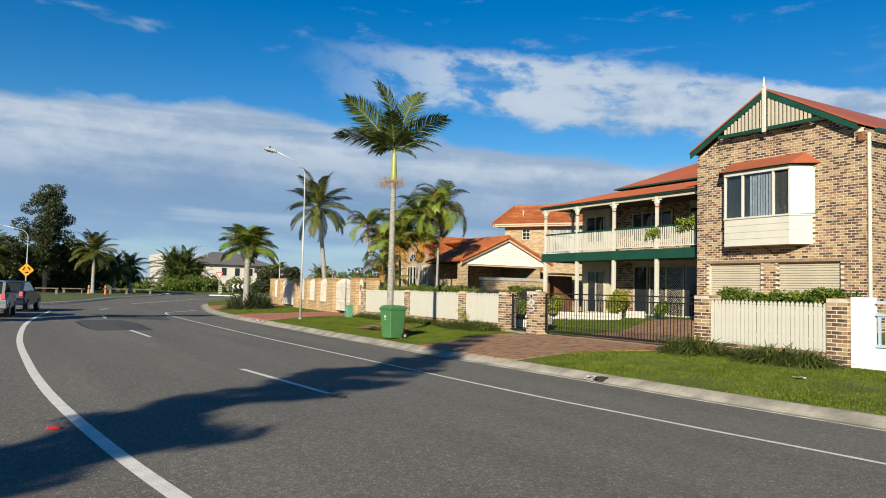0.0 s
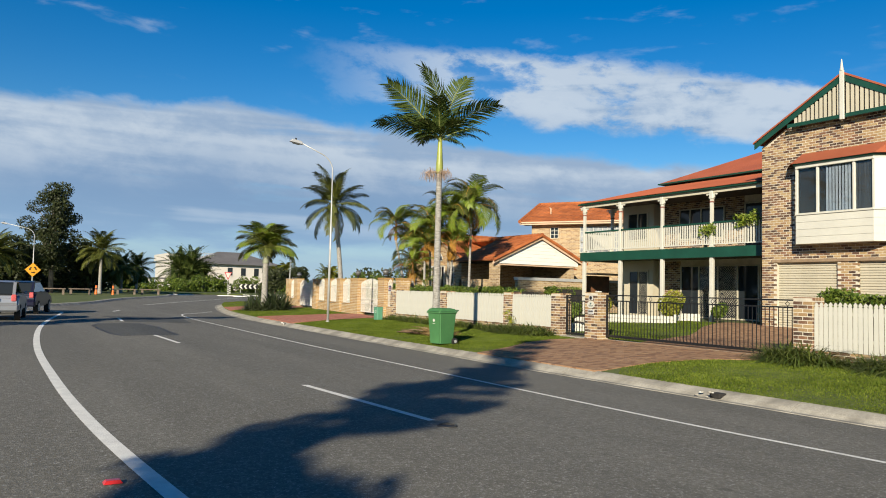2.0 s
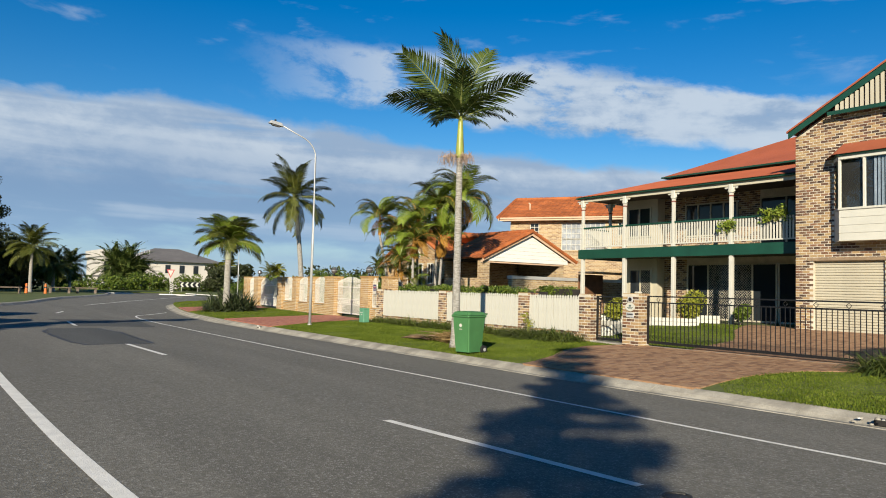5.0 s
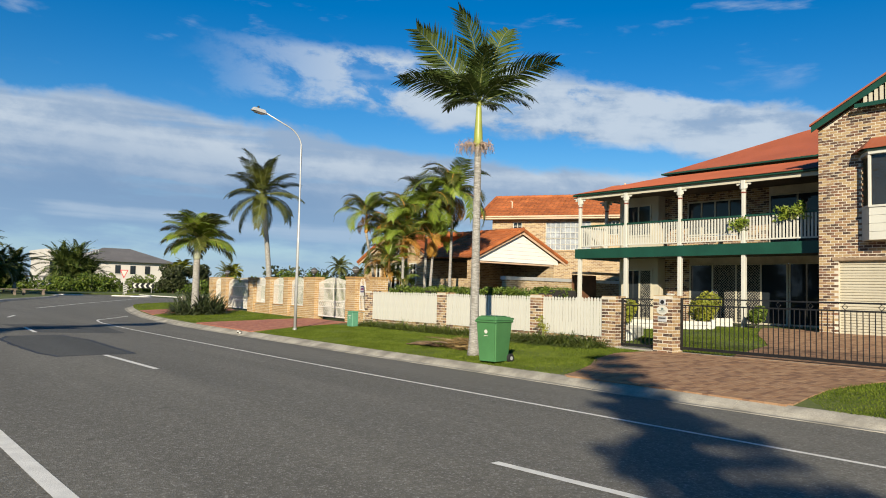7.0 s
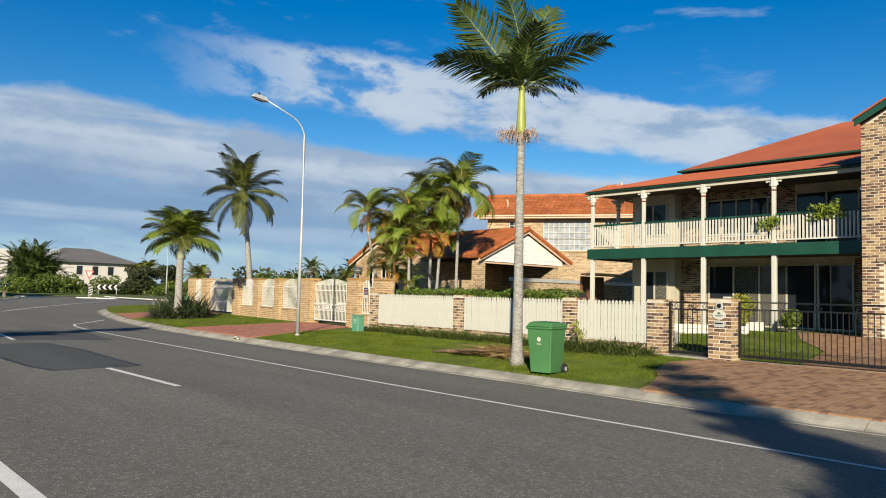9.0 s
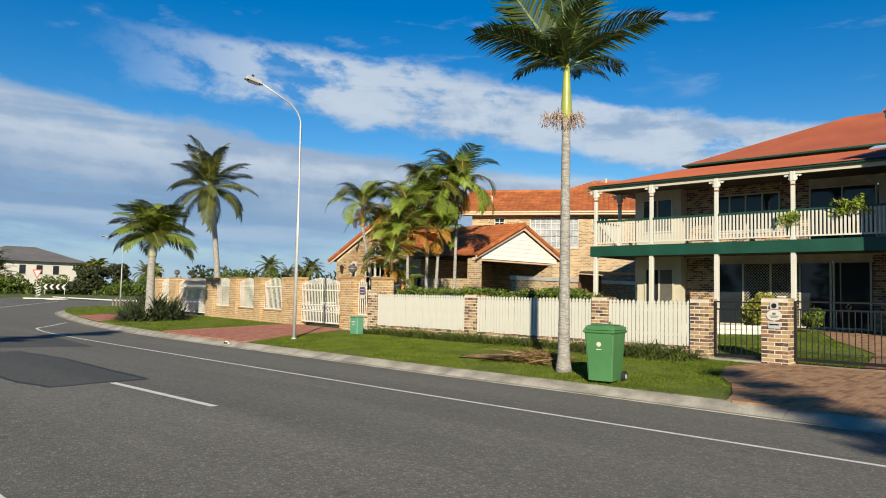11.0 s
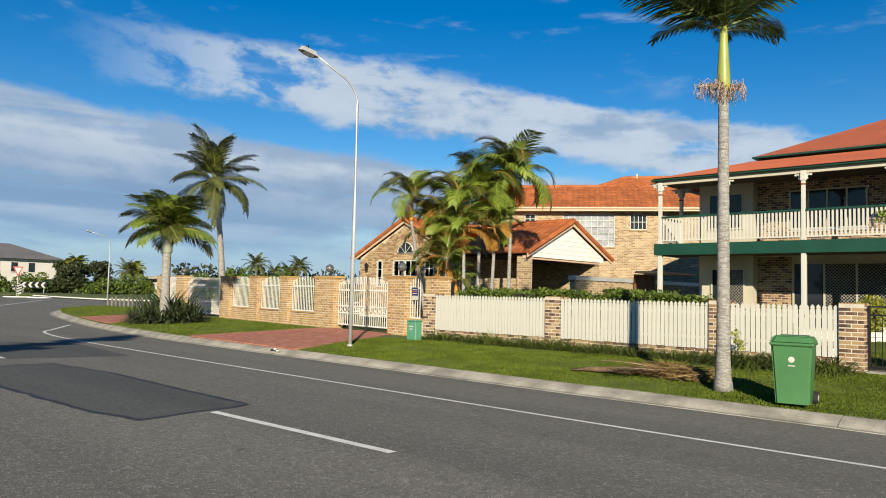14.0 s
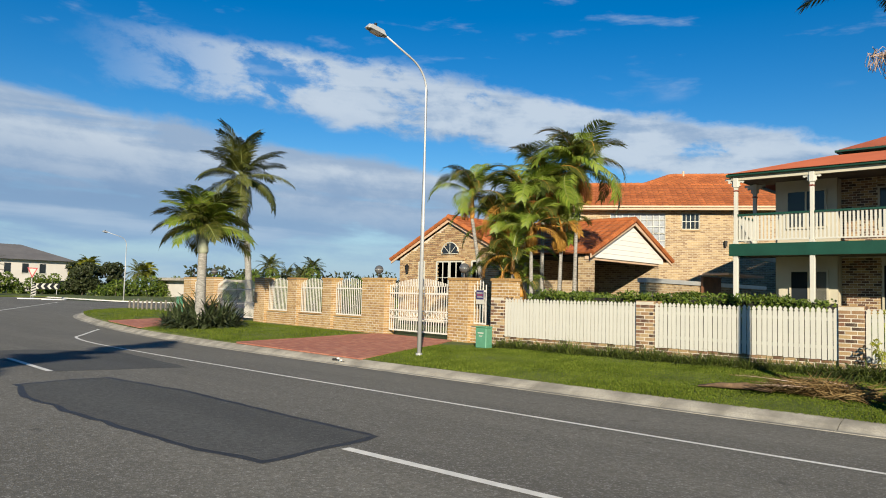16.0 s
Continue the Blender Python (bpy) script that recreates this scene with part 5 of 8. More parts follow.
lant = thing("wall_lantern", Matrix.Translation((GX - 0.12, 43.55, 2.55)), "small black wall lantern on blond brick", "lamp")
part("lantern_body", cyl(bmesh.new(), (0, 0, 0), (0, 0, 0.28), 0.06, 0.10, 6), M["black"], lant)
part("lantern_cap", cyl(bmesh.new(), (0, 0, 0.28), (0, 0, 0.40), 0.12, 0.02, 6), M["black"], lant)
part("arm", box(bmesh.new(), 0, -0.02, 0.1, 0.12, 0.02, 0.14), M["black"], lant)

# carport with a boarded gable facing down the street
CX, CY, CZE, CZA, CH = 25.77, 33.0, 3.24, 4.45, 3.05
car_p = tagged(new("carport"), "carport with white boarded gable")
car_p.parent = h2
half = 2.72
for k in range(7):
    z0, z1 = CH + k * 0.19, CH + (k + 1) * 0.19 - 0.004
    w0 = min(half, half * (CZA - z0) / (CZA - CZE))
    w1 = max(0.02, min(half, half * (CZA - z1) / (CZA - CZE)))
    if z0 < CZA - 0.05:
        bm = bmesh.new()
        prism(bm, [(CX - w0, z0), (CX + w0, z0), (CX + w1, z1), (CX - w1, z1)], "y", CY, CY + 0.03)
        for vv in bm.verts:
            if vv.co.z < z0 + 0.02:
                vv.co.y -= 0.012
        part("gable_board", bm, M["bright_white"], car_p)
for s in (-1, 1):
    xe = CX + s * (half + 0.5)
    ze = CZA + 0.14 - (CZA - CZE) / half * (half + 0.5)
    part("barge_board", prism(bmesh.new(), [(CX, CZA + 0.15), (xe, ze), (xe, ze - 0.15), (CX, CZA + 0.0)], "y", CY - 0.16, CY - 0.12), M["trim"], car_p)
    ye = 36.9 if s < 0 else 41
    tiles("roof", (xe, CY - 0.18, ze + 0.02), (xe, ye, ze + 0.02), (CX, CY - 0.18, CZA + 0.2), (CX, ye, CZA + 0.2), car_p)
    bm = bmesh.new()
    for i in range(12):
        p, q = Vector((xe, CY - 0.18, ze + 0.04)), Vector((CX, CY - 0.18, CZA + 0.22))
        cyl(bm, p.lerp(q, i / 12), p.lerp(q, (i + 1.05) / 12), 0.10, 0.085, 7)
    part("verge_tiles", bm, M["tile"], car_p)
ridge((CX, CY - 0.18, CZA + 0.22), (CX, 41, CZA + 0.22), car_p)
bm = bmesh.new()
box(bm, 22.75, CY + 0.05, 0.3, 23.15, CY + 0.5, 3.2)
box(bm, 22.9, CY + 0.5, 0.3, 23.1, 37.0, 2.2)
box(bm, 28.0, CY + 0.1, 0.3, 28.3, CY + 8, 3.1)
box(bm, 22.9, 36.5, 0.3, 28.3, 36.7, 3.3)
part("carport_wall", bm, M["house_brick"], car_p)
part("beam", box(bmesh.new(), 22.7, CY + 0.04, 2.96, 28.2, CY + 0.2, 3.10), M["trim"], car_p)
# the carport's shade is put into the ceiling's near-black colour
part("ceiling", box(bmesh.new(), 22.7, CY + 0.2, 3.1, 28.2, 36.8, 3.14), M["dark"], car_p)
# garden wall between the two houses
gw = thing("garden_wall", Matrix(), "long blond brick garden wall with grey capping", "wall")
part("wall_body", box(bmesh.new(), 22.6, 30.75, 0.2, 34.0, 30.98, 2.15), M["house_brick"], gw)
part("capping", box(bmesh.new(), 22.55, 30.70, 2.15, 34.0, 31.03, 2.30), M["steel"], gw)
pent = thing("lean_to", Matrix(), "timber lean-to awning on the side of the house", "awning")
part("awning_top", box(bmesh.new(), 26.8, 29.6, 2.55, 30.5, 30.7, 2.63), M["trim"], pent)
part("side_gate", box(bmesh.new(), 26.9, 30.6, 0.4, 28.6, 30.68, 2.5), material("brown_timber", (0.17, 0.075, 0.035), 0.7, 0.3, 3, 30, 0.2), pent, "brown timber side gate")


# ---- driveways of clay pavers ----
def paver_material(name, colours):
    m = brick_material(name, colours, 0.2)
    return m


M["paver"] = paver_material("clay_paver", [(0.31, 0.175, 0.092), (0.27, 0.145, 0.075), (0.35, 0.21, 0.115), (0.20, 0.105, 0.058), (0.31, 0.18, 0.10)])
M["red_paver"] = paver_material("red_paver", [(0.40, 0.15, 0.095), (0.36, 0.13, 0.085), (0.43, 0.18, 0.115), (0.33, 0.12, 0.08)])


def inside(p, poly):
    c = False
    for i in range(len(poly)):
        a, b = poly[i], poly[i - 1]
        if (a[1] > p[1]) != (b[1] > p[1]) and p[0] < (b[0] - a[0]) * (p[1] - a[1]) / (b[1] - a[1]) + a[0]:
            c = not c
    return c


def paving(name, poly, zf, mat, label, ang=0.0, singles=0):
    """Pavers in stretcher rows over a plan shape, each a little uneven; the first ones are parts."""
    top = tagged(new(name), label, "driveway", kind="structure")
    xs, ys = [p[0] for p in poly], [p[1] for p in poly]
    bed = bmesh.new()
    fv = bed.faces.new([bed.verts.new((p[0], p[1], 0.006)) for p in poly])
    bmesh.ops.triangulate(bed, faces=[fv])
    drape(bed, zf, (11.65, 12.2, 12.9, 13.8, 14.9, 16.2, 18, 20, 22), ())
    part("sand_bed", bed, material(name + "_bed", (0.20, 0.15, 0.11), 0.95, 0.3, 3, 40, 0.3), top)
    v, f, k, done = [], [], 0, 0
    L, Wd = 0.23, 0.115
    rng = random.Random(3)
    ca, sa = math.cos(ang), math.sin(ang)
    R = max(max(xs) - min(xs), max(ys) - min(ys)) * 1.5
    cx, cy = (max(xs) + min(xs)) / 2, (max(ys) + min(ys)) / 2
    r = -int(R / Wd / 2)
    me = None
    while r * Wd < R / 2:
        u = -R / 2 + (L / 2) * (r % 2)
        while u < R / 2:
            c = (cx + (u + L / 2) * ca - (r + 0.5) * Wd * sa, cy + (u + L / 2) * sa + (r + 0.5) * Wd * ca)
            if inside(c, poly):
                z = zf(*c) + 0.018 + rng.uniform(-0.002, 0.002)
                hl, hw = L / 2 - 0.003, Wd / 2 - 0.003
                pts = [(c[0] + a * hl * ca - b * hw * sa, c[1] + a * hl * sa + b * hw * ca) for a, b in ((-1, -1), (1, -1), (1, 1), (-1, 1))]
                if done < singles and c[0] < 13.4:
                    if me is None:
                        q = [(a * hl, b * hw, zz) for zz in (0.0, -0.028) for a, b in ((-1, -1), (1, -1), (1, 1), (-1, 1))]
                        me = bpy.data.meshes.new("paver")
                        me.from_pydata(q, [], [(0, 1, 2, 3)] + [(4 + i, 4 + (i + 1) % 4, (i + 1) % 4, i) for i in range(4)])
                        me.materials.append(M[mat])
                    ob = new("paver", me)
                    ob.parent = top
                    ob.matrix_local = Matrix.Translation((c[0], c[1], z)) @ Matrix.Rotation(-math.atan((zf(c[0] + 0.1, c[1]) - zf(c[0] - 0.1, c[1])) / 0.2), 4, "Y") @ Matrix.Rotation(ang, 4, "Z")
                    done += 1
                    u += L
                    continue
                k = len(v)
                v += [(p[0], p[1], zf(*p) + z - zf(*c)) for p in pts] + [(p[0], p[1], zf(*p) - 0.01) for p in pts]
                f += [(k, k + 1, k + 2, k + 3)] + [(k + 4 + i, k + 4 + (i + 1) % 4, k + (i + 1) % 4, k + i) for i in range(4)]
            u += L
        r += 1
    # header course along the rim
    for i in range(len(poly)):
        p, q = Vector(poly[i - 1]), Vector(poly[i])
        d = (q - p).normalized()
        side = Vector((-d.y, d.x))
        for j in range(int((q - p).length / 0.118) + 1):
            e = p + d * 0.118 * j
            pts = [(e + d * a + side * b) for a, b in ((0, -0.115), (0.112, -0.115), (0.112, 0.115), (0, 0.115))]
            k = len(v)
            v += [(t.x, t.y, zf(t.x, t.y) + 0.024) for t in pts] + [(t.x, t.y, zf(t.x, t.y) - 0.01) for t in pts]
            f += [(k, k + 1, k + 2, k + 3)] + [(k + 4 + m, k + 4 + (m + 1) % 4, k + (m + 1) % 4, k + m) for m in range(4)]
    tagged(raw("pavers", v, f, M[mat], top), kind="stuff")
    return top


paving("driveway", [(11.62, 13.2), (12.4, 13.3), (13.45, 13.4), (15.04, 13.1), (16.06, 12.05), (16.7, 11.9), (16.7, 18.7), (15.26, 19.1), (13.99, 18.69), (13.06, 18.06), (12.1, 17.64), (11.55, 17.5)], verge_z, "paver", "mottled brown clay paver driveway crossing the verge", singles=300)
paving("driveway", [(16.9, 11.9), (23.85, 11.7), (25.0, 17.9), (25.0, 20.2), (24.0, 19.8), (22.0, 18.9), (20.5, 17.9), (19.5, 17.3), (17.6, 17.0), (16.9, 16.9)], yard_z, "paver", "clay paver drive inside the gate leading to the garage")
paving("driveway", [(11.80, 32.7), (14.22, 33.3), (15.48, 33.7), (16.62, 34.2), (17.06, 37.75), (15.8, 37.85), (13.99, 38.0), (12.0, 38.5)], verge_z, "red_paver", "red paver driveway leading to the white gate", WANG)
paving("driveway", [(12.75, 46.6), (14.6, 47.0), (16.4, 47.4), (18.15, 48.0), (18.75, 51.8), (16.4, 51.2), (14.87, 51.23), (13.55, 51.2)], verge_z, "red_paver", "red paver driveway beside a clump of strappy leaves", WANG)


# ---- plants ----
M["frond"] = leaf_material("palm_leaf", (0.035, 0.064, 0.012), (0.115, 0.15, 0.035))
M["frond_light"] = leaf_material("light_palm_leaf", (0.11, 0.19, 0.018), (0.31, 0.35, 0.050))
M["frond_dry"] = leaf_material("dry_palm_leaf", (0.25, 0.15, 0.055), (0.36, 0.26, 0.12), 0.8, 0.1)
M["frond_rust"] = leaf_material("rust_palm_leaf", (0.36, 0.16, 0.025), (0.46, 0.27, 0.05), 0.7, 0.2)
M["coco_leaf"] = leaf_material("coconut_leaf", (0.040, 0.062, 0.012), (0.17, 0.165, 0.030))
M["rachis"] = material("leaf_stalk", (0.22, 0.24, 0.07), 0.5, 0.15, 4, 40, 0)
M["shaft_green"] = material("crownshaft", (0.30, 0.33, 0.07), 0.4, 0.15, 3, 40, 0.05)
M["shaft_orange"] = material("orange_shaft", (0.50, 0.24, 0.04), 0.5, 0.25, 4, 40, 0.05)
M["shaft_grey"] = material("grey_crownshaft", (0.40, 0.42, 0.30), 0.5, 0.15, 3, 40, 0.05)
def trunk_material(name, pale, dark):
    """Grey palm bark: narrow level leaf scars, lichen flecks, rough."""
    m = bpy.data.materials.new(name)
    m.use_nodes = True
    n = Nodes(m.node_tree)
    b = m.node_tree.nodes["Principled BSDF"]
    pos = n.add("ShaderNodeTexCoord").outputs["Object"]
    flat = n.add("ShaderNodeMapping", {"Vector": pos, "Scale": (1.0, 1.0, 6.0)}).outputs[0]
    scars = n.noise(flat, 7.0, 6, 0.7)
    fleck = n.noise(pos, 38.0, 5, 0.7)
    lichen = n.noise(pos, 4.0, 4, 0.6)
    col = n.mix(n.ramp(scars, 0.38, 0.62), dark, pale)
    col = n.mix(n.ramp(fleck, 0.45, 0.62, 0.0, 0.75), col, [c * 0.45 for c in pale])
    col = n.mix(n.ramp(lichen, 0.5, 0.75, 0.0, 0.35), col, (0.40, 0.41, 0.36))
    m.node_tree.links.new(col, b.inputs["Base Color"])
    b.inputs["Roughness"].default_value = 0.95
    both = n.math("ADD", n.math("MULTIPLY", scars, 0.7), fleck)
    k = n.add("ShaderNodeBump", {"Strength": 0.9, "Distance": 0.02, "Height": both})
    m.node_tree.links.new(k.outputs[0], b.inputs["Normal"])
    return m


M["stem"] = trunk_material("palm_bark", (0.42, 0.40, 0.36), (0.20, 0.18, 0.155))
M["flower"] = material("palm_flower", (0.50, 0.36, 0.27), 0.9, 0.2, 6, 40, 0)
M["bark"] = material("bark", (0.22, 0.17, 0.13), 0.95, 0.35, 3, 20, 0.5)
M["leaf"] = leaf_material("shrub_leaf", (0.046, 0.092, 0.012), (0.19, 0.24, 0.035))
M["leaf_gum"] = leaf_material("gum_leaf", (0.028, 0.040, 0.014), (0.070, 0.080, 0.030))
M["leaf_gold"] = leaf_material("golden_leaf", (0.32, 0.30, 0.03), (0.22, 0.26, 0.04))
M["strap"] = leaf_material("strap_leaf", (0.055, 0.090, 0.016), (0.17, 0.20, 0.045))
M["strap_grey"] = leaf_material("grey_strap_leaf", (0.035, 0.055, 0.02), (0.15, 0.17, 0.08))
M["blade"] = leaf_material("grass_blade", (0.075, 0.122, 0.012), (0.19, 0.225, 0.034), 0.7, 0.1)


def frond_mesh(name, length, droop, leaf, n=46, leaf_w=0.045, hang=0.35, rise=0.0, twist=0.0, seed=1, mats=("frond", "rachis"), curl=1.6, tip_size=0.42):
    """A feather leaf growing along +x from the origin: stalk and folded leaflets."""
    rng = np.random.RandomState(seed)
    pts, ang = [], rise
    p = np.zeros(3)
    steps = 16
    for i in range(steps + 1):
        pts.append(p.copy())
        t = i / steps
        ang = rise - droop * t ** curl
        p = p + np.array([math.cos(ang), 0, math.sin(ang)]) * length / steps
    pts = np.array(pts)
    v, f, mi = [], [], []
    for i in range(steps):                       # stalk, three-sided
        r0, r1 = 0.028 * (1 - i / steps) + 0.004, 0.028 * (1 - (i + 1) / steps) + 0.004
        k = len(v)
        for q, r in ((pts[i], r0), (pts[i + 1], r1)):
            v += [q + (0, r, 0), q + (0, -r, 0), q + (0, 0, r)]
        f += [(k, k + 1, k + 4, k + 3), (k + 1, k + 2, k + 5, k + 4), (k + 2, k, k + 3, k + 5)]
        mi += [1, 1, 1]
    for i in range(n):
        t = 0.13 + 0.87 * (i + 0.5) / n
        x = t * steps
        j = min(int(x), steps - 1)
        base = pts[j] + (pts[j + 1] - pts[j]) * (x - j)
        d = pts[j + 1] - pts[j]
        d = d / np.linalg.norm(d)
        up = np.array([-d[2], 0, d[0]])
        prof = math.sin(math.pi * min(1, 0.16 + t * 0.84)) ** 0.6
        L = leaf * max(tip_size, prof) * rng.uniform(0.85, 1.1)
        for s in (-1, 1):
            side = np.array([0, s, 0])
            a = 0.62 + 0.5 * t + rng.uniform(-0.12, 0.12)
            w = side * math.cos(a * 0.75) + d * math.sin(a * 0.75) + up * rng.uniform(-0.1, 0.35) * (1 - hang)
            w = w / np.linalg.norm(w)
            mid = base + w * L * 0.5
            w2 = w + np.array([0, 0, -1.0]) * hang * rng.uniform(0.7, 1.4)
            w2 = w2 / np.linalg.norm(w2)
            tip = mid + w2 * L * 0.5
            wid = np.cross(w, up)
            wid = wid / (np.linalg.norm(wid) + 1e-6) * leaf_w * 0.5
            k = len(v)
            v += [base - wid * 0.5, base + wid * 0.5, mid + wid, mid - wid, tip]
            f += [(k, k + 1, k + 2, k + 3), (k + 3, k + 2, k + 4)]
            mi += [0, 0]
    me = bpy.data.meshes.new(name)
    me.from_pydata([tuple(q) for q in v], [], f)
    for m in mats:
        me.materials.append(M[m])
    me.polygons.foreach_set("material_index", mi)
    return me


def palm_trunk(h, r0, r1, lean=(0, 0), flare=1.5, rings=True, curve=0.0):
    bm = bmesh.new()
    n = max(10, int(h / 0.14))
    pts, rad = [], []
    for i in range(n + 1):
        t = i / n
        r = r0 + (r1 - r0) * t
        r *= 1 + (flare - 1) * math.exp(-t * h / 0.25)
        if rings:
            r *= 1.0 + (0.035 if i % 2 else -0.01)
        bend = t + curve * math.sin(math.pi * t)
        pts.append((lean[0] * bend, lean[1] * bend, h * t))
        rad.append(r)
    return tube(bm, pts, rad, 14)


def palm(x, y, h, r0, r1, fronds, meshes, label, z0=Z_TURF, shaft=None, shaft_h=0.0, shaft_r=0.1, lean=(0, 0), flowers=False, group="palms", name="palm_tree", curve=0.0, dry=0):
    """fronds: (azimuth, upward angle, size, mesh number and, if need be, roll) from the crown's middle."""
    t = thing(name, Matrix.Translation((x, y, z0)), label, "palm tree", group)
    part("trunk", palm_trunk(h, r0, r1, lean, curve=curve), M["stem"], t)
    top = Vector((lean[0], lean[1], h))
    if shaft:
        bm = tube(bmesh.new(), [top + Vector((0, 0, z * shaft_h)) for z in (-0.02, 0.08, 0.3, 0.6, 0.85, 1.05)], [shaft_r * k for k in (0.9, 1.25, 1.15, 0.9, 0.75, 0.5)], 12)
        part("crownshaft", bm, M[shaft], t)
    crown = top + Vector((0, 0, shaft_h * 0.92))
    for az, up, size, k, *roll in fronds:
        ob = new("frond", meshes[k % len(meshes)])
        ob.parent = t
        ob.matrix_local = Matrix.Translation(crown + Vector((0, 0, 0.06 * math.sin(radians(up))))) @ Matrix.Rotation(radians(az), 4, "Z") @ Matrix.Rotation(-radians(up), 4, "Y") @ Matrix.Rotation(radians(roll[0] if roll else (az * 7) % 50 - 25), 4, "X") @ Matrix.Diagonal((size, size, size, 1))
    if flowers:
        rng = random.Random(4)
        bm = bmesh.new()
        # branched sprays: arching stalks, each hung with fine wavy strands
        for az, reach, count in ((2.55, 0.50, 60), (3.3, 0.36, 36), (-0.75, 0.30, 42), (0.4, 0.26, 26), (4.6, 0.30, 26)):
            way = Vector((math.cos(az), math.sin(az), 0))
            tube(bm, [top + Vector((0, 0, 0.02)), top + way * reach * 0.5 + Vector((0, 0, 0.07)), top + way * reach + Vector((0, 0, 0.02))], [0.018, 0.012, 0.006], 5)
            for i in range(count):
                p = top + way * reach * rng.uniform(0.25, 1.0) + Vector((0, 0, rng.uniform(-0.02, 0.08)))
                out = Vector((rng.uniform(-1, 1), rng.uniform(-1, 1), rng.uniform(-0.2, 0.9))).normalized() * rng.uniform(0.06, 0.16)
                q = p + out
                q2 = q + Vector((rng.uniform(-0.06, 0.06), rng.uniform(-0.06, 0.06), -rng.uniform(0.05, 0.18)))
                tube(bm, [p, q, q2, q2 + Vector((rng.uniform(-0.05, 0.05), rng.uniform(-0.05, 0.05), -rng.uniform(0.04, 0.16)))], 0.005, 3)
        part("flower_spray", bm, M["flower"], t, "pale hanging flower sprays")
    return t


def spray(n, seed, lo=-35, hi=75, size=(0.85, 1.1), bias=1.0):
    rng = random.Random(seed)
    out = []
    for i in range(n):
        u = (i + 0.5) / n
        out.append((i * 137.5 + rng.uniform(-14, 14), hi - (hi - lo) * u ** bias + rng.uniform(-6, 6), rng.uniform(*size), i))
    return out


F_MAIN = [frond_mesh("frond", 2.15, 0.95, 0.80, 54, 0.042, 0.55, seed=1), frond_mesh("frond", 2.1, 1.1, 0.78, 54, 0.042, 0.7, seed=2), frond_mesh("frond", 2.3, 0.95, 0.80, 54, 0.042, 0.5, seed=3, curl=2.2)]
# crown as seen from the street: big feathers to either side, a spear upright, short ones hanging
# azimuth, upward angle, size, leaf shape, roll
main_fronds = [(141, 52, 1.08, 2, 68), (125, 44, 0.95, 0, -50), (100, 87, 1.06, 2, 80), (-39, 75, 1.06, 2, 72), (141, 31, 1.01, 0, 28), (-39, 45, 1.04, 0, -35), (-20, 33, 0.84, 1, 20), (165, 43, 0.84, 1, -20), (51, 52, 0.90, 0, 0), (232, 58, 0.81, 0, 10), (205, 39, 0.69, 1, 0), (275, 41, 0.69, 1, 0), (330, 25, 0.66, 1, 10), (90, 27, 0.70, 1, -10), (141, 19, 0.45, 1, 0), (-60, 6, 0.45, 1, 0), (190, 23, 0.36, 1, 0), (20, 26, 0.43, 1, 0)]
palm(12.43, 21.4, 5.27, 0.118, 0.085, main_fronds, F_MAIN, "tall slim verge palm with grey ringed trunk and green crownshaft", z0=verge_z(12.4, 21.4), shaft="shaft_green", shaft_h=1.15, shaft_r=0.095, flowers=True, group="street palms")

F_COCO = [frond_mesh("frond", 3.0, 1.0, 0.8, 70, 0.04, 0.8, seed=11, mats=("coco_leaf", "rachis")), frond_mesh("frond", 3.1, 0.95, 0.85, 70, 0.04, 0.6, seed=12, mats=("coco_leaf", "rachis")), frond_mesh("frond", 2.9, 1.4, 0.8, 70, 0.04, 0.9, seed=13, mats=("coco_leaf", "rachis"))]
palm(25.0, 58.4, 8.3, 0.22, 0.15, spray(30, 5, -38, 88, (0.95, 1.2)), F_COCO, "leaning coconut palm with feathery yellow-green crown", lean=(-0.95, 0.0), curve=-0.10, group="street palms")
F_ROYAL = [frond_mesh("frond", 1.95, 1.5, 0.72, 60, 0.034, 0.9, seed=21, mats=("coco_leaf", "rachis"), curl=1.3), frond_mesh("frond", 1.85, 1.1, 0.70, 60, 0.034, 0.8, seed=22, mats=("frond_light", "rachis"))]
palm(14.2, 44.9, 2.75, 0.19, 0.16, spray(36, 8, -2, 85, (0.97, 1.18)), F_ROYAL, "short thick palm with pale grey trunk and drooping crown", shaft="shaft_grey", shaft_h=1.05, shaft_r=0.17, group="street palms")

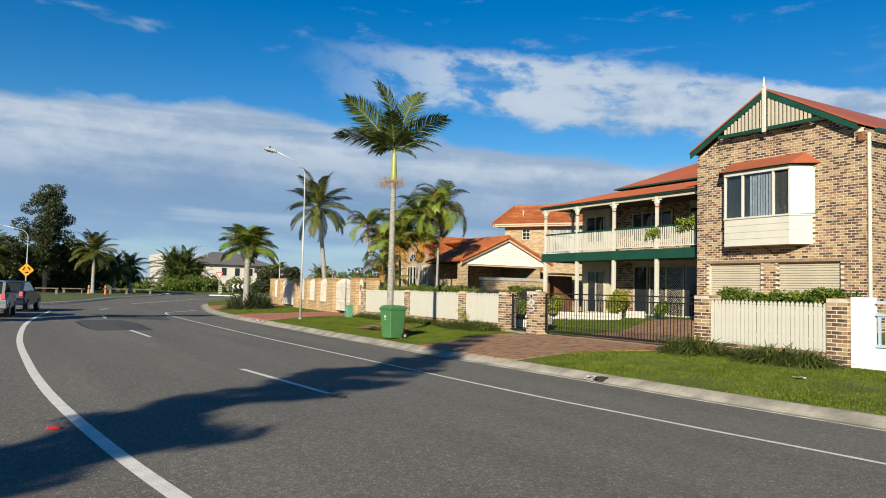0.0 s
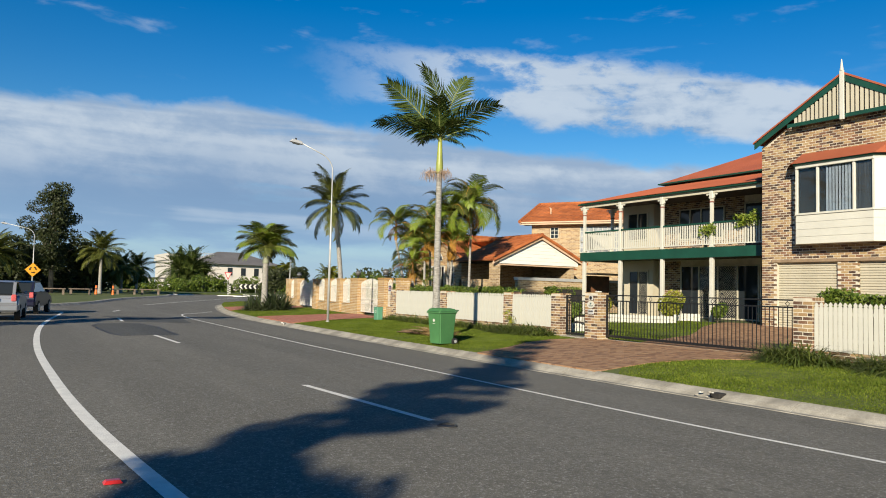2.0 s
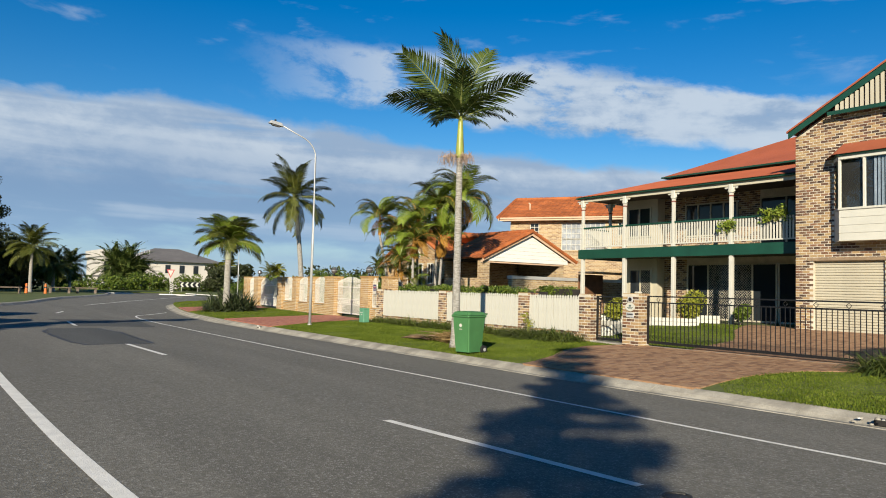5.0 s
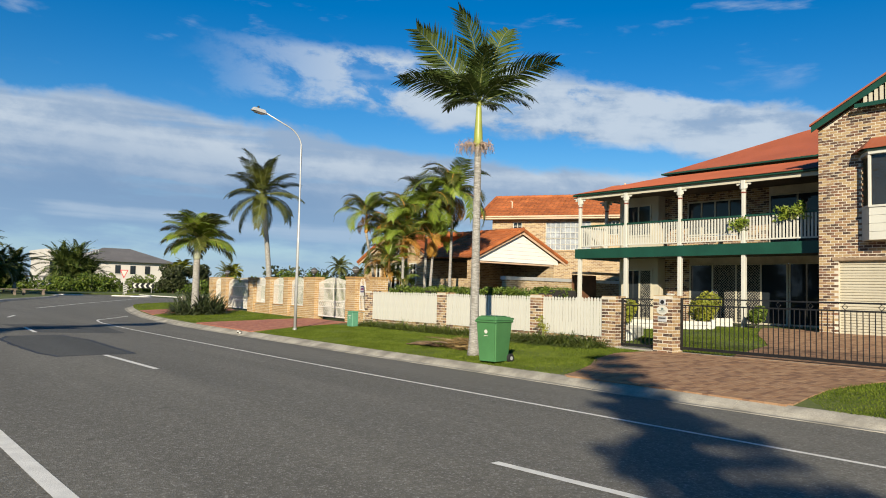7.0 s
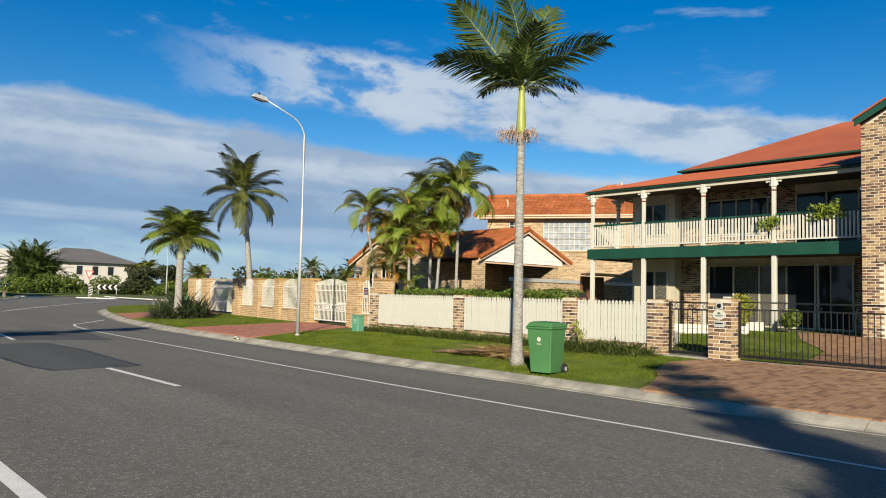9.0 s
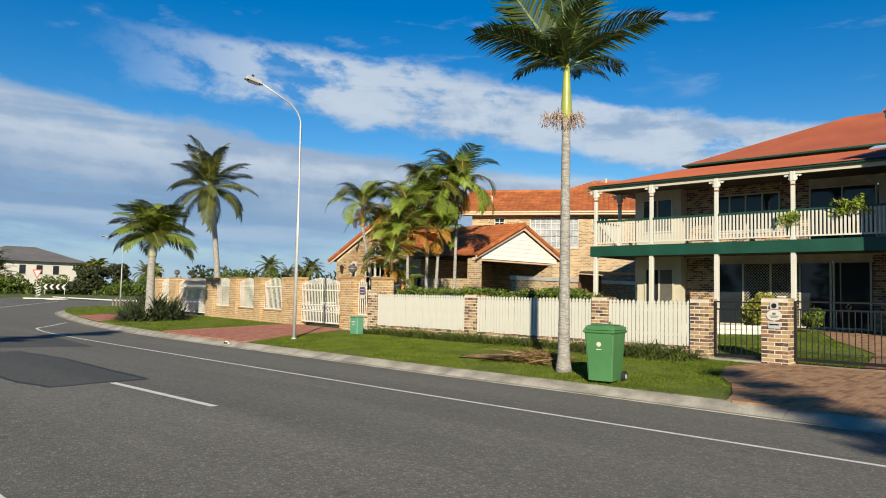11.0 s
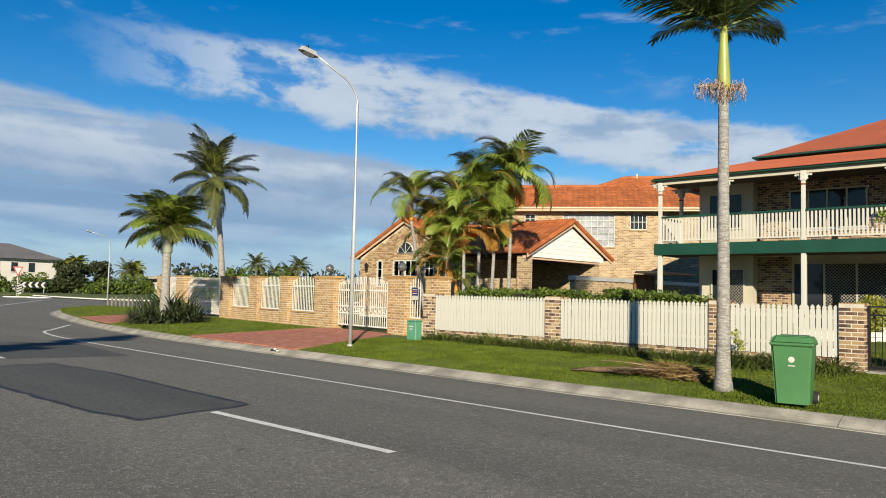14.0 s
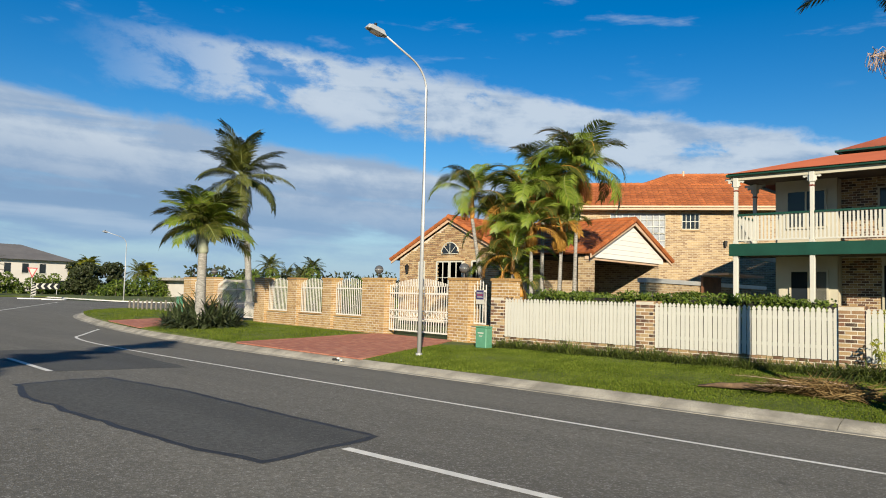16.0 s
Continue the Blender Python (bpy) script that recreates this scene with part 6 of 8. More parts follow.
# garden palms in front of the tiled house
F_GARD = [frond_mesh("frond", 2.2, 2.2, 0.74, 58, 0.034, 1.05, rise=0.2, seed=31, mats=("frond_light", "rachis")), frond_mesh("frond", 2.1, 2.3, 0.68, 54, 0.034, 1.0, rise=0.15, seed=32, mats=("coco_leaf", "shaft_orange")), frond_mesh("frond", 2.1, 1.8, 0.72, 58, 0.033, 0.95, rise=0.1, seed=33, mats=("frond_light", "rachis"))]
F_DRY = [frond_mesh("frond", 1.9, 1.9, 0.55, 38, 0.030, 1.0, seed=35, mats=("frond_rust", "shaft_orange"))]
F_YARD = F_GARD + F_DRY
GARDEN = (  # x, y, trunk height, shaft height, fronds, lean, shaft, size, lowest angle, dry fronds
    (20.75, 32.4, 4.7, 0.95, 20, (0.05, -0.05), "shaft_green", 1.1, -22, 4),
    (19.9, 33.1, 4.2, 0.85, 18, (0.15, 0.1), "shaft_green", 1.05, -15, 7),
    (18.95, 33.0, 3.6, 0.75, 20, (-0.1, 0.1), "shaft_orange", 1.0, -8, 8),
    (18.1, 32.2, 2.75, 0.7, 16, (0.0, 0.05), "shaft_orange", 0.72, 8, 9),
    (17.7, 32.6, 2.0, 0.5, 10, (-0.05, 0.0), "shaft_orange", 0.72, 5, 1),
    (17.95, 33.0, 1.6, 0.45, 9, (-0.15, 0.1), "shaft_orange", 0.62, 10, 3),
    (18.3, 34.0, 3.75, 0.8, 14, (-0.85, 0.1), "shaft_orange", 0.78, -5, 1),
    (19.35, 32.1, 3.0, 0.6, 10, (0.25, 0.05), "shaft_orange", 0.76, 0, 7),
    (18.55, 33.6, 3.0, 0.6, 16, (-0.2, 0.1), "shaft_orange", 0.86, -4, 8),
    (18.4, 32.9, 1.3, 0.4, 10, (0.1, 0.0), "shaft_orange", 0.55, 10, 2))
for i, (x, y, h, sh, n, lean, col, size, lo, dead) in enumerate(GARDEN):
    fr = [(a, u, q, 3 if i > 1 and u < 22 and k % 2 else k % 3) for a, u, q, k in spray(n, 40 + i, lo, 82, (0.85 * size, 1.05 * size))]
    fr += [(k * 97 + i * 31, -40 - (k * 17) % 45, 0.62 * size, 3) for k in range(dead)]
    palm(x, y, h, 0.075, 0.052, fr, F_YARD, "slender garden palm with arching fronds before the tiled house", z0=0.25, shaft=col, shaft_h=sh, shaft_r=0.065, lean=lean, group="garden palms")


def leaf_cloud(name, centres, spread, count, size, mat, parent=None, seed=1, flat=0.0, aspect=0.55):
    """Many small leaf quads scattered round centres (n x 3) within spread (3)."""
    rng = np.random.RandomState(seed)
    c = np.asarray(centres, float)
    idx = rng.randint(0, len(c), count)
    u = rng.normal(size=(count, 3))
    u /= np.linalg.norm(u, axis=1)[:, None]
    p = c[idx] + u * (rng.uniform(0.25, 1.0, (count, 1)) ** 0.45) * np.asarray(spread)
    a = rng.normal(size=(count, 3))
    a[:, 2] *= 1 - flat
    a /= np.linalg.norm(a, axis=1)[:, None]
    b = np.cross(a, rng.normal(size=(count, 3)))
    b /= np.linalg.norm(b, axis=1)[:, None]
    s = size * rng.uniform(0.6, 1.3, (count, 1))
    v = np.stack([p - a * s, p + b * s * aspect, p + a * s, p - b * s * aspect], 1).reshape(-1, 3)
    me = bpy.data.meshes.new(name)
    me.from_pydata(v.tolist(), [], np.arange(count * 4).reshape(-1, 4).tolist())
    me.materials.append(M[mat])
    ob = new(name, me)
    ob.parent = parent
    return ob


def hedge(x0, y0, x1, y1, z0, z1, n, label, size=0.045, seed=1, mat="leaf"):
    """A clipped hedge: near-black core painting inner shade, shell of leaves with an uneven top."""
    h = thing("hedge", Matrix(), label, "hedge", "hedges")
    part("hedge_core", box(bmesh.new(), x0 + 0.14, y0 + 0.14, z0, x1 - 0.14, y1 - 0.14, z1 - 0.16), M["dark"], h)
    rng = np.random.RandomState(seed)
    m = n // 12
    c = np.stack([rng.uniform(x0 + 0.1, x1 - 0.1, m), rng.uniform(y0 + 0.1, y1 - 0.1, m), z1 - 0.12 - rng.uniform(0, 1, m) ** 2 * (z1 - z0) * 0.9], 1)
    side = rng.uniform(size=m) < 0.45
    c[side, 0] = x0 + 0.06
    c[:, 2] += 0.05 * np.sin(c[:, 1] * 2.3) + 0.04 * np.sin(c[:, 1] * 5.1 + 1)
    leaf_cloud("foliage", c, (0.12, 0.14, 0.12), n, size, mat, h, seed)
    return h


hedge(16.95, 23.6, 18.3, 31.6, 0.2, 1.74, 15000, "dense clipped green hedge behind the picket fence", seed=2)
hedge(16.95, 8.1, 18.0, 11.7, 0.2, 1.78, 9000, "dense clipped green hedge behind the picket fence", seed=3)
hedge(24.0, 29.4, 26.0, 30.5, 0.4, 1.9, 3500, "green shrubs along the garden wall", seed=4)
hedge(18.6, 30.2, 22.4, 31.9, 0.2, 1.72, 8000, "green shrubs in front of the garden palms", seed=5)


def tuft_mesh(name, n, length, width, seed, mat, spread=0.10, arch=1.0):
    """Arching strap leaves from one crown."""
    rng = np.random.RandomState(seed)
    v, f = [], []
    for i in range(n):
        a = rng.uniform(0, 2 * math.pi)
        L = length * rng.uniform(0.6, 1.15)
        out = np.array([math.cos(a), math.sin(a), 0])
        side = np.array([-math.sin(a), math.cos(a), 0]) * width * 0.5
        b = out * rng.uniform(0, spread) + np.array([rng.uniform(-spread, spread), rng.uniform(-spread, spread), 0])
        e = rng.uniform(0.35, 1.35)
        w = np.array([0, 0, 1.0]) * math.sin(e) + out * math.cos(e)
        p = b
        k = len(v)
        for s in range(4):
            t = s / 3
            ww = 1 - t * 0.85
            v += [p - side * ww, p + side * ww]
            w = w + np.array([0, 0, -0.42]) * arch
            w = w / np.linalg.norm(w)
            p = p + w * L / 3
        for s in range(3):
            f.append((k + 2 * s, k + 2 * s + 1, k + 2 * s + 3, k + 2 * s + 2))
    me = bpy.data.meshes.new(name)
    me.from_pydata([tuple(q) for q in v], [], f)
    me.materials.append(M[mat])
    return me


T_SMALL = [tuft_mesh("tuft", 110, 0.48, 0.034, s, "strap", 0.15, 0.85) for s in (1, 2, 3)]
T_BIG = [tuft_mesh("tuft", 190, 0.66, 0.036, s, "strap", 0.22, 1.3) for s in (4, 5)]
rng = random.Random(12)


def border(name, y0, y1, x, step, meshes, lo, hi, label):
    """A planted row; each tuft is a plant of its own inside the row."""
    g = thing(name, Matrix(), label, "plants", "border plants")
    y = y0
    while y < y1:
        for r in range(2):
            ob = new("tuft", rng.choice(meshes))
            ob.parent = g
            s = rng.uniform(lo, hi)
            ob.matrix_local = Matrix.Translation((x + r * 0.2 + rng.uniform(-0.1, 0.1), y + rng.uniform(-0.06, 0.06), verge_z(x, y))) @ Matrix.Rotation(rng.uniform(0, 6.28), 4, "Z") @ Matrix.Diagonal((s, s, s * rng.uniform(0.8, 1.2), 1))
        y += step
    return g


border("border_plants", 22.9, 31.8, 15.98, 0.2, T_SMALL, 0.5, 0.9, "row of dark green strappy border plants along the fence")
border("border_plants", 20.6, 22.9, 15.95, 0.22, T_BIG, 0.8, 1.1, "tall strappy border plants at the fence by the gate")
border("border_plants", 11.0, 12.0, 16.0, 0.2, T_BIG, 0.95, 1.25, "clump of strappy plants at a brick pillar")
border("border_plants", 8.3, 9.9, 15.9, 0.18, T_BIG, 0.85, 1.15, "clump of strappy plants in front of the picket fence")
border("border_plants", 10.0, 10.9, 16.05, 0.3, T_SMALL, 0.5, 0.8, "small strappy plants along the fence")

big = [tuft_mesh("blade_rosette", 56, 1.25, 0.13, s, "strap_grey", 0.14, 0.8) for s in (7, 8)]
clump = thing("agave_clump", Matrix.Translation((14.7, 45.6, verge_z(14.7, 45.6))) @ Matrix.Diagonal((1.2, 1.2, 1.08, 1)), "big mound of grey-green strappy leaves round a palm", "shrub")
for i in range(26):
    ob = tagged(new("rosette", big[i % 2]), kind="stuff")
    ob.parent = clump
    a, d = i * 2.4, 1.25 * math.sqrt(i / 26)
    s = rng.uniform(0.75, 1.0) * (1.1 - 0.25 * d)
    ob.matrix_local = Matrix.Translation((0.85 * d * math.cos(a), 1.15 * d * math.sin(a), 0.28 * (1 - d / 1.4))) @ Matrix.Rotation(a, 4, "Z") @ Matrix.Diagonal((s, s, s, 1))

# yellow-green shrub and small plants in the white garden beds
for x, y, r, mat, label in ((23.1, 21.55, 0.62, "leaf_gold", "yellow-green garden shrub in a white bed"), (20.3, 24.0, 0.4, "leaf", "low green garden shrub in a white bed"), (18.6, 22.3, 0.35, "leaf", "low green garden shrub by the gate"), (24.6, 20.45, 0.36, "leaf", "climbing shrub beside the sliding doors"), (21.4, 23.6, 0.5, "leaf_gold", "small golden garden shrub"), (19.3, 23.6, 0.5, "leaf", "low green garden shrub in a white bed"), (18.2, 22.6, 0.5, "leaf", "leafy garden shrub behind the gate"), (23.8, 22.0, 0.4, "leaf", "low green garden shrub in a white bed")):
    s = thing("garden_shrub", Matrix.Translation((x, y, yard_z(x) + 0.1)), label, "shrub", "garden shrubs")
    part("stems", tube(bmesh.new(), [(0, 0, -0.2), (0.02, 0, r)], 0.02, 5), M["bark"], s)
    leaf_cloud("foliage", [(0, 0, r), (r * 0.4, r * 0.3, r * 0.7), (-r * 0.4, -r * 0.4, r * 0.8), (0.1, -0.3 * r, r * 1.3)], (r * 0.7, r * 0.7, r * 0.6), int(900 + 2200 * r * r), 0.055, mat, s, int(x * 10))

# leafy pot plants on the balcony, spilling over the rail
for y, z, r, n in ((19.3, 4.38, 0.60, 480), (21.3, 4.18, 0.36, 220)):
    s = thing("balcony_plant", Matrix.Translation((VX - 0.10, y, z)), "loose leafy green pot plant spilling over the verandah rail", "pot plant", "balcony plants")
    rp = random.Random(int(y * 9))
    tips = []
    stems = bmesh.new()
    for k in range(13):
        a = rp.uniform(0, 6.283)
        reach, rise = r * rp.uniform(0.5, 1.15), r * rp.uniform(-0.55, 0.75)
        tip = Vector((0.35 * reach * math.cos(a), reach * math.sin(a), rise))
        mid = tip * 0.55 + Vector((0, 0, 0.12))
        tube(stems, [(0, 0, -0.1), mid, tip], 0.007, 4)
        tips += [mid, tip, (mid + tip) / 2]
    part("stem", stems, M["rachis"], s)
    leaf_cloud("foliage", [tuple(p) for p in tips], (0.12, 0.14, 0.12), n, 0.085, "frond_light", s, int(y * 7), aspect=0.3)
    part("pot", cyl(bmesh.new(), (0.30, 0, -0.45), (0.30, 0, -0.15), 0.10, 0.14, 12), M["dark"], s)


# young flowering plant against the fence by the verge palm
s = thing("young_plant", Matrix.Translation((16.05, 22.4, verge_z(16.05, 22.4))), "thin young plant with pale green leaves at the fence", "plant")
rp = random.Random(31)
bm, tips = bmesh.new(), []
for k in range(5):
    a, hh = rp.uniform(0, 6.283), rp.uniform(0.45, 0.8)
    q = (0.16 * math.cos(a), 0.16 * math.sin(a), hh)
    tube(bm, [(0, 0, 0), (q[0] * 0.3, q[1] * 0.3, hh * 0.5), q], 0.007, 4)
    tips += [q, (q[0] * 0.6, q[1] * 0.6, hh * 0.75)]
part("stem", bm, M["rachis"], s)
leaf_cloud("foliage", tips, (0.09, 0.09, 0.08), 110, 0.05, "leaf_gold", s, 12, aspect=0.4)


# ---- lawn blades on the verge ----
def grass_field(name, poly, n, zf, seed, h=(0.015, 0.042), label="short mown grass blades"):
    rng = np.random.RandomState(seed)
    xs, ys = [p[0] for p in poly], [p[1] for p in poly]
    x, y = rng.uniform(min(xs), max(xs), n * 2), rng.uniform(min(ys), max(ys), n * 2)
    ok = np.zeros(len(x), bool)
    for i in range(len(poly)):
        (ax, ay), (bx, by) = poly[i], poly[i - 1]
        if ay != by:
            ok ^= ((ay > y) != (by > y)) & (x < (bx - ax) * (y - ay) / (by - ay) + ax)
    x, y = x[ok][:n], y[ok][:n]
    k = len(x)
    a = rng.uniform(0, 2 * math.pi, k)
    hh = rng.uniform(*h, k) * (0.8 + 0.5 * np.sin(x * 1.7) * np.sin(y * 1.3))
    w = rng.uniform(0.006, 0.014, k)
    z = np.array([zf(*q) for q in zip(x, y)])
    lean = rng.uniform(0.2, 1.0, k) * hh
    v = np.stack([np.stack([x - np.cos(a) * w, y - np.sin(a) * w, z], 1), np.stack([x + np.cos(a) * w, y + np.sin(a) * w, z], 1), np.stack([x - np.sin(a) * lean, y + np.cos(a) * lean, z + hh], 1)], 1).reshape(-1, 3)
    me = bpy.data.meshes.new(name)
    me.from_pydata(v.tolist(), [], np.arange(k * 3).reshape(-1, 3).tolist())
    me.materials.append(M["blade"])
    return tagged(new(name, me), label, "grass", kind="stuff")


kb = [(p.x, p.y) for p in offset_line(edge_right, 0.49)]
grass_field("verge_grass", [p for p in kb if 3 < p[1] < 13.15] + [(12.4, 13.25), (13.45, 13.35), (15.04, 13.05), (16.06, 12.0), (16.4, 8.0), (16.4, 3.0)], 70000, verge_z, 1)
grass_field("verge_grass", [p for p in kb if 17.5 < p[1] < 32.7] + [(14.2, 33.25), (15.4, 33.5), (16.35, 32.2), (16.4, 18.95), (15.26, 19.15), (13.99, 18.75), (13.06, 18.1), (12.1, 17.7)], 150000, verge_z, 2)
grass_field("verge_grass", [p for p in kb if 38.5 < p[1] < 46.6] + [(14.6, 46.95), (16.2, 47.3), (18.0, 47.8), (16.65, 38.0), (13.99, 38.05)], 26000, verge_z, 3, (0.03, 0.07))
grass_field("verge_grass", [p for p in kb if 51.2 < p[1] < 66.5] + [(22, 60), (19.6, 57.0), (18.8, 52.2), (16.2, 51.2)], 16000, verge_z, 4, (0.04, 0.09))
grass_field("lawn_grass", [(16.9, 17.0), (17.6, 17.1), (19.5, 17.4), (20.5, 18.0), (22.0, 19.0), (24.0, 19.9), (25.0, 20.4), (24.6, 21.1), (23.6, 22.3), (22.6, 21.2), (21.0, 24.1), (20.4, 23.1), (19.2, 24.4), (17.2, 22.0)], 34000, yard_z, 5)

# ---- wheelie bin ----
M["bin"] = material("green_plastic", (0.060, 0.178, 0.062), 0.45, 0.10, 2.5, 60, 0.05)
M["rubber"] = material("rubber", (0.015, 0.015, 0.015), 0.8, 0.2, 4, 40, 0.1)
bin_ = thing("wheelie_bin", Matrix.Translation((11.87, 20.08, verge_z(11.87, 20.1) + 0.01)) @ Matrix.Rotation(radians(-80), 4, "Z") @ Matrix.Diagonal((1.02, 1.02, 1.02, 1)), "green plastic wheelie bin with closed lid on the verge", "bin")


def taper(bm, z0, z1, w0, d0, w1, d1, bev=0.03):
    vs = []
    for z, w, d in ((z0, w0, d0), (z1, w1, d1)):
        vs.append([bm.verts.new((sx * w / 2, sy * d / 2, z)) for sx, sy in ((-1, -1), (1, -1), (1, 1), (-1, 1))])
    bm.faces.new(vs[0][::-1])
    bm.faces.new(vs[1])
    for i in range(4):
        j = (i + 1) % 4
        bm.faces.new((vs[0][i], vs[0][j], vs[1][j], vs[1][i]))
    e = [ed for ed in bm.edges if abs(ed.verts[0].co.z - ed.verts[1].co.z) > 0.05]
    bmesh.ops.bevel(bm, geom=e, offset=bev, segments=3, affect="EDGES")
    return bm


part("tub", taper(bmesh.new(), 0.04, 0.93, 0.46, 0.50, 0.56, 0.64), M["bin"], bin_)
part("rim", box(bmesh.new(), -0.30, -0.35, 0.90, 0.30, 0.34, 0.955, bevel=0.018), M["bin"], bin_)
bm = taper(bmesh.new(), 0.96, 1.035, 0.60, 0.72, 0.52, 0.60, 0.05)
part("lid", bm, M["bin"], bin_, "slightly domed green lid")
part("lid_ridge", box(bmesh.new(), -0.20, -0.26, 1.034, 0.20, 0.20, 1.052, bevel=0.008), M["bin"], bin_)
part("handle", tube(bmesh.new(), [(-0.24, 0.36, 0.96), (-0.24, 0.42, 0.99), (0.24, 0.42, 0.99), (0.24, 0.36, 0.96)], 0.016, 8), M["bin"], bin_)
for s in (-1, 1):
    wh = part("wheel", cyl(bmesh.new(), (s * 0.24, 0.27, 0.10), (s * 0.30, 0.27, 0.10), 0.10, seg=18), M["rubber"], bin_)
    part("hub", cyl(bmesh.new(), (s * 0.301, 0.27, 0.10), (s * 0.31, 0.27, 0.10), 0.045, seg=12), M["steel"], wh)
part("axle", cyl(bmesh.new(), (-0.24, 0.27, 0.10), (0.24, 0.27, 0.10), 0.012, seg=8), M["steel"], bin_)
bm = bmesh.new()
bmesh.ops.create_circle(bm, cap_ends=True, segments=20, radius=0.045, matrix=Matrix.Translation((0, -0.309, 0.70)) @ Matrix.Rotation(math.pi / 2 + 0.07, 4, "X"))
part("emblem", bm, M["white"], bin_, "white printed emblem")
part("lettering_bar", box(bmesh.new(), -0.05, -0.309, 0.60, 0.05, -0.302, 0.615), M["white"], bin_)


# ---- street lamp ----
def street_lamp(x, y, h, reach, ang, label, z0=Z_TURF, r=0.070):
    t = thing("street_lamp", Matrix.Translation((x, y, z0)) @ Matrix.Rotation(ang, 4, "Z"), label, "street lamp", "street lamps")
    pts = [(0, 0, 0), (0, 0, h * 0.45), (0, 0, h - 1.0)]
    for k in range(1, 8):
        a = k / 7 * radians(68)
        pts.append((0.95 * (1 - math.cos(a)), 0, h - 1.0 + 0.95 * math.sin(a) * 0.85))
    pts.append((reach - 0.3, 0, h + 0.10))
    part("pole", tube(bmesh.new(), pts, [r, r * 0.85, r * 0.6] + [r * 0.45] * 7 + [r * 0.4], 12), M["steel"], t)
    head = part("lamp_head", taper(bmesh.new(), -0.06, 0.07, 0.62, 0.20, 0.46, 0.12, 0.04), M["steel"], t)
    head.matrix_local = Matrix.Translation((reach - 0.05, 0, h + 0.14)) @ Matrix.Rotation(radians(-8), 4, "Y")
    part("lens", taper(bmesh.new(), -0.11, -0.06, 0.34, 0.13, 0.42, 0.17, 0.03), M["globe"], head)
    part("photocell", cyl(bmesh.new(), (0.05, 0, 0.07), (0.05, 0, 0.15), 0.04, seg=10), M["black"], head)
    part("base_plate", cyl(bmesh.new(), (0, 0, 0), (0, 0, 0.05), r * 1.5, seg=14), M["steel"], t)
    return t


street_lamp(13.12, 32.05, 7.76, 1.75, radians(177), "tall galvanised street lamp with curved arm on the verge", verge_z(13.12, 32), r=0.057)
street_lamp(32.2, 92.5, 6.6, 2.4, radians(190), "galvanised street lamp at the corner of the side street")

# fallen palm frond and dry cuttings on the grass
pile = thing("dry_palm_frond", Matrix.Translation((13.0, 23.2, verge_z(13.0, 23.2))), "heap of dry brown fallen palm fronds on the lawn", "fallen frond")
dry = frond_mesh("dry_leaf", 1.5, 0.25, 0.55, 40, 0.02, 0.15, seed=51, mats=("frond_dry", "flower"))
for k, (dx, dy, rz, s) in enumerate(((0.5, -0.8, 120, 1.0), (0.4, -0.7, 105, 0.9), (0.3, -0.6, 135, 0.9), (0.1, 0.1, 280, 0.7), (0.3, -0.2, 100, 0.8), (0.25, -0.9, 75, 0.7))):
    ob = new("dry_leaf", dry)
    ob.parent = pile
    ob.matrix_local = Matrix.Translation((dx, dy, 0.06 + 0.03 * k)) @ Matrix.Rotation(radians(rz), 4, "Z") @ Matrix.Rotation(radians(-6), 4, "Y") @ Matrix.Diagonal((s, s, s * 0.6, 1))
tw = leaf_cloud("dry_litter", [(0.3, -0.6, 0.10), (0.35, -0.3, 0.12), (0.2, -0.9, 0.12), (0.4, 0.0, 0.08)], (0.45, 0.5, 0.16), 900, 0.30, "frond_dry", pile, 77, flat=0.75, aspect=0.03)
bm = bmesh.new()
for k in range(3):
    w = 0.10 - 0.02 * k
    tube(bm, [(0.05 * k, -0.5, 0.05), (-0.02, -0.1, 0.09 + 0.02 * k), (0.02, 0.35, 0.07), (0.06 - 0.05 * k, 0.72, 0.03)], [w * 0.35, w * 0.55, w * 0.5, w * 0.18], 7)
part("leaf_base", bm, material("dry_sheath", (0.20, 0.125, 0.07), 0.9, 0.45, 9, 40, 0.4), pile, "curled dry leaf bases").matrix_local = Matrix.Translation((-0.1, 0.75, 0)) @ Matrix.Rotation(radians(10), 4, "Z")


# ---- the far side: park, corner, distant houses ----
left_edge = spline([Vector(p) for p in ((-3.0, -40), (-3.0, 0), (-2.6, 20), (-1.4, 38), (0.4, 44.5), (2.6, 49.8), (6.0, 58), (10.4, 73.5), (15.5, 86), (19.0, 100), (20.0, 130))], 2.0)
slab("park_lawn", [(p.x - 0.5, p.y) for p in left_edge] + [(-160, 130), (-160, -40)], 0.13, M["grass_soil"], "wide park lawn across the road", "lawn")
kl = tagged(new("park_kerb"), "pale concrete kerb round the park lawn", "kerb", kind="structure")
a_, b_, c_ = offset_line(left_edge, 0.0), offset_line(left_edge, -0.2), offset_line(left_edge, -0.55)
strip("kerb_face", a_, b_, 0.006, 0.13, M["concrete"], kl)
strip("kerb_top", b_, c_, 0.13, 0.14, M["concrete"], kl)
far_edge = [Vector(p) for p in ((70, 84.5), (50, 85.8), (40, 86.6), (35, 87.8), (32, 92), (31.5, 105), (32, 130))]
far_edge = spline(far_edge, 1.5)
strip("far_kerb", offset_line(far_edge, 0.0), offset_line(far_edge, 0.25), 0.005, 0.14, M["paint"], kl)
slab("corner_lawn", [(p.x, p.y) for p in offset_line(far_edge, 0.2)] + [(200, 130), (200, 84)], 0.17, M["grass_soil"], "lawn on the far corner", "lawn")

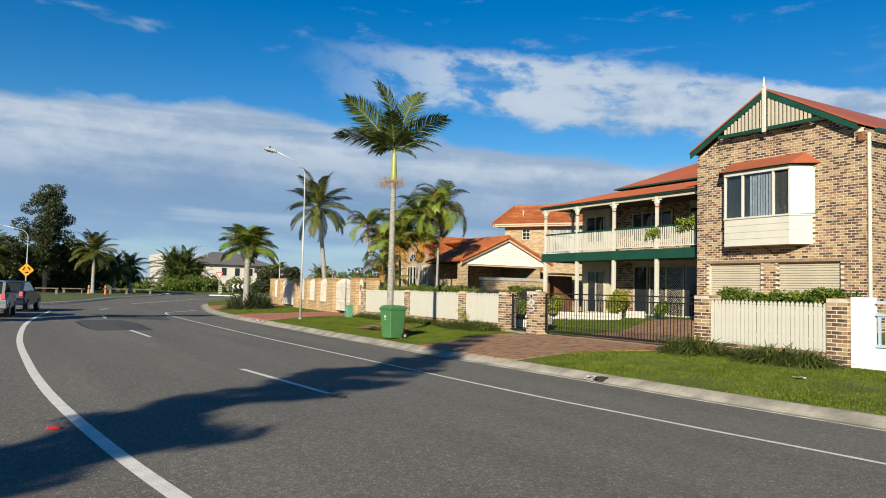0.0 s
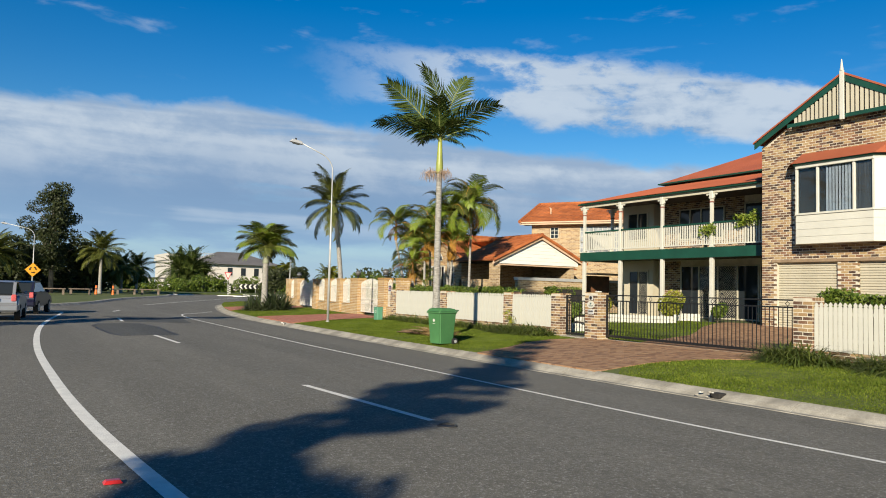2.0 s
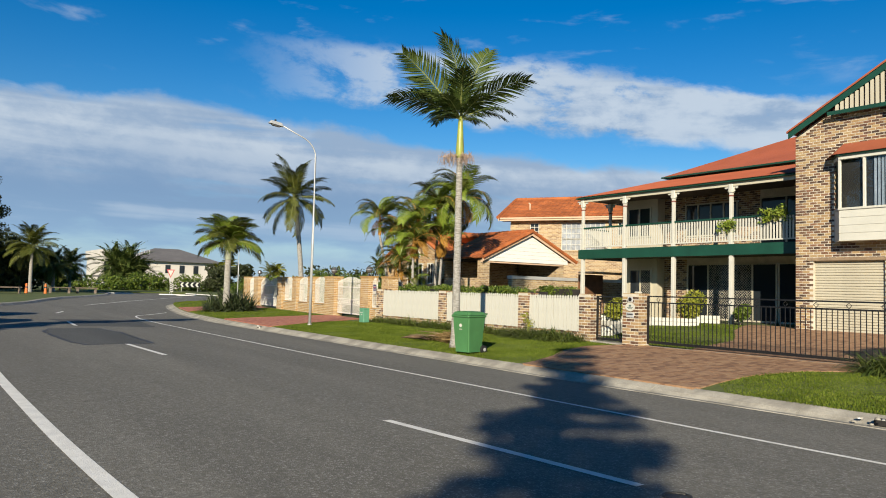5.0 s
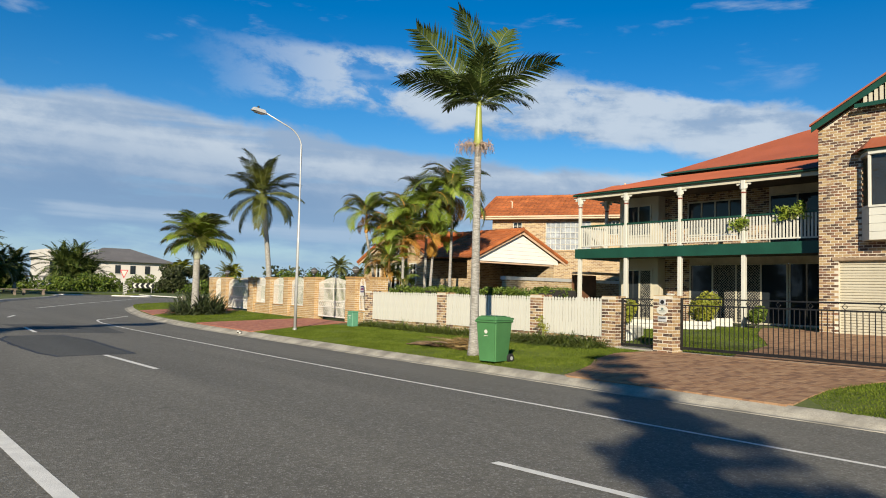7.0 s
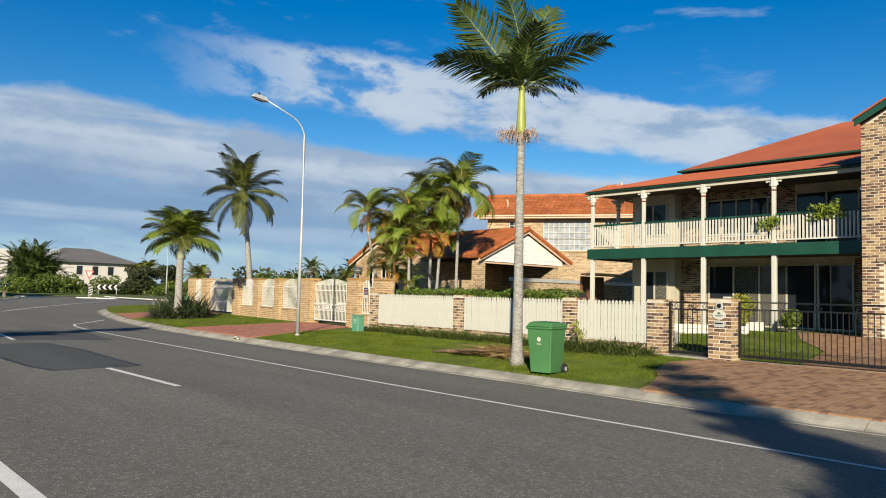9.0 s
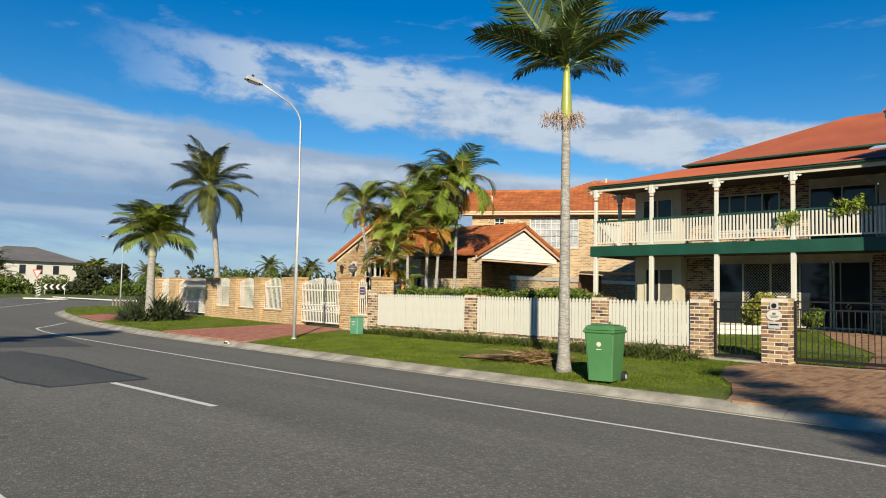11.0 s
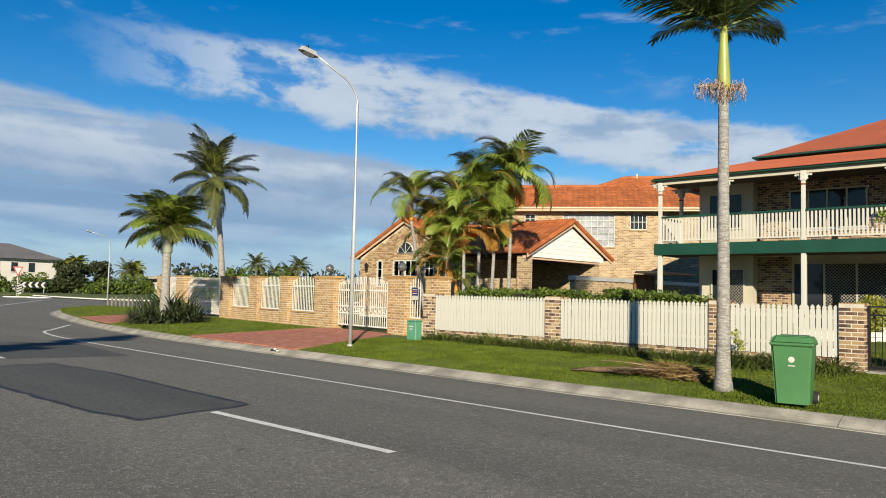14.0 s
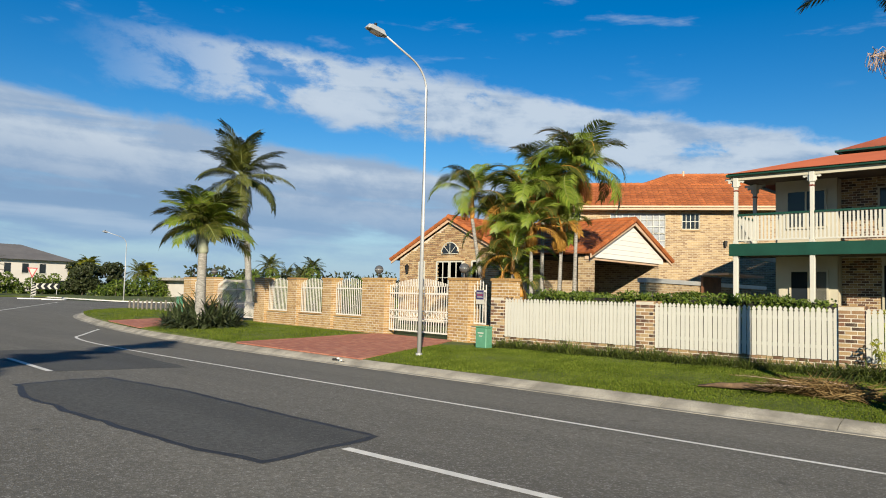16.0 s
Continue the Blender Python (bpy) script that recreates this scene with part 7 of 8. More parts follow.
slab("house_lawn", [(17, 112), (80, 112), (80, 210), (8, 210)], 0.176, M["grass_soil"], "lawn in front of the white house", "lawn")

# traffic islands of the roundabout
for k, (x, y, w, d) in enumerate(((27.1, 102.2, 1.6, 1.0), (21.8, 107.0, 1.6, 0.7), (27.8, 98.5, 1.2, 0.8))):
    isl = thing("traffic_island", Matrix.Translation((x, y, 0)), "low white-kerbed traffic island", "traffic island", "traffic islands")
    out = [(w * math.cos(a), d * math.sin(a)) for a in [i * math.pi / 10 for i in range(20)]]
    part("kerb_ring", prism(bmesh.new(), out, "z", 0, 0.10), M["paint"], isl)
    part("infill", prism(bmesh.new(), [(p[0] * 0.85, p[1] * 0.8) for p in out], "z", 0.09, 0.115), M["concrete"], isl)
M["sign_red"] = bpy.data.materials["sign_red"]
M["sign_yellow"] = material("sign_yellow", (0.75, 0.33, 0.02), 0.45, 0.08, 3, 30, 0)
gw_sign = thing("give_way_sign", Matrix.Translation((26.9, 102.5, 0.11)) @ Matrix.Rotation(radians(-12), 4, "Z") @ Matrix.Diagonal((0.8, 0.8, 1.0, 1)), "red and white triangular give way sign on a post", "sign")
part("post", cyl(bmesh.new(), (0, 0, 0), (0, 0, 3.0), 0.04, seg=8), M["steel"], gw_sign)
part("sign_face", prism(bmesh.new(), [(-0.62, 3.15), (0.62, 3.15), (0, 2.05)], "y", -0.06, -0.045), M["sign_red"], gw_sign)
part("white_field", prism(bmesh.new(), [(-0.42, 3.04), (0.42, 3.04), (0, 2.30)], "y", -0.068, -0.0615), M["white"], gw_sign)
hz = thing("hazard_marker", Matrix.Translation((27.0, 102.2, 0.11)) @ Matrix.Diagonal((0.8, 0.8, 1.0, 1)), "black and white striped hazard board below the sign", "sign")
part("post", cyl(bmesh.new(), (0, 0.0, -0.02), (0, 0.0, 1.2), 0.035, seg=8), M["steel"], hz)
part("board", box(bmesh.new(), -0.28, -0.05, 0.25, 0.28, -0.03, 1.4), M["white"], hz)
for k in range(4):
    part("stripe", prism(bmesh.new(), [(-0.27, 0.30 + k * 0.28), (0.27, 0.48 + k * 0.28), (0.27, 0.60 + k * 0.28), (-0.27, 0.42 + k * 0.28)], "y", -0.058, -0.052), M["black"], hz)
chev = thing("chevron_board", Matrix.Translation((36.9, 127.5, 0.17)) @ Matrix.Rotation(radians(-10), 4, "Z") @ Matrix.Diagonal((0.8, 0.95, 1.0, 1)), "long black board with white chevrons pointing along the road", "sign")
part("board", box(bmesh.new(), -2.0, -0.03, 0.7, 2.0, 0.03, 1.55), M["black"], chev)
for s in (-1.6, 1.6):
    part("post", cyl(bmesh.new(), (s, 0.06, 0), (s, 0.06, 1.5), 0.05, seg=8), M["steel"], chev)
for k in range(4):
    x = -1.9 + k * 0.98
    part("chevron", prism(bmesh.new(), [(x, 1.12), (x + 0.35, 1.5), (x + 0.75, 1.5), (x + 0.4, 1.12), (x + 0.75, 0.75), (x + 0.35, 0.75)], "y", -0.045, -0.035), M["white"], chev)
lp = street_lamp(2.95, 82.0, 6.6, 2.6, radians(180), "galvanised street lamp beside the park", 0.13)
ws = thing("warning_sign", Matrix.Translation((2.95, 81.85, 0.13)), "yellow diamond roundabout warning sign on the lamp post", "sign")
part("diamond", prism(bmesh.new(), [(-0.68, 2.4), (0, 1.72), (0.68, 2.4), (0, 3.08)], "y", -0.03, -0.01), M["sign_yellow"], ws)
for k in range(3):
    a0 = k * 2.094
    bm = bmesh.new()
    tube(bm, [(0.27 * math.cos(a0 + t * 0.25), -0.04, 2.4 + 0.27 * math.sin(a0 + t * 0.25)) for t in range(6)], [0.05, 0.05, 0.05, 0.05, 0.09, 0.01], 6)
    part("arrow", bm, M["black"], ws)
part("bracket", box(bmesh.new(), -0.05, -0.01, 2.0, 0.05, 0.12, 2.8), M["steel"], ws)


# broad trees
def tree(x, y, h, r, label, mat="leaf_gum", n=9000, seed=1, leaf=0.16, trunk_r=0.3, crown_lo=0.35, name="tree", blobs=26, z0=0.13):
    t = thing(name, Matrix.Translation((x, y, z0)), label, "tree", "trees")
    rng_ = random.Random(seed)
    bm = bmesh.new()
    tube(bm, [(0, 0, -0.1), (0.05 * h * rng_.uniform(-1, 1), 0, h * 0.35), (0.06 * h * rng_.uniform(-1, 1), 0.02 * h, h * 0.75)], [trunk_r, trunk_r * 0.7, trunk_r * 0.25], 9)
    part("trunk", bm, M["bark"], t)
    c = []
    for i in range(blobs):
        zz = rng_.uniform(crown_lo, 0.95)
        a, d = rng_.uniform(0, 6.28), r * rng_.uniform(0.15, 1.0) * math.sqrt(max(0.1, 1 - ((zz - 0.58) / 0.45) ** 2))
        c.append((d * math.cos(a), d * math.sin(a), zz * h))
    bm = bmesh.new()
    for p in c[::2]:
        tube(bm, [(0, 0, p[2] * 0.6), (p[0] * 0.5, p[1] * 0.5, p[2] * 0.85), p], [trunk_r * 0.3, trunk_r * 0.2, 0.02], 5)
    part("branching", bm, M["bark"], t)
    s = r * 0.36
    leaf_cloud("crown", c, (s, s, s * 0.8), n, leaf, mat, t, seed)
    return t


tree(5.2, 96, 12.6, 3.0, "tall dark gum tree with open crown in the park", n=20000, seed=9, leaf=0.13, crown_lo=0.25, blobs=60)
for i, (x, y, h, r, m) in enumerate(((0.0, 100, 6.0, 3.0, "leaf_gum"), (2.5, 104, 6.5, 3.2, "leaf_gum"), (7.6, 100, 5.8, 2.6, "leaf_gum"), (10.5, 108, 5.5, 2.6, "leaf_gum"), (13.5, 112, 5.0, 2.6, "leaf"), (-3, 106, 7.0, 3.6, "leaf_gum"), (-8, 110, 7.5, 4, "leaf_gum"), (16.4, 118, 4.0, 1.9, "leaf"), (5, 116, 6.0, 4, "leaf_gum"), (41.5, 127, 4.4, 2.6, "leaf_gum"), (47.0, 131, 4.6, 2.8, "leaf_gum"))):
    tree(x, y, h, r, "leafy park tree in shade" if m == "leaf_gum" else "rounded green park tree", m, 5000, 60 + i, 0.2, 0.16, 0.2)
for i, (x, y, h, n, s) in enumerate(((10.2, 95, 4.9, 36, 1.05), (-0.5, 92, 4.2, 34, 1.1), (-3.5, 98, 4.5, 34, 1.1), (13.6, 104, 3.2, 30, 0.9), (16.0, 108, 3.4, 30, 0.9))):
    palm(x, y, h, 0.2, 0.15, spray(n, 70 + i, -35, 85, (0.9 * s, 1.1 * s)), F_COCO, "coconut palm standing in the park", group="park palms")
F_DATE = [frond_mesh("frond", 3.2, 1.2, 0.55, 40, 0.06, 0.3, seed=61, mats=("frond", "rachis")), frond_mesh("frond", 3.2, 0.9, 0.55, 40, 0.06, 0.3, seed=62, mats=("frond", "rachis"))]
for x, y, h, s in ((27.6, 140, 3.9, 1.5), (30.2, 141, 4.2, 1.65), (28.9, 139.2, 2.6, 1.6), (32.0, 140.5, 2.6, 1.4)):
    palm(x, y, h, 0.45, 0.4, spray(54, int(x * 7), -35, 85, (0.85 * s, 1.05 * s)), F_DATE, "broad dark date palm in front of the white house", group="date palms")
F_GOLD = [frond_mesh("frond", 1.6, 1.3, 0.6, 50, 0.05, 0.7, seed=71, mats=("leaf_gold", "rachis"))]
for i, (x, y, h, s) in enumerate(((49.0, 149.0, 4.3, 1.5), (51.4, 150.5, 4.9, 1.7), (62.0, 151.0, 4.6, 1.5), (73.5, 128.5, 5.6, 1.0), (82.5, 128, 5.6, 1.0), (84, 138, 4.6, 1.0), (60, 150, 4.2, 1.0), (96, 150, 5, 1.1))):
    palm(x, y, h, 0.18, 0.14, spray(28, 90 + i, -40, 80, (0.8 * s, s)), F_COCO if i > 2 else F_GOLD, "far palm above the distant hedges", group="far palms", z0=-0.05 if y > 129 else 0.16)


# white rendered house beyond the roundabout
wh = thing("white_house", Matrix.Translation((-1.7, -5.69, -1.36)) @ Matrix.Diagonal((1.89, 1.89, 1.89, 1)), "white rendered two-storey house with grey hipped roof", "house")
M["render"] = material("white_render", (0.56, 0.52, 0.47), 0.7, 0.06, 0.6, 20, 0.05)
M["slate"] = material("grey_roof", (0.16, 0.15, 0.145), 0.7, 0.15, 0.8, 8, 0.1)
part("wall", box(bmesh.new(), 18.2, 97.0, 0.1, 22.0, 106, 4.4), M["render"], wh)
part("parapet", prism(bmesh.new(), [(18.0, 4.4), (22.2, 4.2), (22.2, 4.45), (18.0, 5.2)], "y", 96.9, 106), M["render"], wh)
part("wall", box(bmesh.new(), 22.0, 98.0, 0.1, 32.0, 108, 4.1), M["render"], wh)
bm = bmesh.new()
v = [bm.verts.new(p) for p in ((21.4, 97.4, 4.1), (32.8, 97.4, 4.1), (32.8, 108.6, 4.1), (21.4, 108.6, 4.1), (25.5, 103, 5.9), (28.6, 103, 5.9))]
for f in ((0, 1, 5, 4), (1, 2, 5), (2, 3, 4, 5), (3, 0, 4)):
    bm.faces.new([v[i] for i in f])
part("roof", bm, M["slate"], wh)
for x, y, z0, z1, w in ((18.5, 96.98, 2.3, 3.9, 0.5), (19.5, 96.98, 0.6, 2.2, 1.4), (27.3, 97.98, 2.7, 3.7, 0.6), (29.0, 97.98, 2.7, 3.7, 0.6), (30.6, 97.98, 0.6, 2.0, 1.0), (25.6, 97.98, 2.7, 3.7, 0.6), (24.0, 97.98, 0.5, 2.0, 1.2)):
    win = tagged(new("window"), "dark window")
    win.parent = wh
    part("pane", box(bmesh.new(), x, y - 0.03, z0, x + w, y, z1), M["glass"], win)
    part("window_frame", box(bmesh.new(), x - 0.06, y - 0.05, z0 - 0.08, x + w + 0.06, y - 0.031, z0), M["white"], win)
bm = bmesh.new()
for i in range(12):
    cyl(bm, (21.0 + i * 0.3, 100.5, 4.3), (21.0 + i * 0.3, 100.5, 5.5), 0.03, seg=5)
for z in (5.0, 5.5):
    cyl(bm, (21.0, 100.5, z), (24.3, 100.5, z), 0.035, seg=5)
part("roof_rail", bm, M["steel"], wh, "steel rail on the roof deck")
part("porch_roof", box(bmesh.new(), 15.6, 95.0, 2.0, 18.2, 98.0, 2.2), M["slate"], wh)
for x in (15.8, 16.9, 18.0):
    part("porch_post", box(bmesh.new(), x - 0.15, 95.1, 0.1, x + 0.15, 95.4, 2.0), M["render"], wh)
fh = thing("far_house", Matrix(), "low cream house with pale roof beyond the hedges", "house")
part("wall", box(bmesh.new(), 52, 118, 0, 66, 126, 2.6), M["render"], fh)
part("roof", box(bmesh.new(), 51, 117, 2.6, 67, 127, 3.0), M["concrete"], fh)


def shrubbery(name, pts, spread, n, size, mat, label, seed):
    s = thing(name, Matrix(), label, "shrubs", "shrub belts")
    rng_ = np.random.RandomState(seed)
    base = np.array(pts)
    c = []
    for p, q in zip(base, base[1:]):
        k = max(2, int(np.linalg.norm(q[:2] - p[:2]) / 0.9))
        for i in range(k):
            r = p + (q - p) * i / k
            hh = r[2] * rng_.uniform(0.55, 1.1)
            for z in np.arange(0.4, hh, 0.7):
                c.append((r[0] + rng_.uniform(-0.8, 0.8), r[1] + rng_.uniform(-0.8, 0.8), z))
    leaf_cloud("foliage", c, spread, n, size, mat, s, seed)
    bm = bmesh.new()
    for p in c[::6]:
        tube(bm, [(p[0], p[1], -0.1), (p[0] + 0.1, p[1], p[2])], 0.05, 4)
    part("stems", bm, M["bark"], s)
    return s


shrubbery("shrub_belt", [(41, 97.5, 1.5), (46, 98, 2.0), (52, 98, 2.8), (60, 97, 2.8), (72, 97, 2.6)], (0.9, 0.9, 0.6), 22000, 0.16, "leaf", "dense green shrubs on the far corner", 5)
shrubbery("shrub_belt", [(60, 130, 4.5), (80, 132, 5), (105, 128, 5), (140, 120, 6), (190, 100, 7)], (1.6, 1.6, 1.0), 16000, 0.4, "leaf_gum", "distant dark tree belt", 6)
shrubbery("shrub_belt", [(18, 133, 2.0), (25, 130, 2.4), (33, 131, 2.6), (38, 130.5, 3.2), (44, 131, 3.0)], (0.95, 0.95, 0.7), 11000, 0.19, "leaf", "low hedge in front of the white house", 7)
shrubbery("shrub_belt", [(-30, 120, 6), (-12, 118, 6), (0, 120, 5.5), (9, 122, 4.6), (15, 124, 3.4)], (1.5, 1.5, 1.0), 14000, 0.35, "leaf_gum", "dark tree belt behind the park", 8)
shrubbery("shrub_belt", [(22.5, 47, 2.3), (24.5, 52, 2.4), (27, 60, 2.5), (30, 66, 2.6)], (0.5, 0.5, 0.5), 9000, 0.09, "leaf", "green garden shrubs behind the tan wall", 9)
shrubbery("shrub_belt", [(19.6, 40.5, 2.5), (20.5, 44, 2.4), (22, 47, 2.3)], (0.35, 0.35, 0.4), 4000, 0.08, "leaf", "green garden shrubs behind the tan wall", 10)

shrubbery("shrub_belt", [(42, 122, 2.0), (48, 124, 2.6), (56, 122, 3.2), (66, 120, 3.4), (78, 118, 3.2)], (1.1, 1.1, 0.8), 14000, 0.2, "leaf", "green shrubs beyond the corner lawn", 11)

# park furniture
for i, (x, y) in enumerate(((5.0, 86.0), (7.6, 87.5), (12.8, 93.0), (15.6, 94.0))):
    b = thing("park_bench", Matrix.Translation((x, y, 0.13)), "low dark timber bench in the park", "bench", "park benches")
    part("seat", box(bmesh.new(), -1.1, -0.25, 0.55, 1.1, 0.25, 0.65), M["bark"], b)
    for s in (-0.9, 0.9):
        part("leg", box(bmesh.new(), s - 0.1, -0.2, -0.1, s + 0.1, 0.2, 0.55), M["bark"], b)
M["orange"] = material("orange_plastic", (0.7, 0.16, 0.02), 0.5, 0.1, 3, 30, 0)
for x, y in ((9.4, 90.5), (11.0, 89.5)):
    b = thing("bollard", Matrix.Translation((x, y, 0.13)), "orange plastic bollard with dark band", "bollard", "bollards")
    part("post", cyl(bmesh.new(), (0, 0, 0), (0, 0, 1.0), 0.16, 0.10, 10), M["orange"], b)
    part("band", cyl(bmesh.new(), (0, 0, 0.55), (0, 0, 0.68), 0.145, 0.135, 10), M["black"], b)
# timber post fence by the corner
M["weathered"] = material("weathered_timber", (0.20, 0.18, 0.15), 0.9, 0.35, 3, 30, 0.3)
pf = thing("post_fence", Matrix(), "row of short weathered timber posts", "fence")
for i in range(11):
    t = i / 10
    x, y = 20.95 - 0.2 * t, 66.0 - 6.5 * t
    part("post", cyl(bmesh.new(), (x, y, 0.1), (x, y, 0.68 + 0.06 * (i % 3)), 0.075, 0.065, 8), M["weathered"], pf)
gb = thing("service_pillar", Matrix.Translation((20.6, 58.6, Z_TURF)), "green service pillar beside timber posts", "service box")
part("cabinet_body", box(bmesh.new(), -0.2, -0.2, 0, 0.2, 0.2, 0.85, bevel=0.03), M["box_green"], gb)
part("cabinet_lid", box(bmesh.new(), -0.22, -0.22, 0.85, 0.22, 0.22, 0.92, bevel=0.03), M["box_green"], gb)


# ---- parked cars ----
def car(x, y, ang, paint, label):
    """A small hatchback: pressed body, glasshouse, lamps, wheels. Nose along +y."""
    c = thing("car", Matrix.Translation((x, y, 0.0)) @ Matrix.Rotation(ang, 4, "Z"), label, "car", "parked cars")
    prof = [(-2.05, 0.35), (-2.08, 0.62), (-2.02, 0.92), (-1.75, 1.02), (0.95, 1.0), (1.75, 0.86), (2.05, 0.68), (2.08, 0.35)]
    bm = bmesh.new()
    prism(bm, prof, "x", -0.85, 0.85)
    bmesh.ops.bevel(bm, geom=bm.edges[:], offset=0.07, segments=2, affect="EDGES")
    part("body", bm, paint, c)
    bm = bmesh.new()
    prism(bm, [(-1.92, 0.98), (-1.62, 1.44), (-1.2, 1.5), (0.1, 1.47), (0.95, 0.98)], "x", -0.74, 0.74)
    for v in bm.verts:
        if v.co.z > 1.3:
            v.co.x *= 0.84
    bmesh.ops.bevel(bm, geom=bm.edges[:], offset=0.04, segments=2, affect="EDGES")
    part("glasshouse", bm, M["glass"], c, "dark tinted glass")
    bm = bmesh.new()
    prism(bm, [(-1.66, 1.45), (-1.2, 1.515), (0.12, 1.485), (0.2, 1.44)], "x", -0.64, 0.64)
    part("roof", bm, paint, c)
    for s in (-1, 1):
        part("tail_lamp", box(bmesh.new(), s * 0.68 - 0.09, -2.09, 0.74, s * 0.68 + 0.09, -1.95, 1.0, bevel=0.03), M["sign_red"], c, "red tail lamp")
        part("mirror", box(bmesh.new(), s * 0.9 - 0.08, 0.5, 0.98, s * 0.9 + 0.08, 0.62, 1.1, bevel=0.03), paint, c)
        for yy in (-1.3, 1.3):
            w = part("wheel", cyl(bmesh.new(), (s * 0.68, yy, 0.31), (s * 0.87, yy, 0.31), 0.31, seg=22), M["rubber"], c)
            part("rim", cyl(bmesh.new(), (s * 0.872, yy, 0.31), (s * 0.885, yy, 0.31), 0.2, seg=16), M["steel"], w)
        part("pillar", prism(bmesh.new(), [(-1.93, 0.98), (-1.66, 1.46), (-1.50, 1.46), (-1.72, 0.98)], "x", s * 0.66 - 0.05, s * 0.66 + 0.05), paint, c)
    part("bumper", box(bmesh.new(), -0.84, -2.14, 0.36, 0.84, -2.0, 0.62, bevel=0.05), paint, c)
    part("number_plate", box(bmesh.new(), -0.2, -2.115, 0.74, 0.2, -2.09, 0.86), M["white"], c)
    part("lettering_bar", box(bmesh.new(), -0.14, -2.12, 0.78, 0.14, -2.116, 0.82), M["black"], c)
    return c


car(0.55, 35.4, radians(-5), material("silver_paint", (0.30, 0.31, 0.33), 0.35, 0.04, 2, 40, 0, metal=0.5), "silver hatchback parked beside the park")
car(1.55, 41.6, radians(-12), material("navy_car_paint", (0.008, 0.010, 0.030), 0.3, 0.05, 2, 40, 0, metal=0.1), "dark blue hatchback parked beside the park")

# tall pines on the park side whose shadows lie across the road
M["needle"] = leaf_material("pine_needle", (0.025, 0.05, 0.015), (0.05, 0.08, 0.02), 0.6, 0.2)


def pine(x, y, h, r, label, seed):
    """A slim pine with whorls of level branches."""
    t = thing("pine_tree", Matrix.Translation((x, y, 0.13)), label, "tree", "park pines")
    part("trunk", tube(bmesh.new(), [(0, 0, -0.1), (0, 0, h * 0.5), (0, 0, h)], [0.26, 0.15, 0.02], 10), M["bark"], t)
    rng_ = random.Random(seed)
    c, bm, z = [], bmesh.new(), h * 0.3
    while z < h - 0.15:
        reach = r * (0.25 + 0.75 * min(1.0, (h - z) / (h * 0.45)))
        for k in range(5):
            a = rng_.uniform(0, 6.28)
            L = reach * rng_.uniform(0.5, 1.4)
            tip = (L * math.cos(a), L * math.sin(a), z + 0.15 * L)
            tube(bm, [(0, 0, z), tip], [0.03, 0.01], 4)
            for q in range(3):
                s_ = 0.35 + 0.33 * q
                c.append((tip[0] * s_, tip[1] * s_, z + 0.15 * L * s_))
        z += rng_.uniform(0.38, 0.62)
    part("branches", bm, M["bark"], t)
    leaf_cloud("foliage", c, (0.27, 0.27, 0.16), 19000, 0.10, "needle", t, seed, aspect=0.45)
    return t


pine(-9.4, -3.6, 13.0, 0.95, "slim dark pine on the park side", 1)
pine(-10.9, 20.4, 12.0, 0.95, "slim dark pine on the park side", 2)
for i in range(16):
    tree(-34 + 5 * math.sin(i * 2.1), -45 + i * 7.5, 7.0 + math.sin(i * 1.7), 4.2, "dark leafy tree along the park", "leaf_gum", 2600, 200 + i, 0.34, 0.2, 0.12, blobs=30)

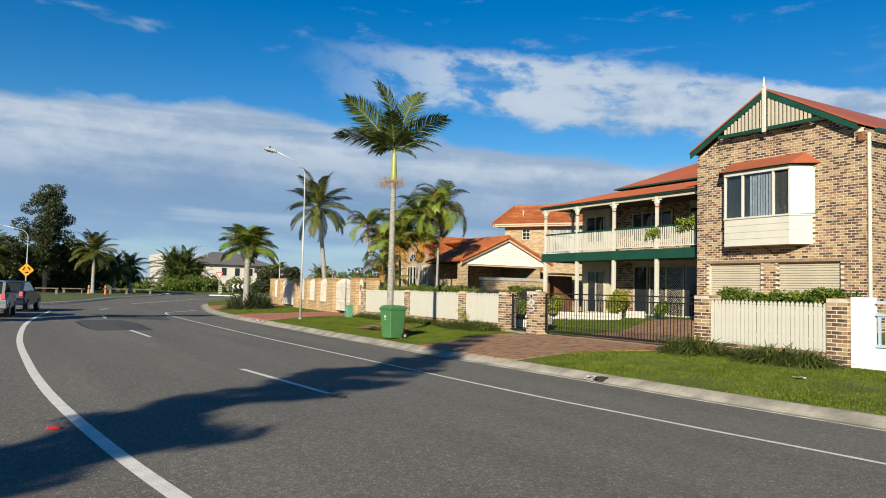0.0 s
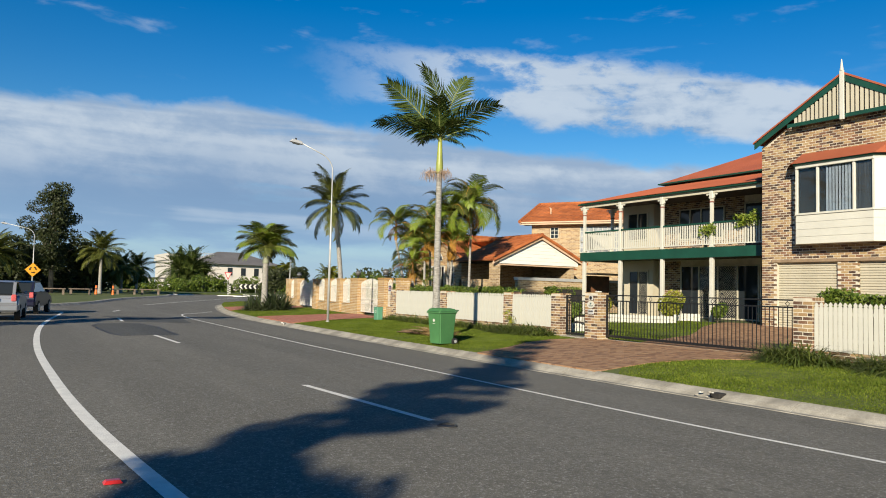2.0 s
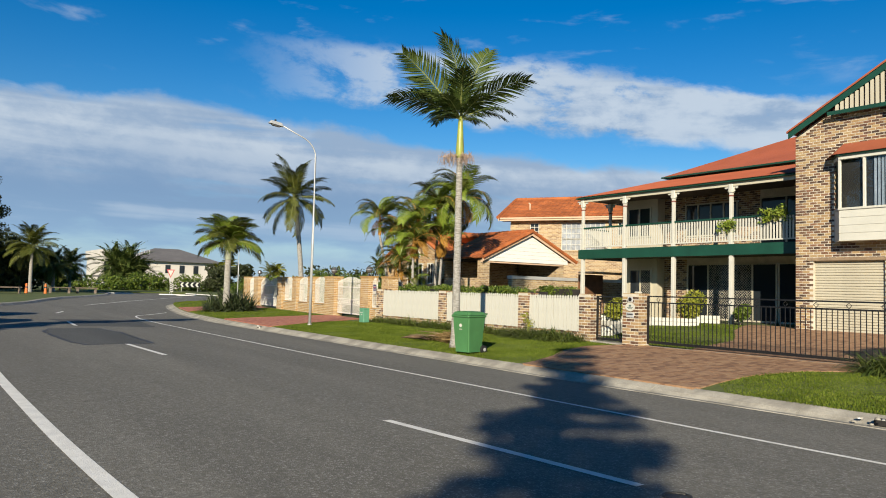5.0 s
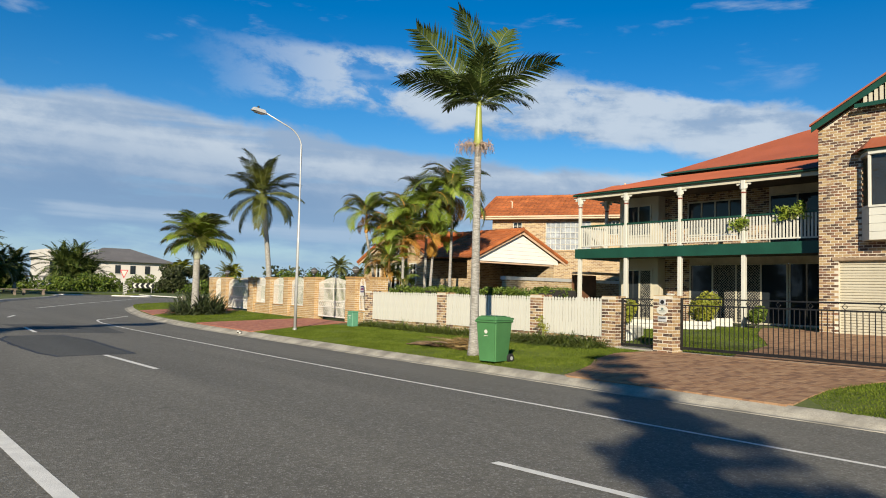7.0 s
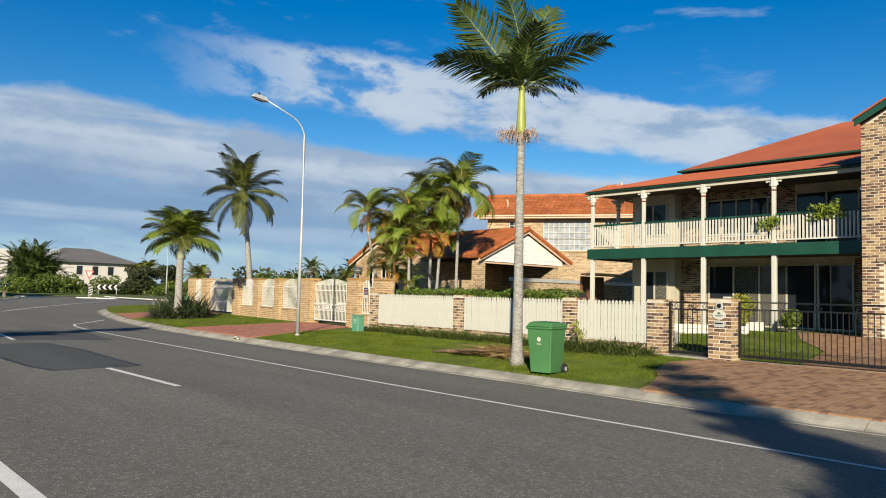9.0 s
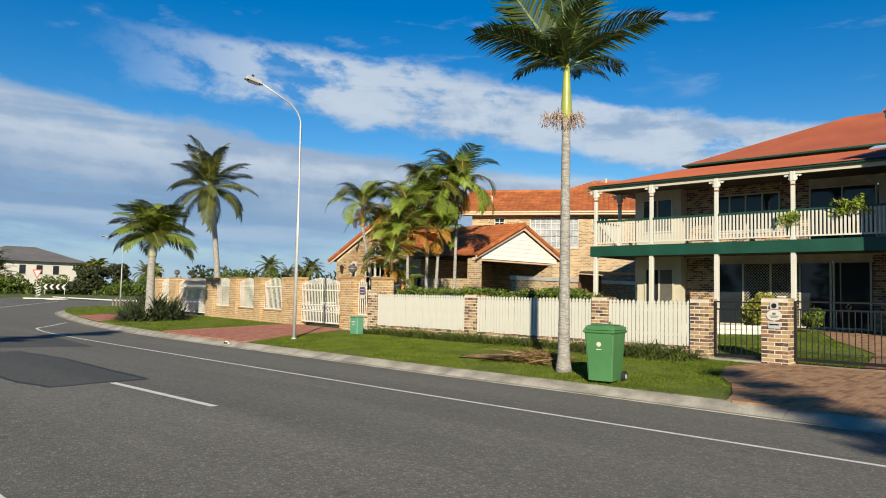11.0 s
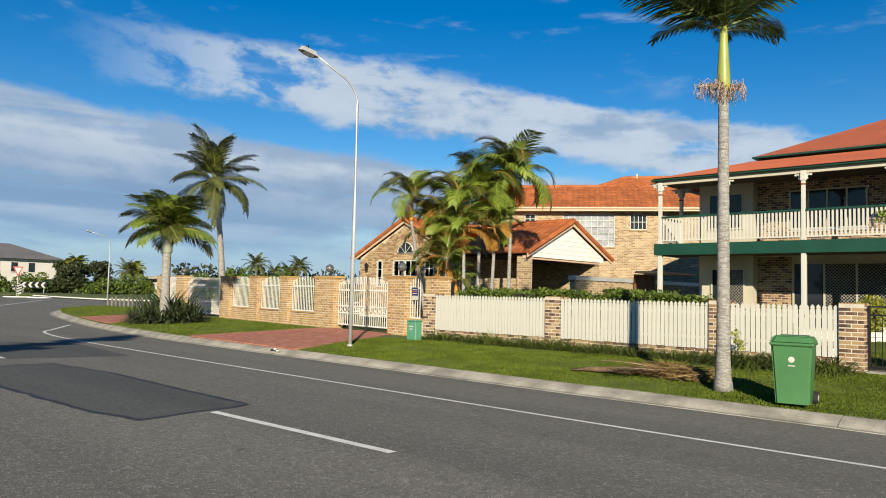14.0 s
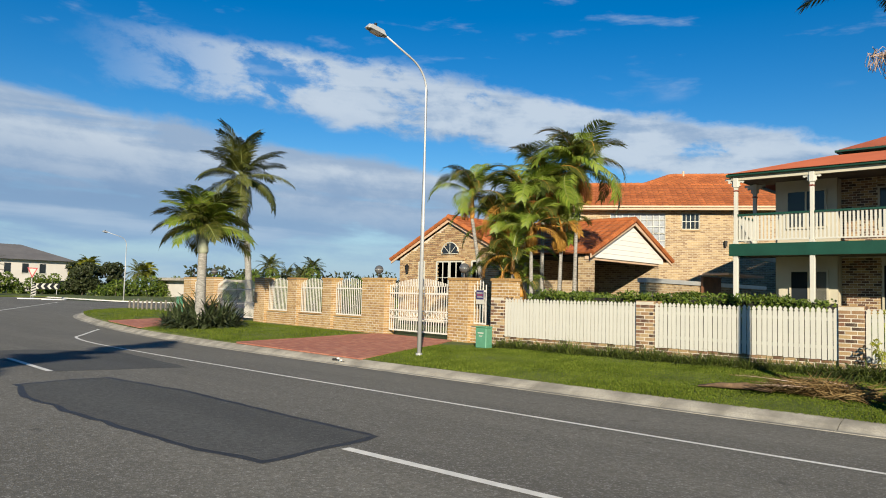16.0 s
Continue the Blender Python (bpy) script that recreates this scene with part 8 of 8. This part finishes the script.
# small marks on the road: a red reflector, a cover
rf = thing("road_reflector", Matrix.Translation((1.53, 7.75, 0.006)), "small red raised road reflector", "reflector")
part("reflector_body", taper(bmesh.new(), 0, 0.025, 0.14, 0.10, 0.10, 0.06, 0.01), material("red_reflector", (0.6, 0.03, 0.03), 0.3, 0.1, 3, 30, 0), rf)
cv = thing("valve_cover", Matrix.Translation((5.24, 8.83, road_z(5.24, 8.8))), "round iron valve cover set in the asphalt", "cover")
part("ring", tube(bmesh.new(), [(0.11 * math.cos(a), 0.11 * math.sin(a), 0.004) for a in [k * math.pi / 10 for k in range(21)]], 0.012, 6), M["tar"], cv)
part("plate", cyl(bmesh.new(), (0, 0, -0.02), (0, 0, 0.004), 0.10, seg=20), M["tar"], cv)


# stormwater outlets broken through the kerb, with chipped concrete beside them
def kerb_outlet(x, y, ang, seed):
    o = thing("kerb_outlet", Matrix.Translation((x, y, road_z(x, y))) @ Matrix.Rotation(ang, 4, "Z"), "dark stormwater outlet in the kerb with chipped concrete", "drain", "kerb outlets")
    # solid block painted near-black as the shaded opening; the kerb isn't cut
    part("outlet_slot", box(bmesh.new(), 0.20, -0.10, 0.012, 0.40, 0.10, 0.100, bevel=0.01), M["dark"], o)
    rk = random.Random(seed)
    for k in range(7):
        bm = bmesh.new()
        bmesh.ops.create_icosphere(bm, subdivisions=1, radius=rk.uniform(0.025, 0.055))
        for vtx in bm.verts:
            vtx.co *= rk.uniform(0.6, 1.2)
            vtx.co.z *= 0.55
        part("chip", bm, M["paint"] if k % 2 else M["concrete"], o).location = (rk.uniform(-0.05, 0.3), rk.uniform(-0.45, 0.40), 0.035 + 0.05 * (k % 3))
    return o


for k, (x, y, ang) in enumerate(((11.12, 9.95, 0.02), (11.32, 33.4, 0.05))):
    kerb_outlet(x, y, ang, k + 3)
lit = thing("paper_scrap", Matrix.Translation((13.9, 7.3, verge_z(13.9, 7.3) + 0.03)), "small white scrap of paper on the grass", "litter")
bm = bmesh.new()
bmesh.ops.create_grid(bm, x_segments=4, y_segments=3, size=0.09)
rk = random.Random(2)
for vtx in bm.verts:
    vtx.co.z = rk.uniform(0, 0.035)
bmesh.ops.solidify(bm, geom=bm.faces[:], thickness=0.003)
part("scrap", bm, M["white"], lit)
